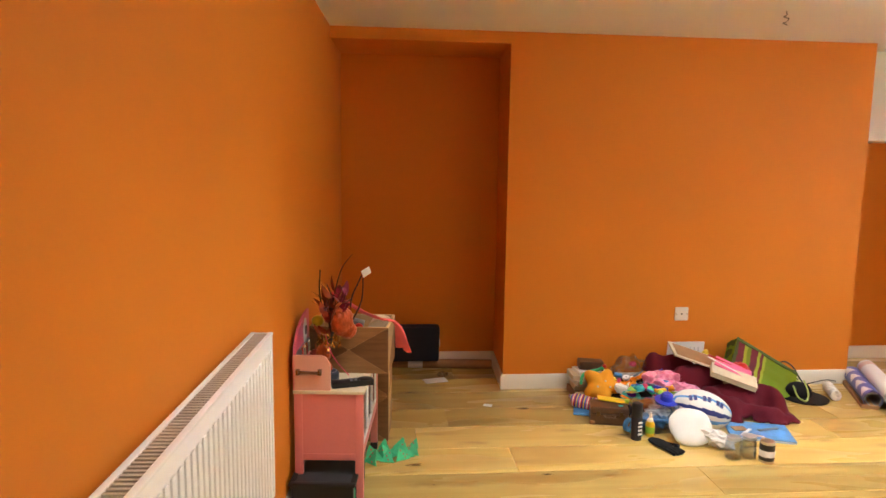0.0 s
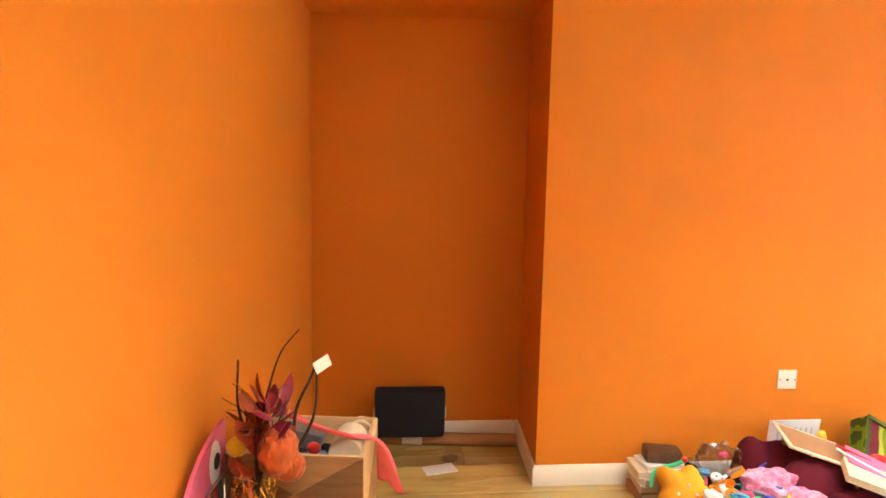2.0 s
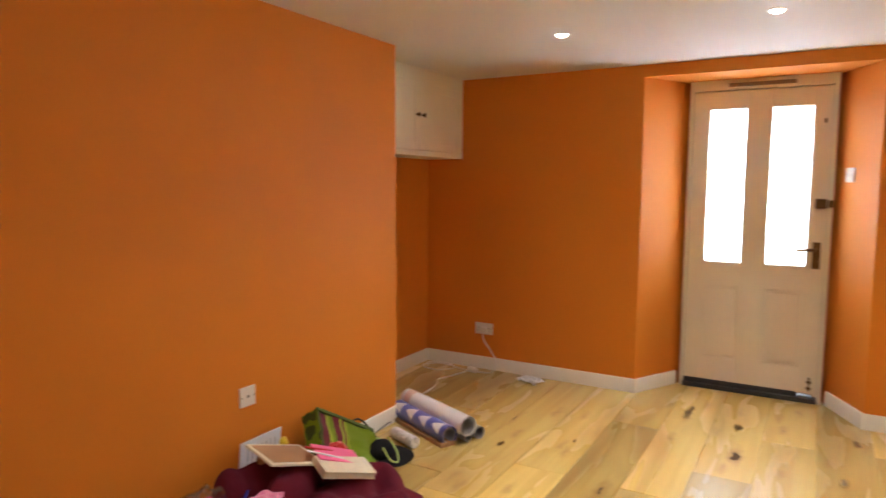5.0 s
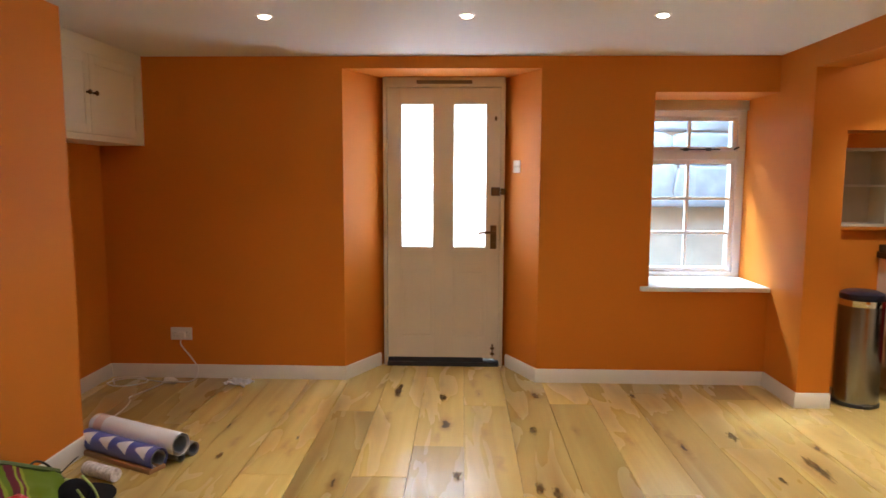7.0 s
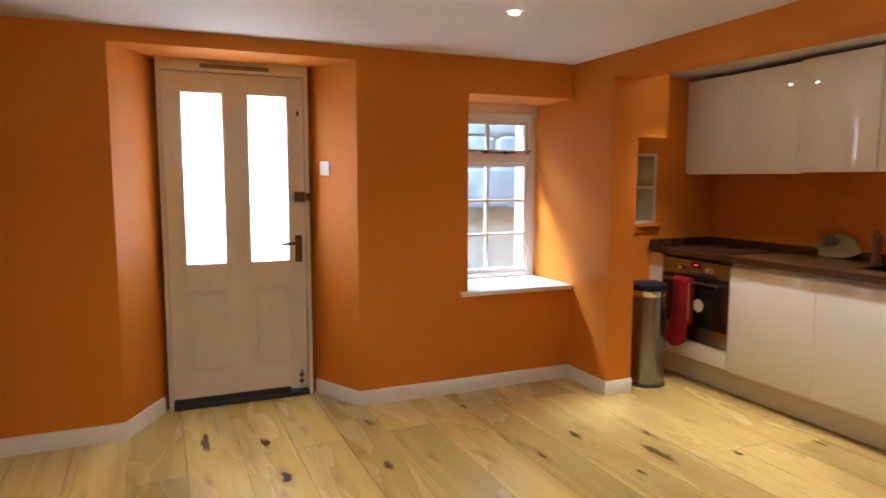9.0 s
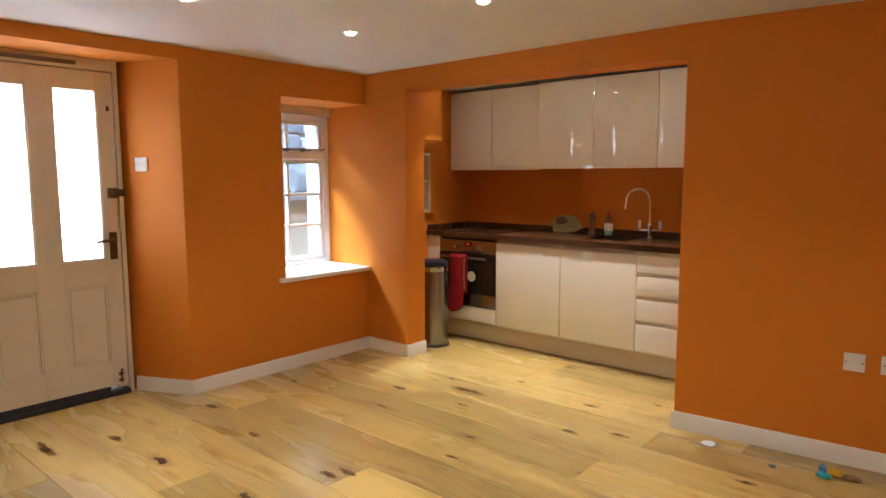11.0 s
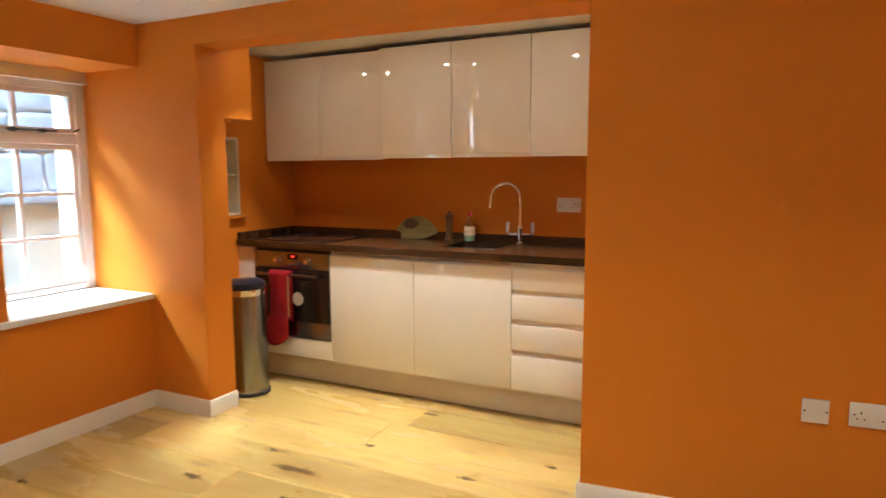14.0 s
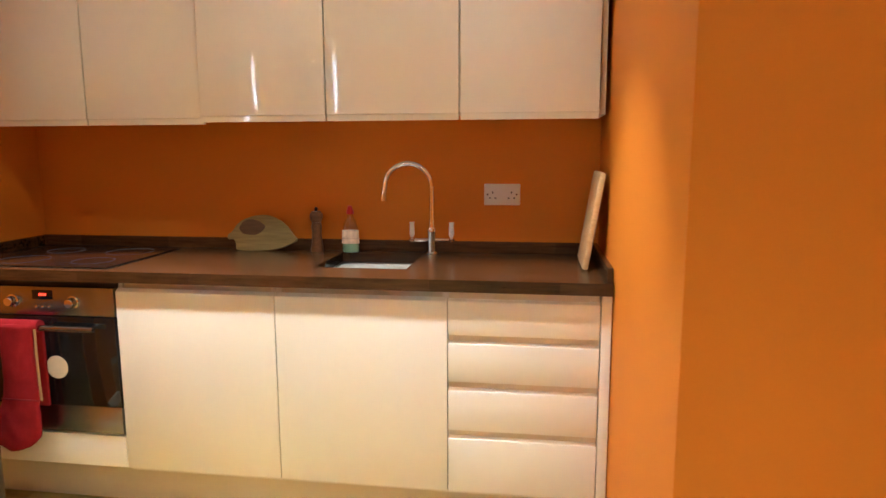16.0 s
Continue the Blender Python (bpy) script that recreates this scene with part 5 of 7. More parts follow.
part("stem_core", tube(curve_points([(-0.02, 0.0, 0.0), (-0.02, -0.005, 0.08), (0.0, 0, 0.20), (0.0, 0, 0.30)], 12), 0.011, 8), C["twig"], bq)
for i, (x, y, z, rx, rz, mm) in enumerate(((0.045, -0.01, 0.245, 0.046, 0.062, "orange_glitter"), (0.068, 0.0, 0.205, 0.036, 0.036, "orange_glitter"), (0.0, 0.015, 0.265, 0.034, 0.036, "red_glitter"),
                                           (-0.030, -0.015, 0.110, 0.030, 0.042, "orange_glitter"), (-0.062, -0.005, 0.095, 0.028, 0.030, "red_glitter"), (-0.018, -0.02, 0.045, 0.024, 0.036, "orange_glitter"))):
    part("bauble", moved(blob(rx, rx * 0.9, rz, 0.15, 12, 4, i * 3.1), Matrix.Translation((x, y, z))), C[mm], bq)
for i in range(26):
    a, up = rng.uniform(0, 6.28), rng.uniform(0.25, 0.36)
    tilt = Euler((rng.uniform(-0.9, 0.9), rng.uniform(-0.8, 0.8), a)).to_matrix().to_4x4()
    bl = leaf_blade(rng.uniform(0.05, 0.10), rng.uniform(0.010, 0.020), rng.uniform(-0.4, 0.5))
    part("leaf", moved(bl, Matrix.Translation((0.01 + 0.030 * math.cos(a), 0.02 * math.sin(a), up)) @ tilt), FOIL if i % 2 else RUST, bq, smooth=60)
for i in range(12):
    a = rng.uniform(0, 6.28)
    tilt = Euler((rng.uniform(0.6, 1.6), rng.uniform(-0.8, 0.8), a)).to_matrix().to_4x4()
    part("leaf", moved(leaf_blade(0.055, 0.012, 0.3), Matrix.Translation((-0.025 + 0.02 * math.cos(a), 0.02 * math.sin(a), rng.uniform(0.06, 0.20))) @ tilt), RUST, bq, smooth=60)
for i in range(26):
    a, z0 = rng.uniform(0, 6.28), rng.uniform(0.20, 0.32)
    tip = Vector((0.075 * math.cos(a) - 0.005, 0.06 * math.sin(a), z0 + rng.uniform(0.05, 0.13)))
    s0 = Vector((0.01 * math.cos(a), 0.01 * math.sin(a), z0))
    part("twig", tube(curve_points([s0, (s0 + tip) / 2 + Vector((0.01, 0, 0.01)), tip], 8), rng.uniform(0.0012, 0.0026), 5, taper=0.3), C["twig"] if i % 3 else C["gold"], bq)
for q in ([(-0.03, 0, 0.28), (-0.045, 0, 0.36), (-0.042, 0, 0.455)], [(0.075, 0, 0.255), (0.085, 0, 0.34), (0.115, -0.01, 0.41), (0.135, -0.01, 0.455)], [(0.085, 0, 0.24), (0.125, 0, 0.33), (0.132, -0.01, 0.45)]):
    part("branch", tube(curve_points(q, 12), 0.0042, 6, taper=0.6), C["twig"], bq)
part("long_twig", tube(curve_points([(0.0, 0.0, 0.28), (0.02, 0.02, 0.38), (0.045, 0.04, 0.46), (0.085, 0.06, 0.51)], 12), 0.004, 6, taper=0.3), C["twig"], bq)
for i in range(60):
    a = rng.uniform(0, 6.28)
    c = Vector((0.0 + 0.045 * math.cos(a), -0.03 + 0.02 * math.sin(a), rng.uniform(0.145, 0.195)))
    part("tinsel", moved(boxed(-0.014, -0.0015, -0.0004, 0.014, 0.0015, 0.0004), Matrix.Translation(c) @ Euler((rng.uniform(0, 3), rng.uniform(0, 3), rng.uniform(0, 3))).to_matrix().to_4x4()), C["gold"], bq, smooth=None)
part("ribbon", tube(curve_points([(-0.02, -0.03, 0.19), (0.0, -0.045, 0.13), (0.03, -0.05, 0.08), (0.075, -0.055, 0.03)], 16), 0.002, 6), C["hot_pink"], bq, "thin pink ribbon")
part("gift_tag", moved(boxed(-0.020, -0.001, -0.016, 0.020, 0.001, 0.016, 0.0006), Matrix.Translation((0.144, -0.012, 0.448)) @ Euler((0.2, -0.45, 0.5)).to_matrix().to_4x4()), C["paper"], bq, "white paper tag")
part("yellow_fruit", moved(blob(0.025, 0.025, 0.023, 0.06, 3, 3), Matrix.Translation((-0.058, 0.040, 0.235))), mat("lemon_skin", (0.78, 0.60, 0.04), 0.4, vary=0.15, bump=0.2), bq, "small yellow fruit")

# crate under the toy kitchen, green felt garland
cr = thing("plastic_crate", "dark grey plastic crate under the toy kitchen", "crate", pose(0.42, 3.07, 0, 0, 0, -6))
cbm = boxed(0, 0, 0, 0.24, 0.34, 0.010)
for q in ((0, 0, 0.24, 0.008), (0, 0.332, 0.24, 0.34), (0, 0.008, 0.008, 0.332), (0.232, 0.008, 0.24, 0.332)):
    box(cbm, q[0], q[1], 0.010, q[2], q[3], 0.135)
part("shell", cbm, BLACK, cr)
rimm = boxed(-0.010, -0.010, 0.135, 0.25, 0.012, 0.150, 0.004)
for q in ((-0.010, 0.328, 0.25, 0.35), (-0.010, 0.012, 0.012, 0.328), (0.228, 0.012, 0.25, 0.328)):
    box(rimm, q[0], q[1], 0.135, q[2], q[3], 0.150, 0.004)
part("rim", rimm, BLACK, cr)
part("lid", boxed(0.013, 0.013, 0.130, 0.227, 0.327, 0.146, 0.004), mat("dark_grey_lid", (0.045, 0.048, 0.055), 0.5), cr, "dark grey lid")
for i in range(9):
    part("slot", boxed(0.2385, 0.03 + i * 0.032, 0.03, 0.2415, 0.048 + i * 0.032, 0.12), C["green"] if i % 2 == 0 else DARK_SLOT, cr)
rng = random.Random(8)
for i in range(11):
    bm = bmesh.new()
    s = rng.uniform(0.036, 0.054)
    prism(bm, [(-s, 0), (s, 0), (s * 0.5, s * 0.7), (s * 0.62, s * 0.72), (0, s * 1.8), (-s * 0.62, s * 0.72), (-s * 0.5, s * 0.7)], -0.002, 0.002)
    m = pose(0.715 + 0.019 * i, 3.515 + 0.028 * (i % 4) + 0.004 * i, 0.003, rng.uniform(15, 60), 0, rng.uniform(-60, 60))
    t = thing("felt_tree", "green felt tree decoration folded on the floor", "felt decoration", m, "felt trees")
    part("tree", bm, C["green"], t)
    for j in range(3):
        part("dot", moved(lathe([(0.004, 0), (0.004, 0.0015), (0, 0.002)], 8), Matrix.Translation((rng.uniform(-0.4, 0.4) * s, s * (0.3 + 0.45 * j), 0.002))), C["red"], t)

# alcove: case, card tube, papers
cs = thing("laptop_case", "dark navy soft case leaning in the alcove", "case", pose(0.975, 4.93, 0.062, 8, 0, 0))
part("shell", boxed(-0.172, -0.035, 0, 0.172, 0.035, 0.255, 0.022), mat("dark_navy_fabric", (0.008, 0.011, 0.026), 0.75, vary=0.2, fine=300, bump=0.2), cs)
part("zip", boxed(-0.174, -0.003, 0.02, 0.174, 0.003, 0.235, 0.002), BLACK, cs)
for s in (-1, 1):
    part("tab", boxed(s * 0.174 - 0.004, -0.012, 0.10, s * 0.174 + 0.004, 0.012, 0.15, 0.002), C["pages"], cs)
ct = thing("card_tube", "long brown cardboard tube on the alcove floor", "cardboard tube", pose(1.21, 4.945, 0.031, 0, 90, -5))
part("tube", lathe([(0.026, -0.40), (0.031, -0.40), (0.031, 0.30), (0.026, 0.30)], 28), C["card"], ct)
part("label", moved(lathe([(0.0315, -0.05), (0.0315, 0.05)], 28), Matrix.Translation((0, 0, -0.22))), C["paper"], ct, "white address label")
single("envelope", boxed(-0.075, -0.045, 0.0005, 0.075, 0.045, 0.003, 0.001), C["paper"], "white envelope lying on the floor", "envelope", pose(1.105, 4.68, 0, 0, 0, 14))
single("plastic_scrap", blob(0.035, 0.025, 0.016, 0.7, 12, 3, 4.0), C["clear"], "crumpled clear plastic wrapper on the floor", "wrapper", pose(1.16, 4.76, 0.016))
single("paper_tag", boxed(-0.025, -0.018, 0.0005, 0.025, 0.018, 0.003), C["paper"], "small white paper tag on the floor", "tag", pose(1.375, 4.23, 0, 0, 0, -20))

# ---- the heap in front of the chimney breast ----
def book(name, label, m, w, d, h, cover, pages="pages"):
    t = thing(name, label, "book", m)
    part("pages", boxed(-w / 2 + 0.003, -d / 2 + 0.003, 0.002, w / 2 - 0.002, d / 2 - 0.003, h - 0.002), C[pages], t)
    part("cover", boxed(-w / 2, -d / 2, 0, w / 2, d / 2, 0.002), cover, t)
    part("cover", boxed(-w / 2, -d / 2, h - 0.002, w / 2, d / 2, h), cover, t)
    part("spine", boxed(-w / 2 - 0.001, -d / 2, 0.0005, -w / 2 + 0.003, d / 2, h - 0.0005), cover, t)
    return t


z = 0.0
for i, (w, d, h, mm, rz) in enumerate(((0.22, 0.15, 0.040, "card", 3), (0.20, 0.14, 0.030, "pages", -4), (0.20, 0.15, 0.034, "paper", 5), (0.23, 0.15, 0.028, "pages", -2), (0.17, 0.12, 0.022, "paper", 6))):
    book("book", "worn hardback book in a low stack by the wall", pose(2.025, 4.405, z, 0, 0, rz), w, d, h, C[mm])
    z += h + 0.0005
single("leather_pouch", boxed(-0.075, -0.045, 0, 0.075, 0.045, 0.055, 0.010), C["brown_leather"], "dark brown leather pouch on the stack of books", "pouch", pose(2.03, 4.40, z, 0, 3, -6))
RAINBOW = stripes("rainbow_stripes", [(0.5, 0.05, 0.04), (0.03, 0.05, 0.30), (0.65, 0.45, 0.05), (0.03, 0.20, 0.45), (0.45, 0.10, 0.25), (0.7, 0.6, 0.5)], 24.0)
single("striped_pouch", blob(0.115, 0.065, 0.030, 0.15, 5, 3, 1.0, 0.6), RAINBOW, "rainbow striped fabric pouch on the floor", "pouch", pose(1.955, 4.165, 0.030, 0, 4, -25))
single("activity_book", boxed(-0.10, -0.07, 0, 0.10, 0.07, 0.008, 0.001), C["sky"], "thin blue picture book under the pouch", "book", pose(1.95, 4.10, 0.0, 0, 0, -18))

# plush star: five soft arms
st = bmesh.new()
ring, top, bot = [], st.verts.new((0, 0, 0.062)), st.verts.new((0, 0, -0.062))
for i in range(40):
    a = 2 * math.pi * i / 40
    r = 0.100 + 0.019 * math.cos(5 * a) + 0.006 * math.sin(3 * a)
    ring.append([st.verts.new((r * q * math.cos(a), r * q * math.sin(a), hgt)) for q, hgt in ((0.55, 0.060), (0.88, 0.040), (1.0, 0.0), (0.88, -0.040), (0.55, -0.060))])
for i in range(40):
    a, b = ring[i], ring[(i + 1) % 40]
    st.faces.new((top, a[0], b[0]))
    st.faces.new((bot, b[4], a[4]))
    for j in range(4):
        st.faces.new((a[j], a[j + 1], b[j + 1], b[j]))
star = thing("plush_star", "orange plush star with small silver dots", "soft toy", pose(2.045, 4.225, 0.105, 58, 8, -12))
part("body", st, mat("amber_plush", (0.82, 0.36, 0.015), 0.85, vary=0.2, fine=200, bump=0.3), star, smooth=80)
for dx, dy in ((0.01, 0.02), (-0.03, -0.02), (0.04, -0.01)):
    part("dot", moved(blob(0.007, 0.007, 0.004, sub=1), Matrix.Translation((dx, dy, 0.060))), C["silver"], star)

# small vintage suitcase
su = thing("small_suitcase", "small brown leather suitcase with metal latches", "suitcase", pose(2.00, 3.965, 0, 0, 0, -14))
part("body", boxed(-0.10, -0.065, 0, 0.10, 0.065, 0.060, 0.008), C["brown_leather"], su)
part("lid", boxed(-0.101, -0.066, 0.062, 0.101, 0.066, 0.098, 0.009), C["brown_leather"], su)
for s in (-1, 1):
    part("latch", boxed(s * 0.060 - 0.010, -0.070, 0.048, s * 0.060 + 0.010, -0.064, 0.076, 0.002), BRASS, su)
    part("corner", boxed(s * 0.090 - 0.014, -0.069, 0.0, s * 0.090 + 0.014, -0.050, 0.022, 0.003), mat("tan_corner", (0.30, 0.16, 0.07), 0.5), su)
part("handle", tube(curve_points([(-0.028, -0.066, 0.055), (-0.022, -0.084, 0.050), (0.022, -0.084, 0.050), (0.028, -0.066, 0.055)], 12), 0.004, 8), C["brown_leather"], su)
part("travel_sticker", moved(lathe([(0.014, 0), (0.014, 0.0008), (0, 0.001)], 20), Matrix.Translation((0.06, -0.02, 0.098))), C["teal"], su, "round turquoise sticker")
single("toy_ruler", boxed(-0.11, -0.030, 0, 0.11, 0.030, 0.008, 0.002), C["yellow"], "flat yellow plastic toy on the suitcase", "toy", pose(2.06, 4.00, 0.0995, 0, 6, -10))
single("lime_toy", boxed(-0.05, -0.02, 0, 0.05, 0.02, 0.010, 0.003), C["lime"], "flat lime green plastic toy", "toy", pose(2.14, 3.965, 0.102, 0, 3, -14))
tt = thing("toy_watch", "turquoise toy disc with a purple centre", "toy", pose(2.17, 4.09, 0.075, 18, 0, 5))
part("case", lathe([(0, 0), (0.052, 0), (0.058, 0.012), (0.050, 0.030), (0.036, 0.034), (0, 0.032)], 28), C["teal"], tt)
part("centre", moved(blob(0.026, 0.026, 0.014, sub=2), Matrix.Translation((0, 0, 0.034))), mat("purple_plastic", (0.14, 0.03, 0.40), 0.25), tt)

# more small bright toys in the heap
rng = random.Random(21)
for nm, lab, x, y, z, sx, sy, sz, mm in (
    ("toy_block", "orange plastic toy block in the heap", 2.10, 4.17, 0.10, 0.035, 0.020, 0.014, "orange"),
    ("toy_pebble", "white soft toy scrap in the heap", 2.06, 4.27, 0.12, 0.030, 0.025, 0.022, "white_cloth"),
    ("toy_car", "green plastic toy in the heap", 2.21, 4.27, 0.09, 0.030, 0.022, 0.018, "lime"),
    ("toy_brick", "pink plastic toy in the heap", 2.17, 4.30, 0.10, 0.045, 0.020, 0.018, "hot_pink"),
    ("toy_figure", "dark plastic toy in the heap", 2.14, 4.40, 0.10, 0.060, 0.030, 0.040, "black_cloth"),
    ("toy_clip", "yellow plastic toy in the heap", 2.30, 3.985, 0.160, 0.030, 0.014, 0.012, "yellow"),
    ("toy_clip", "orange plastic toy in the heap", 2.36, 4.02, 0.158, 0.028, 0.018, 0.014, "orange"),
    ("toy_clip", "lime plastic toy in the heap", 2.285, 3.955, 0.155, 0.026, 0.014, 0.012, "lime"),
    ("toy_brick", "blue plastic toy in the heap", 2.10, 4.32, 0.09, 0.030, 0.020, 0.018, "teal"),
    ("paper_scrap", "crumpled white paper in the heap", 2.24, 4.22, 0.10, 0.040, 0.024, 0.016, "paper"),
    ("toy_ring", "teal plastic toy in the heap", 2.20, 4.06, 0.150, 0.045, 0.030, 0.020, "teal"),
    ("toy_brick", "green plastic toy in the heap", 2.27, 4.05, 0.140, 0.035, 0.016, 0.014, "green"),
    ("paper_scrap", "crumpled white paper in the heap", 2.13, 4.14, 0.120, 0.034, 0.026, 0.024, "paper"),
    ("paper_scrap", "crumpled white paper in the heap", 2.20, 4.15, 0.125, 0.036, 0.022, 0.022, "paper"),
    ("toy_brick", "pink plastic toy in the heap", 2.25, 4.12, 0.135, 0.034, 0.020, 0.018, "hot_pink"),
    ("toy_clip", "blue plastic toy in the heap", 2.32, 4.06, 0.145, 0.030, 0.018, 0.016, "blue"),
    ("heap_base", "dark jumble of fabric under the toys", 2.20, 4.20, 0.045, 0.20, 0.16, 0.050, "black_cloth"),
    ("heap_base", "pale jumble of paper under the toys", 2.34, 4.10, 0.040, 0.13, 0.12, 0.045, "white_cloth"),
):
    single(nm, blob(sx, sy, sz, 0.25, 8, 3, x * 7 + y, 0.6), C[mm], lab, "toy" if "toy" in nm else "scrap", pose(x, y, z, rng.uniform(-15, 15), rng.uniform(-15, 15), rng.uniform(0, 180)))
rng = random.Random(77)
TINTS = (("hot_pink", "pink"), ("teal", "turquoise"), ("lime", "lime green"), ("yellow", "yellow"), ("blue", "blue"), ("red", "red"), ("paper", "white"), ("sky", "pale blue"), ("grey", "grey"), ("orange", "orange"))
for i in range(40):
    x, y = 2.10 + 0.30 * rng.random(), 4.00 + 0.32 * rng.random()
    key, word = TINTS[rng.randrange(len(TINTS))]
    turn = pose(x, y, 0.105 + 0.055 * rng.random() + 0.10 * (y - 4.0) * (2.45 - x), rng.uniform(-25, 25), rng.uniform(-25, 25), rng.uniform(0, 180))
    kind = i % 5
    if kind == 0:
        single("toy_block", boxed(-0.022, -0.013, -0.009, 0.022, 0.013, 0.009, 0.003), C[key], word + " plastic toy block in the heap of toys", "toy", turn)
    elif kind == 1:
        single("toy_disc", lathe([(0.006, -0.006), (0.020, -0.007), (0.023, 0), (0.020, 0.007), (0.006, 0.006), (0.006, -0.006)], 20), C[key], word + " plastic toy disc in the heap of toys", "toy", turn)
    elif kind == 2:
        single("felt_pen", tube([(-0.06, 0, 0), (0.02, 0, 0), (0.05, 0, 0), (0.062, 0, 0)], 0.0065, 10, taper=0.6), C[key], word + " felt pen in the heap of toys", "pen", turn)
    elif kind == 3:
        single("toy_cup", lathe([(0, -0.014), (0.013, -0.014), (0.019, 0.016), (0.016, 0.016), (0.011, -0.010), (0, -0.010)], 20), C[key], word + " plastic toy cup in the heap of toys", "toy", turn)
    else:
        single("card_piece", boxed(-0.035, -0.024, -0.001, 0.035, 0.024, 0.001, 0.0006), C[key], word + " printed card in the heap of toys", "card", turn)
pk = thing("green_headband", "green bent toy pipe with a red tip", "toy", pose(1.99, 4.30, 0.12))
part("pipe", tube(curve_points([(-0.05, -0.02, -0.02), (-0.04, -0.01, 0.03), (0.0, 0, 0.05), (0.05, 0.01, 0.055), (0.09, 0.0, 0.075)], 20), 0.009, 8), C["green"], pk)
part("tip", moved(blob(0.013, 0.013, 0.013, sub=2), Matrix.Translation((0.095, 0, 0.082))), C["red"], pk)

# pink curly fabric
pf = bmesh.new()
rng = random.Random(31)
CURL = mat("pink_curly_fabric", (0.80, 0.42, 0.56), 0.85, vary=0.2, scale=38, fine=140, bump=0.8, tint=(0.66, 0.10, 0.26))
curl = thing("fabric_bag", "pink patterned ruffled fabric bag", "fabric bag", pose(2.385, 4.18, 0.135, 0, 0, -8))
part("body", blob(0.105, 0.075, 0.075, 0.5, 7, 4, 2.2), CURL, curl)
part("tail", moved(blob(0.075, 0.045, 0.040, 0.5, 9, 3, 5.2), Matrix.Translation((0.125, -0.02, -0.030))), CURL, curl)
gb = single("cellophane_bag", blob(0.10, 0.07, 0.10, 0.6, 8, 4, 9.0), C["clear"], "crinkled clear gift bag with pink sweets", "bag", pose(2.26, 4.36, 0.145, 10, 0, 0))
single("pink_sweet", blob(0.022, 0.016, 0.016, 0.2, 5, 2), C["hot_pink"], "pink wrapped sweet in the clear bag", "sweet", pose(2.27, 4.33, 0.205))

# bottles, box, glove
bo = thing("spray_bottle", "black capped bottle with a printed silver label", "bottle", pose(2.062, 3.725, 0, 0, 0, 20))
part("body", lathe([(0, 0), (0.026, 0), (0.027, 0.004), (0.027, 0.115), (0.024, 0.122), (0, 0.122)], 24), C["navy"], bo)
part("cap", lathe([(0.0265, 0.1225), (0.0265, 0.185), (0.022, 0.193), (0, 0.194)], 24), BLACK, bo)
for i in range(4):
    part("print_bar", moved(boxed(-0.012, -0.0285, 0.030 + i * 0.020, 0.012, -0.0255, 0.040 + i * 0.020), Matrix.Identity(4)), C["paper"], bo)
gl = thing("glue_bottle", "yellow glue bottle with a white nozzle", "bottle", pose(2.150, 3.762, 0, 0, 0, 10))
part("body", lathe([(0, 0), (0.021, 0), (0.023, 0.005), (0.023, 0.062), (0.017, 0.078), (0, 0.078)], 22), C["yellow"], gl)
part("nozzle", lathe([(0.016, 0.0785), (0.014, 0.092), (0.008, 0.098), (0.005, 0.125), (0, 0.126)], 18), PLASTIC, gl)
part("label", lathe([(0.0235, 0.018), (0.0235, 0.052)], 22), C["lime"], gl)
pb = thing("plastic_box", "clear plastic storage box with blue bits inside", "plastic box", pose(2.205, 3.855, 0, 0, 0, 4))
cbm = boxed(-0.105, -0.08, 0, 0.105, 0.08, 0.003)
for q in ((-0.105, -0.08, 0.105, -0.077), (-0.105, 0.077, 0.105, 0.08), (-0.105, -0.077, -0.102, 0.077), (0.102, -0.077, 0.105, 0.077)):
    box(cbm, q[0], q[1], 0.003, q[2], q[3], 0.135)
part("shell", cbm, C["clear"], pb)
part("lid", boxed(-0.108, -0.083, 0.1355, 0.108, 0.083, 0.143, 0.003), C["clear"], pb)
part("contents", moved(blob(0.085, 0.060, 0.040, 0.5, 10, 3, 3.0), Matrix.Translation((0, 0, 0.045))), C["sky"], pb, "blue bits")
part("contents", moved(blob(0.06, 0.05, 0.03, 0.5, 10, 3, 6.0), Matrix.Translation((0.03, 0.01, 0.09))), C["paper"], pb, "white bits")
part("blue_base", boxed(-0.15, -0.10, 0.0005, -0.106, -0.04, 0.012, 0.002), C["teal"], pb)
cap = thing("toy_hat", "blue plastic toy hat on the clear box", "toy", pose(2.275, 3.86, 0.1435, 10, 0, 0))
part("brim", lathe([(0, 0), (0.060, 0.004), (0.062, 0.010), (0.030, 0.014), (0, 0.014)], 28), C["blue"], cap)
part("crown", lathe([(0.034, 0.012), (0.031, 0.040), (0.022, 0.050), (0, 0.052)], 24), C["blue"], cap)
single("tape_roll", lathe([(0.022, 0), (0.036, 0), (0.036, 0.022), (0.022, 0.022), (0.022, 0)], 24), C["sky"], "blue and white tape roll on its edge", "tape", pose(2.055, 3.83, 0.036, 90, 0, 30))

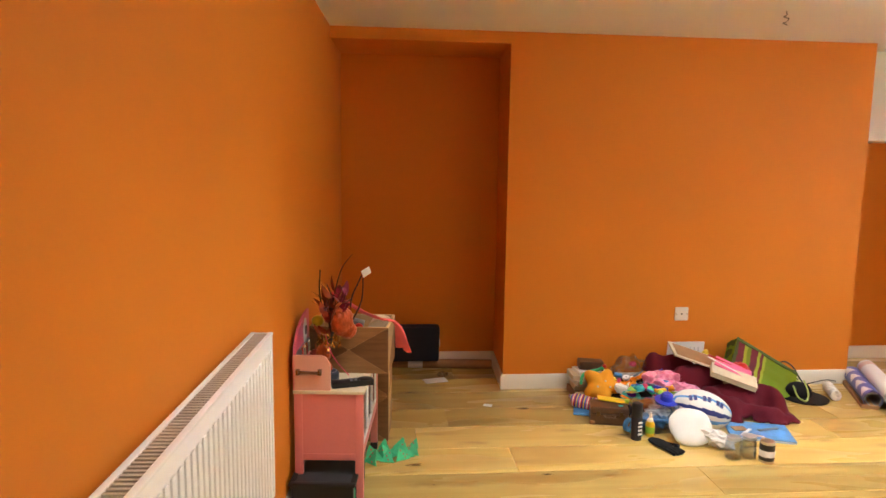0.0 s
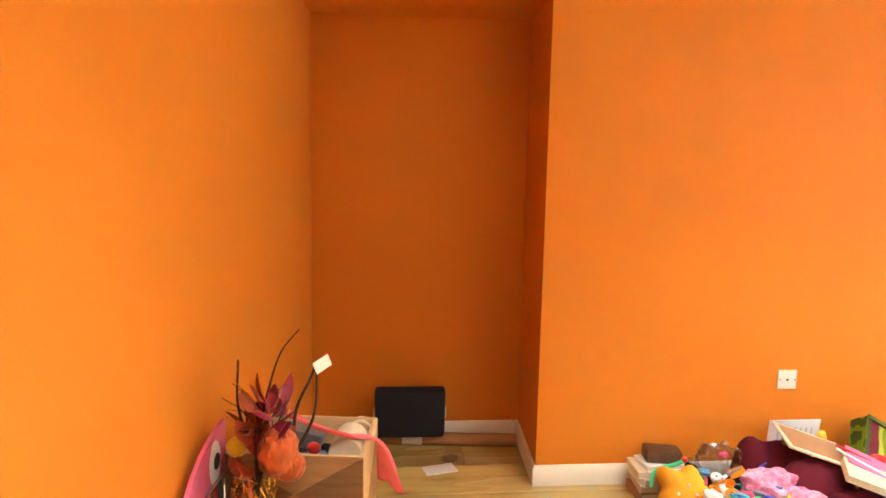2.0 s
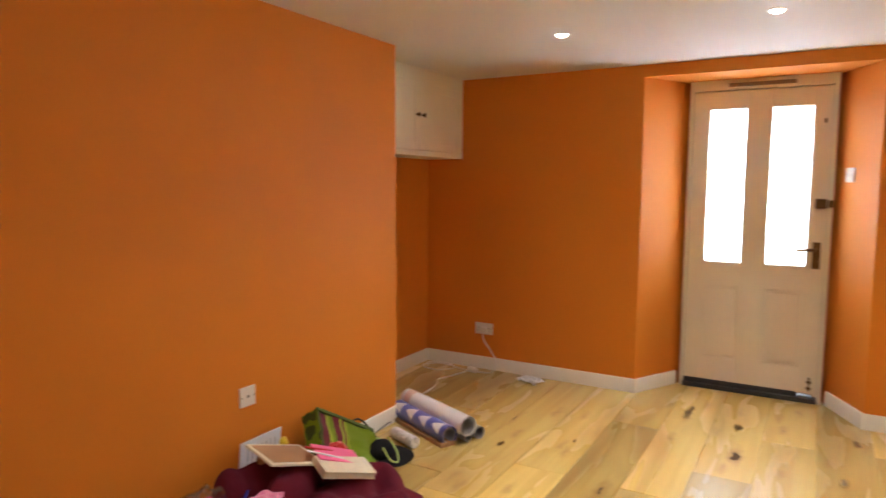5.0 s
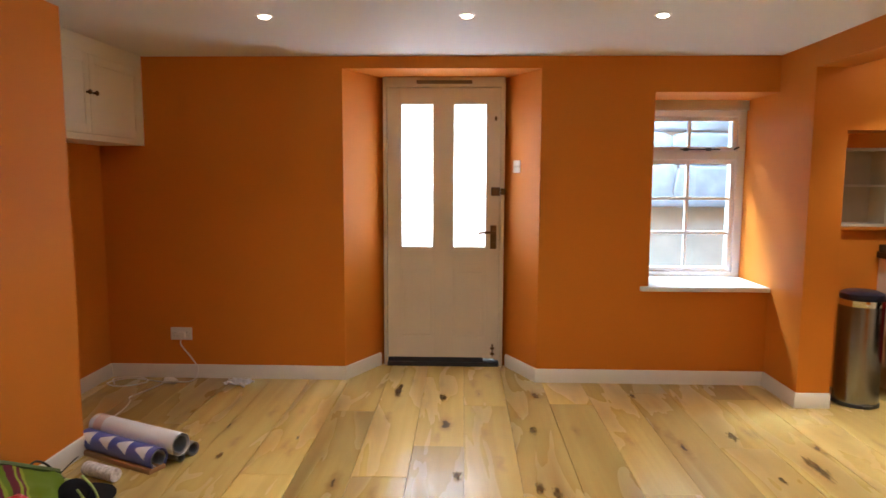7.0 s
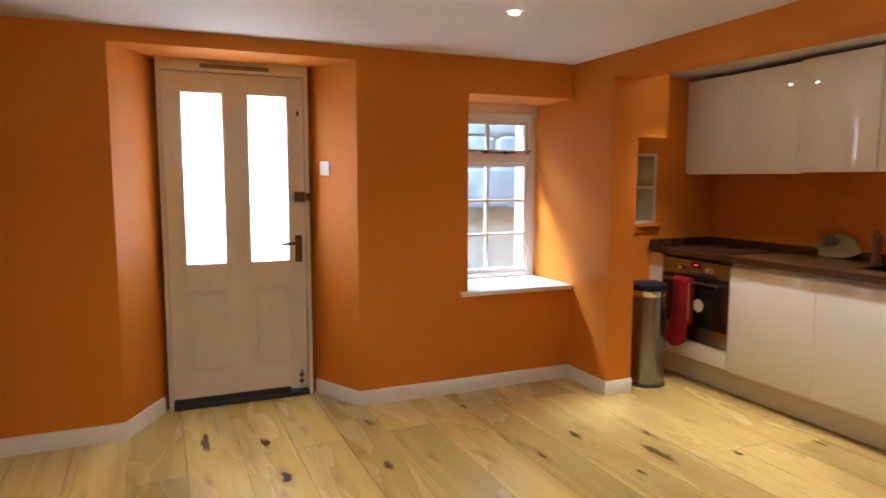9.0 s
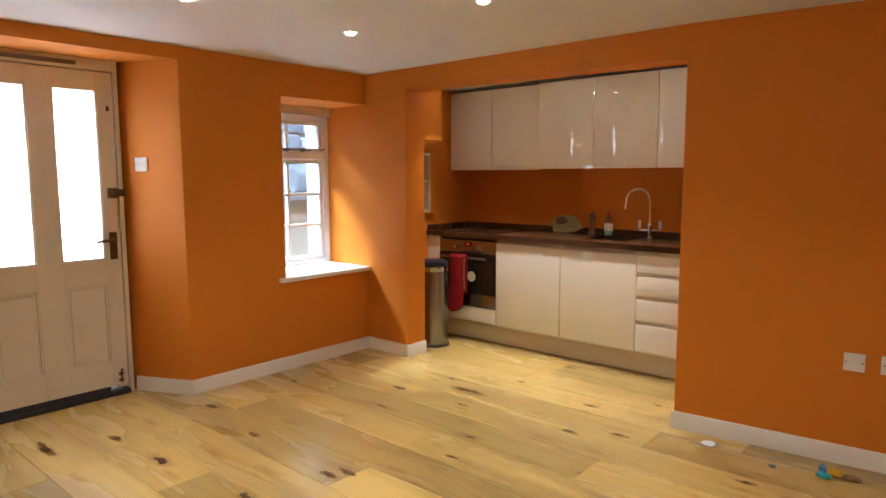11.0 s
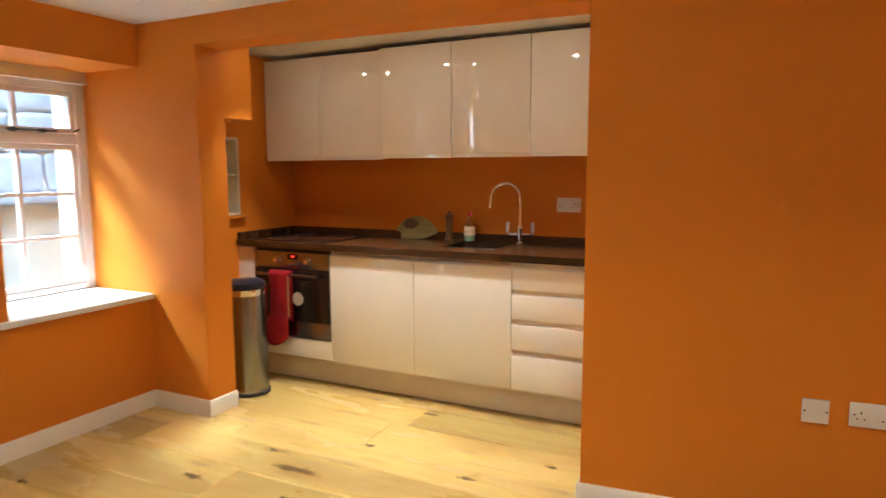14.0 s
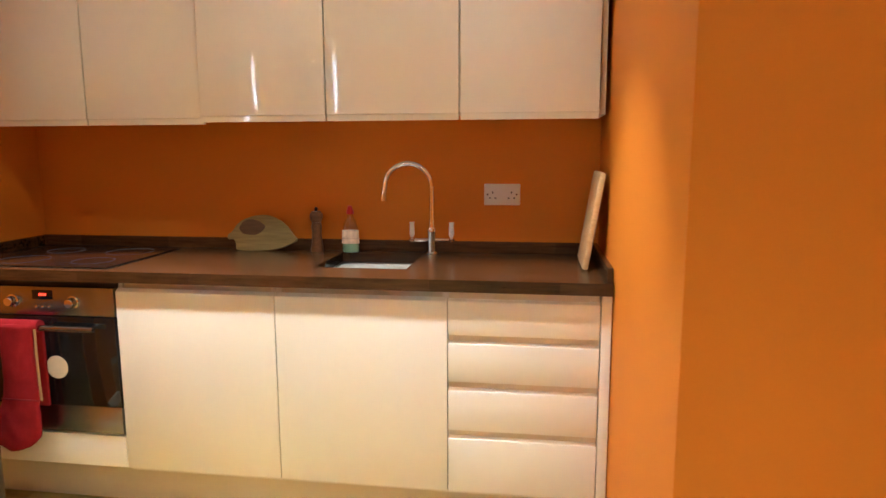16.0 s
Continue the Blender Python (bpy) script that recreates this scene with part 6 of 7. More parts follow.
gv = thing("black_glove", "black knitted glove lying on the floor", "glove", pose(2.155, 3.635, 0.012, 0, 0, -68))
part("palm", blob(0.075, 0.036, 0.012, 0.15, 6, 3, 1.0, 0.75), C["black_cloth"], gv)
for i in range(4):
    part("finger", tube(curve_points([(0.065, -0.026 + 0.017 * i, 0), (0.10, -0.030 + 0.020 * i, 0.001), (0.128 - 0.006 * abs(i - 1.5), -0.032 + 0.021 * i, -0.002)], 8), 0.0085, 8), C["black_cloth"], gv)
part("thumb", tube(curve_points([(0.01, 0.03, 0), (0.04, 0.052, 0), (0.062, 0.058, 0)], 8), 0.0085, 8), C["black_cloth"], gv)

# round white racket cover, rugby ball, strap
rc = thing("racket_cover", "round white canvas racket cover", "racket cover", pose(2.325, 3.675, 0.078, 48, 0, -12))
part("disc", blob(0.105, 0.098, 0.026, 0.06, 4, 4, 1.0, 0.85), C["white_cloth"], rc)
part("piping", tube([(0.103 * math.cos(a), 0.096 * math.sin(a), 0.0) for a in [2 * math.pi * i / 48 for i in range(49)]], 0.004, 6), C["white_cloth"], rc)
wrap = single("white_strap", blob(0.075, 0.040, 0.040, 0.5, 7, 4, 8.0), C["white_cloth"], "bundled white canvas straps", "strap", pose(2.435, 3.605, 0.042, 0, 20, -30))
rb = thing("rugby_ball", "white and navy rugby ball with dark lettering", "ball", pose(2.455, 3.84, 0.105, 8, 12, -14))
part("bladder", blob(0.160, 0.102, 0.102, 0.0, 1, 4), C["ball"], rb)
for s, mm in ((-1, "ball_blue"), (1, "sky")):
    band = bmesh.new()
    bmesh.ops.create_icosphere(band, subdivisions=4, radius=1.0)
    bmesh.ops.delete(band, geom=[v for v in band.verts if not (-0.35 + 0.35 * v.co.x ** 2 > v.co.y * s * -1 * -1 * 1.0 > -0.62 + 0.35 * v.co.x ** 2)], context="VERTS")
    band.transform(Matrix.Diagonal((0.161, 0.103, 0.103, 1)))
    part("stripe", band, C[mm], rb)
for i in range(8):
    a = -0.55 + i * 0.155
    p = Vector((0.162 * math.sin(a) * 0.95, -0.050, 0))
    q = math.sqrt(max(0.0, 1 - (p.x / 0.160) ** 2 - (p.y / 0.102) ** 2))
    p.z = 0.1025 * q
    if i not in (2, 5):
        part("letter_bar", moved(boxed(-0.0085, -0.015, -0.001, 0.0085, 0.015, 0.002), Matrix.Translation(p) @ Euler((0.55, a * 0.6, 0)).to_matrix().to_4x4()), C["ball_blue"], rb)

for lo, hi, mm in ((12, 32, "ball_blue"), (-14, 4, "sky")):
    band = bmesh.new()
    bmesh.ops.create_icosphere(band, subdivisions=5, radius=1.0)
    bmesh.ops.delete(band, geom=[v for v in band.verts if not (lo < math.degrees(math.atan2(v.co.z, -v.co.y)) < hi and abs(v.co.x) < 0.93)], context="VERTS")
    band.transform(Matrix.Diagonal((0.1615, 0.1035, 0.1035, 1)))
    part("stripe", band, C[mm], rb)

# jars and tin
for x, y in ((2.447, 3.485), (2.527, 3.490)):
    j = thing("glass_jar", "empty clear glass jar with a metal lid", "jar", pose(x, y, 0), "jars on the floor")
    part("glass", lathe([(0, 0.001), (0.034, 0.001), (0.037, 0.006), (0.037, 0.078), (0.030, 0.092), (0.030, 0.100), (0.028, 0.100), (0.028, 0.092), (0.034, 0.076), (0.034, 0.008), (0, 0.006)], 28), C["clear"], j)
    part("lid", lathe([(0.032, 0.094), (0.0325, 0.108), (0.029, 0.110), (0, 0.110)], 28), C["silver"], j)
tn = thing("paint_tin", "small tin with a black and white label", "tin", pose(2.590, 3.440, 0))
part("can", lathe([(0, 0), (0.034, 0), (0.034, 0.100), (0.031, 0.103), (0, 0.101)], 28), C["tin"], tn)
part("label", lathe([(0.0345, 0.012), (0.0345, 0.090)], 28), BLACK, tn)
part("panel", lathe([(0.0349, 0.030), (0.0349, 0.060)], 28), C["paper"], tn)

bk = book("picture_book", "large blue picture book lying open-faced", pose(2.745, 3.765, 0, 0, 0, -18), 0.31, 0.23, 0.012, C["sky"], "paper")
for nm, lab, mm, x, y, rz, w, d in (("scissors", "grey scissors on the blue book", "grey", 2.80, 3.77, 10, 0.12, 0.020), ("paper_strip", "pale paper strips on the blue book", "paper", 2.66, 3.74, 40, 0.12, 0.016), ("paper_strip", "pale paper strips on the blue book", "paper", 2.68, 3.70, -30, 0.10, 0.014), ("red_card", "brown card lid on the blue book", "card", 2.65, 3.79, 0, 0.07, 0.05)):
    single(nm, boxed(-w / 2, -d / 2, 0, w / 2, d / 2, 0.006, 0.002), C[mm], lab, nm.split("_")[-1], pose(x, y, 0.0125, 0, 0, rz))

# burgundy throw: thick rolls of cloth that lie over one another
FOLDS = [((2.43, 4.38), (2.58, 4.31), 0.085, 0.265), ((2.52, 4.21), (2.72, 4.26), 0.090, 0.225), ((2.66, 4.09), (2.92, 4.08), 0.095, 0.152), ((2.86, 4.20), (2.97, 4.01), 0.080, 0.140),
         ((2.50, 4.06), (2.72, 3.99), 0.080, 0.120), ((2.74, 3.965), (2.93, 3.935), 0.065, 0.075), ((2.92, 3.96), (2.99, 3.91), 0.045, 0.040), ((2.44, 4.25), (2.48, 4.10), 0.070, 0.110)]
th = bmesh.new()
NX, NY = 92, 76
X0, X1, Y0, Y1 = 2.33, 3.17, 3.80, 4.49
grid = []
for j in range(NY):
    row_ = []
    for i in range(NX):
        x, y = X0 + (X1 - X0) * i / (NX - 1), Y0 + (Y1 - Y0) * j / (NY - 1)
        wob = noise.noise(Vector((x * 7, y * 7, 2.0))) * 0.030
        hgt = 0.0
        for (ax, ay), (bx, by), r, top_ in FOLDS:
            d = Vector((bx - ax, by - ay))
            u = max(0.0, min(1.0, ((x - ax) * d.x + (y - ay) * d.y) / d.length_squared))
            away = math.hypot(x - ax - u * d.x, y - ay - u * d.y) + wob
            if away < r:
                hgt = max(hgt, top_ * math.sqrt(1 - (max(0, away) / r) ** 2))
            elif away < r * 1.7:
                hgt = max(hgt, 0.022 * (1.7 - away / r))
        if hgt > 0:
            hgt += 0.018 * noise.noise(Vector((x * 14, y * 14, 5.0))) + 0.008 * math.sin(34 * x + 22 * y + 60 * wob)
        row_.append(th.verts.new((x + 0.4 * wob, y + 0.4 * wob, max(0.003, hgt))) if hgt > 0.004 else None)
    grid.append(row_)
for j in range(NY - 1):
    for i in range(NX - 1):
        four = (grid[j][i], grid[j][i + 1], grid[j + 1][i + 1], grid[j + 1][i])
        if None not in four:
            th.faces.new(four)
bmesh.ops.delete(th, geom=[v for v in th.verts if not v.link_faces], context="VERTS")
for _ in range(2):
    bmesh.ops.smooth_vert(th, verts=th.verts, factor=0.5, use_axis_x=True, use_axis_y=True, use_axis_z=True)
throw = single("throw", th, C["burgundy"], "crumpled burgundy fleece throw on the floor", "throw", smooth=80)
throw.modifiers.new("thick", "SOLIDIFY").thickness = 0.006

# paper calendar against the wall, boards and folders on the throw
ca = thing("wall_planner", "white paper planner leaning on the wall", "paper sheet", pose(2.650, 4.470, 0.0, -6, 0, 180))
part("sheet", boxed(-0.118, -0.002, 0, 0.118, 0.002, 0.310), C["paper"], ca)
for i in range(7):
    part("line", boxed(-0.085 + i * 0.026, 0.0021, 0.205, -0.078 + i * 0.026, 0.0028, 0.275), mat("pale_grey_ink", (0.52, 0.53, 0.55), 0.8), ca, smooth=None)
cbd = thing("clipboard", "brown framed board on the throw", "board", pose(2.620, 4.270, 0.262, 10, 18, -8))
part("frame", boxed(-0.145, -0.095, 0, 0.145, 0.095, 0.010, 0.003), C["pages"], cbd)
part("panel", boxed(-0.125, -0.078, 0.0095, 0.125, 0.078, 0.0125, 0.001), C["card"], cbd)
book("sketch_book", "thick cream sketch book on the throw", pose(2.765, 4.085, 0.186, 14, 16, -22), 0.25, 0.12, 0.030, C["pages"])
single("pink_folder", boxed(-0.105, -0.065, 0, 0.105, 0.065, 0.006, 0.001), mat("pink_card", (0.80, 0.13, 0.30), 0.5), "bright pink card folder on the books", "folder", pose(2.80, 4.150, 0.226, 8, 20, -28))
single("red_pen", tube([(-0.07, 0, 0), (0.07, 0, 0)], 0.005, 10), C["red"], "red pen on the pink folder", "pen", pose(2.745, 4.20, 0.262, 0, 22, -20))
single("paper_knife", boxed(-0.085, -0.008, 0, 0.085, 0.008, 0.003), C["paper"], "narrow white paper strip on the folder", "paper strip", pose(2.735, 4.155, 0.250, 0, 22, -34))
single("yellow_toy", blob(0.020, 0.020, 0.026, 0.2, 4, 3), C["yellow"], "small yellow toy behind the throw", "toy", pose(2.775, 4.43, 0.235))
single("wooden_knob", blob(0.020, 0.018, 0.026, 0.2, 4, 3), C["mid_ply"], "small wooden figure on the throw", "toy", pose(2.545, 4.33, 0.258))
single("red_glitter_bag", blob(0.05, 0.03, 0.03, 0.4, 8, 3), C["red"], "crumpled red wrapping by the bag", "wrapping", pose(2.895, 4.22, 0.205, 0, 20, 0))

# striped gift bag leaning over
BURG, GRN, LMN = (0.13, 0.014, 0.030), (0.15, 0.22, 0.012), (0.30, 0.37, 0.03)
BAG = stripes("bag_stripes", [(0.05, 0.07, 0.015), BURG, BURG, LMN, GRN, BURG, BURG, LMN, BURG, LMN, GRN, GRN, GRN, GRN, GRN, GRN, GRN, GRN, GRN, GRN], 2.25, 0, 0.55)
bx_ = Vector((0.389, -0.050, -0.227)).normalized()
bz_ = Vector((0.175, 0.115, 0.108))
bz_ = (bz_ - bz_.dot(bx_) * bx_).normalized()
by_ = bz_.cross(bx_)
tipped = Matrix.Translation((2.956, 4.395, 0.341)) @ Matrix((bx_, by_, bz_)).transposed().to_4x4()
bag = thing("gift_bag", "green and burgundy striped shopping bag tipped over", "bag", tipped)
bgm = bmesh.new()
box(bgm, 0.0, 0.0, -0.205, 0.440, 0.090, 0.0)
bmesh.ops.subdivide_edges(bgm, edges=bgm.edges, cuts=9, use_grid_fill=True)
for v in bgm.verts:
    w = 0.010 * noise.noise(v.co * 11) + 0.008 * noise.noise(v.co * 26)
    v.co += Vector((0.3 * w, w * 1.5, w))
part("body", bgm, BAG, bag, smooth=50)
part("handle", tube(curve_points([(0.440, 0.01, -0.04), (0.475, -0.01, -0.05), (0.495, -0.01, -0.085), (0.475, 0.0, -0.12), (0.440, 0.01, -0.125)], 24), 0.007, 8), mat("pale_green_strap", (0.45, 0.55, 0.22), 0.7), bag, "pale green strap")
part("seam", boxed(0.0, -0.006, -0.010, 0.440, 0.006, 0.007, 0.001), mat("dark_green_trim", (0.07, 0.12, 0.02), 0.5), bag)
single("bag_prop", boxed(-0.06, -0.05, 0, 0.06, 0.05, 0.145, 0.006), C["card"], "small brown carton behind the tipped bag", "carton", pose(2.965, 4.425, 0, 0, 0, 10))

# hat, straps, rolls
ht = thing("black_hat", "black felt hat lying by the skirting", "hat", pose(3.325, 4.255, 0, 0, 0, 0))
part("brim", lathe([(0, 0), (0.135, 0.003), (0.138, 0.008), (0.075, 0.014), (0, 0.014)], 40), C["black_cloth"], ht)
part("crown", moved(blob(0.085, 0.075, 0.055, 0.12, 4, 3), Matrix.Translation((-0.02, 0.03, 0.035))), C["black_cloth"], ht)
single("black_strap", tube(curve_points([(3.22, 4.42, 0.09), (3.235, 4.43, 0.14), (3.29, 4.43, 0.175), (3.345, 4.42, 0.15), (3.37, 4.38, 0.09), (3.40, 4.33, 0.02)], 36), 0.005, 8), BLACK, "black curved bag strap by the hat", "strap")
single("black_bag", blob(0.10, 0.06, 0.06, 0.3, 5, 3, 3.0), C["black_cloth"], "small black cloth bag beside the striped bag", "bag", pose(3.275, 4.37, 0.058))
single("green_ribbon", tube(curve_points([(3.215, 4.20, 0.10), (3.23, 4.17, 0.04), (3.27, 4.15, 0.02), (3.30, 4.18, 0.06), (3.30, 4.23, 0.12)], 24), 0.005, 6), mat("lime_ribbon", (0.42, 0.55, 0.16), 0.7), "pale green ribbon loop by the hat", "ribbon")


def rolled(name, label, a, b, r, material, inner, group=""):
    """A rolled sheet lying from a to b, hollow at both ends."""
    a, b = Vector(a), Vector(b)
    l = (b - a).length
    t = thing(name, label, "paper roll", Matrix.Translation(a) @ (b - a).to_track_quat("Z", "Y").to_matrix().to_4x4(), group)
    prof = [(r, 0), (r, l), (r - 0.002, l), (r - 0.002, 0), (r, 0)]
    part("sheet", lathe(prof, 30), material, t)
    part("inner_turn", lathe([(r * 0.78, 0.004), (r * 0.78, l - 0.004), (r * 0.78 - 0.002, l - 0.004), (r * 0.78 - 0.002, 0.004), (r * 0.78, 0.004)], 26), inner, t)
    return t, l


PRINT = 0.85
t, l = rolled("wrapping_roll", "violet wrapping paper roll with silver trees", (3.610, 4.048, 0.057), (3.833, 4.523, 0.057), 0.050, C["violet"], C["silver"])
for i in range(4):
    tr = bmesh.new()
    for k in range(9):
        zz, half = 0.04 + i * 0.13 + k * 0.0095, 0.75 * (1 - k / 9) + 0.03
        vs = [tr.verts.new((0.0508 * math.cos(PRINT + s * half), 0.0508 * math.sin(PRINT + s * half), zz)) for s in (-1, -0.5, 0, 0.5, 1)]
        if k:
            for q in range(4):
                tr.faces.new((prev_[q], prev_[q + 1], vs[q + 1], vs[q]))
        prev_ = vs
    part("tree_print", tr, C["paper"], t, "white tree print")
t, l = rolled("wrapping_roll", "white rolled poster paper with pink blush", (3.682, 3.975, 0.098), (3.925, 4.515, 0.098), 0.054, C["paper"], C["silver"])
part("paper_strip", moved(lathe([(0.0546, 0.50), (0.0546, 0.56)], 30), Matrix.Identity(4)), mat("blush_strip", (0.72, 0.55, 0.50), 0.7), t)
rolled("wrapping_roll", "silver foil roll under the posters", (3.778, 3.955, 0.036), (4.00, 4.44, 0.036), 0.035, C["silver"], C["grey"])
rolled("wrapping_roll", "pale foil roll under the posters", (3.705, 3.985, 0.024), (3.935, 4.47, 0.024), 0.023, C["silver"], C["grey"])
single("card_sheet", boxed(-0.045, -0.24, 0, 0.045, 0.24, 0.022, 0.002), C["card"], "brown card box under the paper rolls", "cardboard", pose(3.700, 4.270, 0, 0, 0, -25))
DOTTED = mat("dotted_paper", (0.74, 0.73, 0.72), 0.7, vary=0.5, scale=55, fine=90)
single("small_roll", moved(lathe([(0.0, -0.095), (0.030, -0.095), (0.032, -0.085), (0.032, 0.085), (0.030, 0.095), (0.0, 0.095)], 24), Matrix.Rotation(radians(90), 4, "X")), DOTTED, "small white roll of dotted cloth", "cloth roll", pose(3.520, 4.275, 0.033, 0, 0, -22))

# cable, plug and tissues by the socket
cb = thing("extension_cable", "tangled white cable with a plug on the floor", "cable", pose(0, 0, 0))
part("lead", tube(curve_points([(5.022, 4.545, 0.292), (4.990, 4.54, 0.24), (4.975, 4.47, 0.16), (4.965, 4.42, 0.08), (4.93, 4.44, 0.012), (4.90, 4.55, 0.006)], 40), 0.0042, 6), C["cable"], cb)
part("loop", tube(curve_points([(4.885, 4.60, 0.006), (4.93, 4.72, 0.006), (4.97, 4.90, 0.006), (4.86, 4.99, 0.006), (4.80, 4.86, 0.006), (4.90, 4.74, 0.006), (4.99, 4.84, 0.009), (4.95, 4.99, 0.009), (4.84, 4.93, 0.01)], 64), 0.0042, 6), C["cable"], cb)
part("loop", tube(curve_points([(4.87, 4.62, 0.006), (4.72, 4.66, 0.006), (4.60, 4.70, 0.006), (4.52, 4.66, 0.006), (4.40, 4.63, 0.006), (4.20, 4.62, 0.006), (3.99, 4.60, 0.006)], 40), 0.0042, 6), C["cable"], cb)
part("plug", moved(blob(0.055, 0.024, 0.020, 0.4, 6, 3, 2.0), Matrix.Translation((4.885, 4.57, 0.022)) @ Matrix.Rotation(radians(70), 4, "Z")), C["cable"], cb)
pg = part("wall_plug", boxed(5.004, 4.545 - 0.024, 0.275, 5.026, 4.545 + 0.024, 0.322, 0.006), PLASTIC, cb, "white plug in the socket")
tis = bmesh.new()
n_ = 14
gr = [[tis.verts.new((0.085 * (i / n_ - 0.5) * 2, 0.055 * (j / n_ - 0.5) * 2, max(0.002, 0.020 + 0.030 * noise.noise(Vector((i * 0.55, j * 0.6, 2.0)))))) for i in range(n_ + 1)] for j in range(n_ + 1)]
for j in range(n_):
    for i in range(n_):
        tis.faces.new((gr[j][i], gr[j][i + 1], gr[j + 1][i + 1], gr[j + 1][i]))
single("tissue", tis, C["paper"], "crumpled white tissue on the floor", "tissue", pose(4.880, 4.115, 0.001, 0, 0, 75)).modifiers.new("thick", "SOLIDIFY").thickness = 0.001
single("black_lead", tube(curve_points([(3.47, 4.47, 0.006), (3.55, 4.46, 0.03), (3.62, 4.46, 0.04), (3.70, 4.49, 0.02)], 24), 0.003, 6), BLACK, "thin black lead by the skirting", "cable")

# litter by the partition
single("white_disc", lathe([(0, 0), (0.036, 0), (0.037, 0.003), (0.034, 0.005), (0, 0.005)], 28), C["paper"], "white plastic disc on the floor", "disc", pose(2.285, 0.775, 0))
single("dark_scrap", blob(0.016, 0.013, 0.010, 0.5, 6, 2), C["grey"], "small dark scrap on the floor", "scrap", pose(1.962, 0.86, 0.009))
rg = thing("toy_ring", "yellow plastic toy cup with a teal and blue toy", "toy", pose(1.722, 0.80, 0))
part("cup", moved(lathe([(0.018, 0), (0.032, 0.018), (0.034, 0.022), (0.028, 0.022), (0.014, 0.004), (0.0, 0.003)], 24), Matrix.Translation((-0.01, 0, 0.014)) @ Matrix.Rotation(radians(38), 4, "X")), C["yellow"], rg)
part("teal_piece", moved(blob(0.030, 0.020, 0.014, 0.3, 6, 3), Matrix.Translation((0.035, 0.022, 0.013))), C["teal"], rg)
part("blue_piece", moved(blob(0.016, 0.014, 0.026, 0.3, 6, 3), Matrix.Translation((0.045, -0.012, 0.026))), C["sky"], rg)
single("brown_scrap", blob(0.040, 0.018, 0.012, 0.5, 6, 3), C["card"], "brown card scrap by the toy", "scrap", pose(1.655, 0.765, 0.011))

# ---- things on the worktop ----
MILL = wood("dark_turned_wood", (0.085, 0.036, 0.015), (0.17, 0.075, 0.032), 0.35)
pm = thing("pepper_mill", "turned dark wooden pepper mill", "pepper mill", pose(3.712, -0.595, WT + 0.0005))
part("body", lathe([(0, 0), (0.026, 0), (0.027, 0.012), (0.023, 0.03), (0.019, 0.075), (0.022, 0.105), (0.018, 0.122), (0, 0.122)], 28), MILL, pm)
part("head", lathe([(0.018, 0.1225), (0.026, 0.140), (0.026, 0.155), (0.018, 0.168), (0, 0.170)], 28), MILL, pm)
part("nut", lathe([(0.006, 0.170), (0.008, 0.177), (0.005, 0.185), (0, 0.186)], 14), BLACK, pm)
wb = thing("soap_bottle", "clear washing-up liquid bottle, green liquid, red cap", "bottle", pose(3.566, -0.590, WT + 0.0005))
part("bottle", moved(lathe([(0, 0), (0.034, 0), (0.037, 0.006), (0.036, 0.060), (0.031, 0.100), (0.024, 0.128), (0.013, 0.148), (0.012, 0.158), (0, 0.158)], 28), Matrix.Diagonal((1, 0.7, 1, 1))), C["clear"], wb)
part("liquid", moved(lathe([(0, 0.003), (0.032, 0.003), (0.034, 0.008), (0.033, 0.040), (0, 0.040)], 28), Matrix.Diagonal((1, 0.7, 1, 1))), mat("green_liquid", (0.32, 0.52, 0.30), 0.15), wb)
part("label", moved(lathe([(0.0372, 0.038), (0.0340, 0.092)], 28), Matrix.Diagonal((1, 0.7, 1, 1))), mat("cream_label", (0.72, 0.58, 0.42), 0.5, vary=0.35, scale=40), wb, "cream and red printed label")
part("cap", lathe([(0.015, 0.1585), (0.015, 0.172), (0.010, 0.180), (0.008, 0.192), (0, 0.193)], 20), C["red"], wb)

# fish-shaped wooden board leaning on the wall
half = [(0.148, -0.012), (0.128, 0.004), (0.112, 0.030), (0.085, 0.052), (0.035, 0.070), (-0.020, 0.074), (-0.070, 0.058), (-0.110, 0.030), (-0.138, -0.004), (-0.158, -0.030),
        (-0.120, -0.052), (-0.080, -0.068), (-0.020, -0.076), (0.095, -0.078), (0.108, -0.052), (0.122, -0.030), (0.146, -0.030)]
lf = bmesh.new()
prism(lf, [(p.x, p.y) for p in curve_points([(x, y, 0) for x, y in half + half[:1]], 68)[:-1]], 0, 0.016)
ld = thing("fish_board", "weathered fish-shaped wooden board leaning on the wall", "wooden board", pose(3.958, -0.600, WT + 0.077, 106, 0, 0))
part("board", lf, wood("weathered_oak", (0.19, 0.145, 0.045), (0.30, 0.235, 0.085), 0.7), ld)
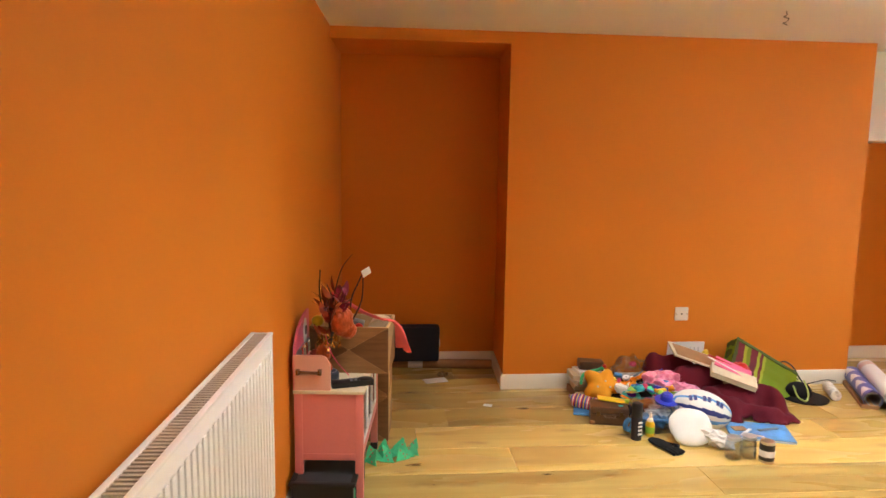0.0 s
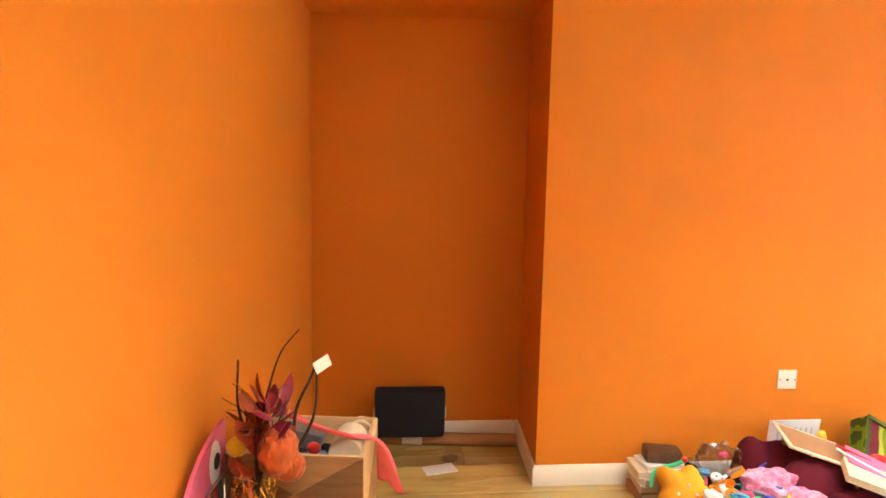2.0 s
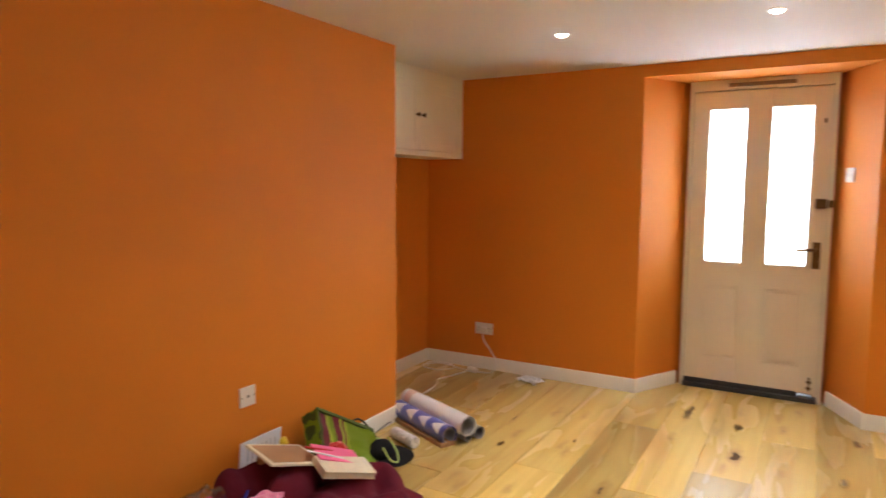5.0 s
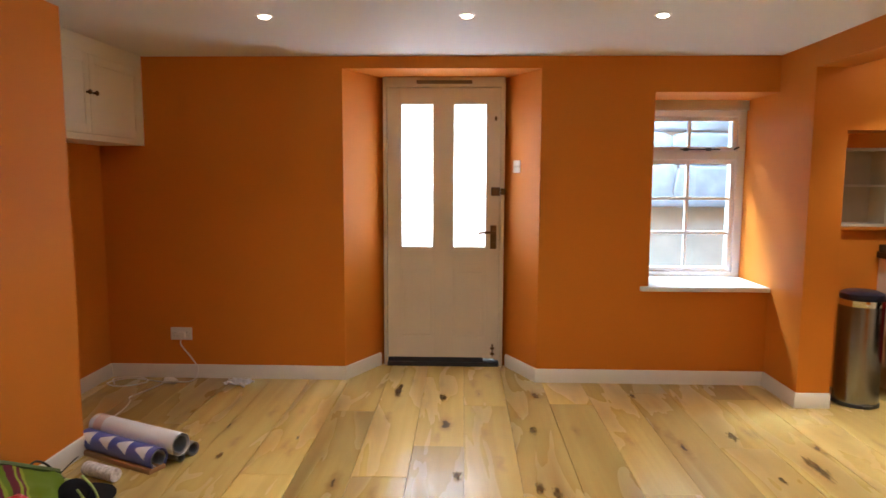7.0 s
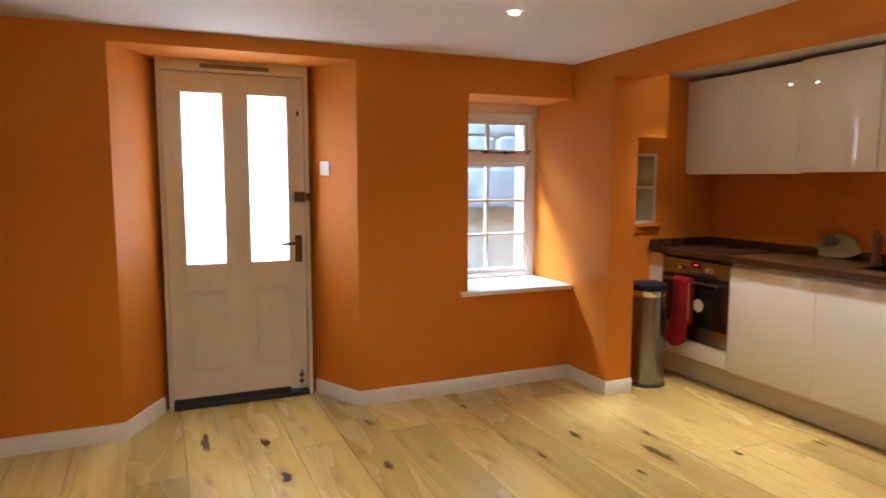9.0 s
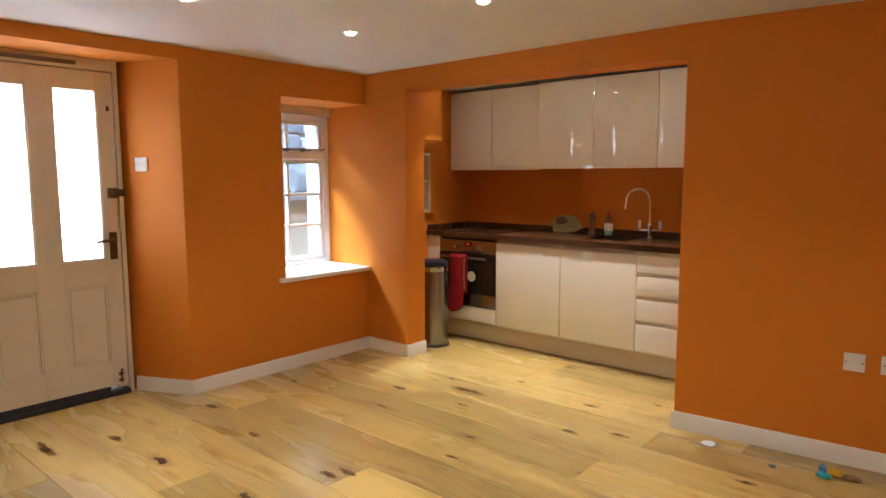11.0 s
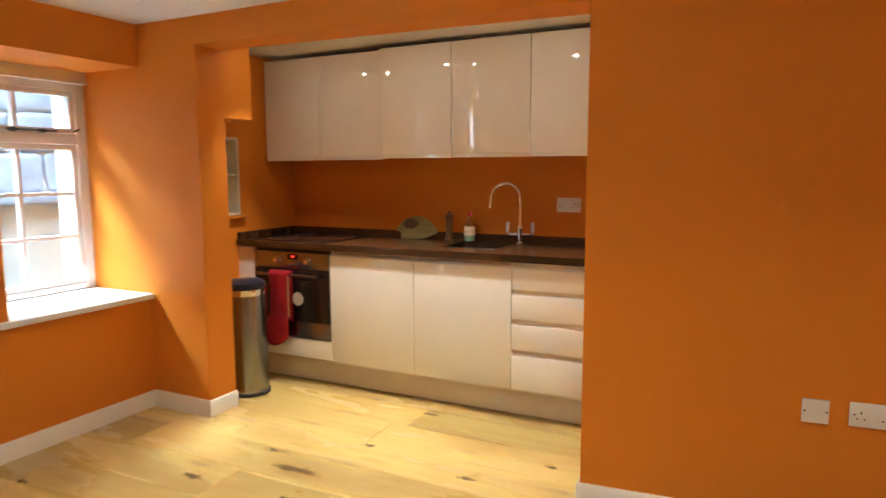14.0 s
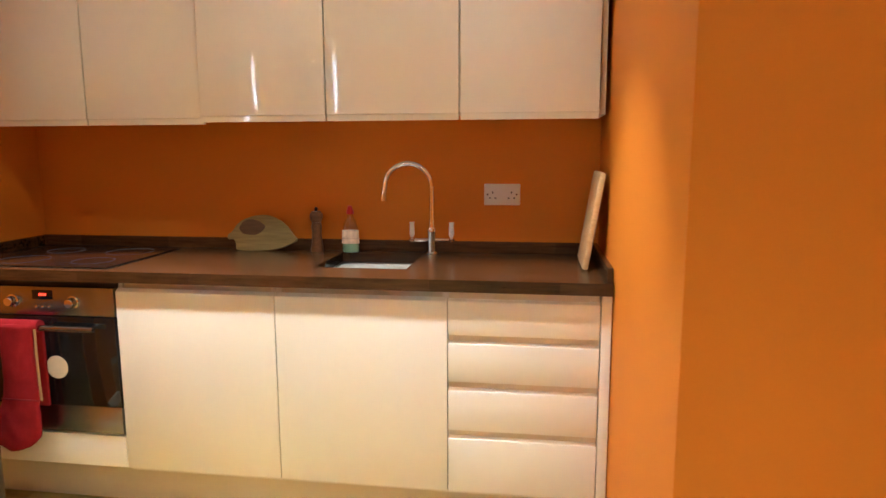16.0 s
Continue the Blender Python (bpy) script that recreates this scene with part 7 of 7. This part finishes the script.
part("hollow", moved(blob(0.058, 0.032, 0.003, 0.2, 4, 3), Matrix.Translation((0.045, 0.020, 0.0))), wood("dark_hollow", (0.075, 0.042, 0.020), (0.13, 0.075, 0.035), 0.7), ld, "darker oval hollow")
chm = boxed(-0.011, -0.135, 0, 0.011, 0.135, 0.340, 0.010)
single("chopping_board", chm, C["ply"], "pale wooden chopping board leaning on the wall", "chopping board", pose(2.640, -0.405, WT + 0.003, 0, -9, 0))

# red double oven glove over the oven's handle
og = thing("oven_glove", "red quilted oven glove hung over the oven handle", "oven glove", pose(4.640, KF + 0.045, 0.705))
gm = bmesh.new()
rows_ = []
for k in range(30):
    s = k / 29
    zz = 0.016 - s * 0.475
    half = 0.074 - 0.010 * math.sin(min(1, s / 0.62) * math.pi) if s < 0.62 else 0.074 + 0.022 * math.sin((s - 0.62) / 0.38 * math.pi * 0.75)
    half *= math.sqrt(max(0.02, 1 - max(0, (s - 0.86) / 0.145) ** 2))
    cx = -0.006 * s + (0.110 * max(0, s - 0.55))
    rows_.append([gm.verts.new((cx + half * (q / 6 - 1), 0.014 + 0.012 * math.cos((q / 6 - 1) * 1.5) + 0.006 * noise.noise(Vector((q * 0.5, k * 0.35, 3))) + 0.006 * s, zz)) for q in range(13)])
for a, b in zip(rows_, rows_[1:]):
    for q in range(12):
        gm.faces.new((a[q], a[q + 1], b[q + 1], b[q]))
gp = part("front_pad", gm, C["glove_red"], og, smooth=80)
gp.modifiers.new("thick", "SOLIDIFY").thickness = 0.014
bk = boxed(-0.082, -0.030, -0.30, 0.072, -0.018, 0.010, 0.005)
part("back_pad", bk, C["glove_red"], og)
fold = tube([(-0.088, -0.003, 0.010), (0.070, -0.003, 0.010)], 0.0225, 14)
part("fold", moved(fold, Matrix.Translation((0, 0, -0.004))), C["glove_red"], og)
part("binding", tube(curve_points([(-0.083, 0.018, 0.0), (-0.085, 0.022, -0.12), (-0.090, 0.024, -0.26)], 14), 0.004, 6), mat("tan_binding", (0.40, 0.22, 0.10), 0.8), og, "tan seam binding")
part("stitch_band", boxed(-0.085, 0.030, -0.262, 0.066, 0.0325, -0.257, 0.001), mat("dark_red_stitch", (0.22, 0.01, 0.015), 0.9), og)
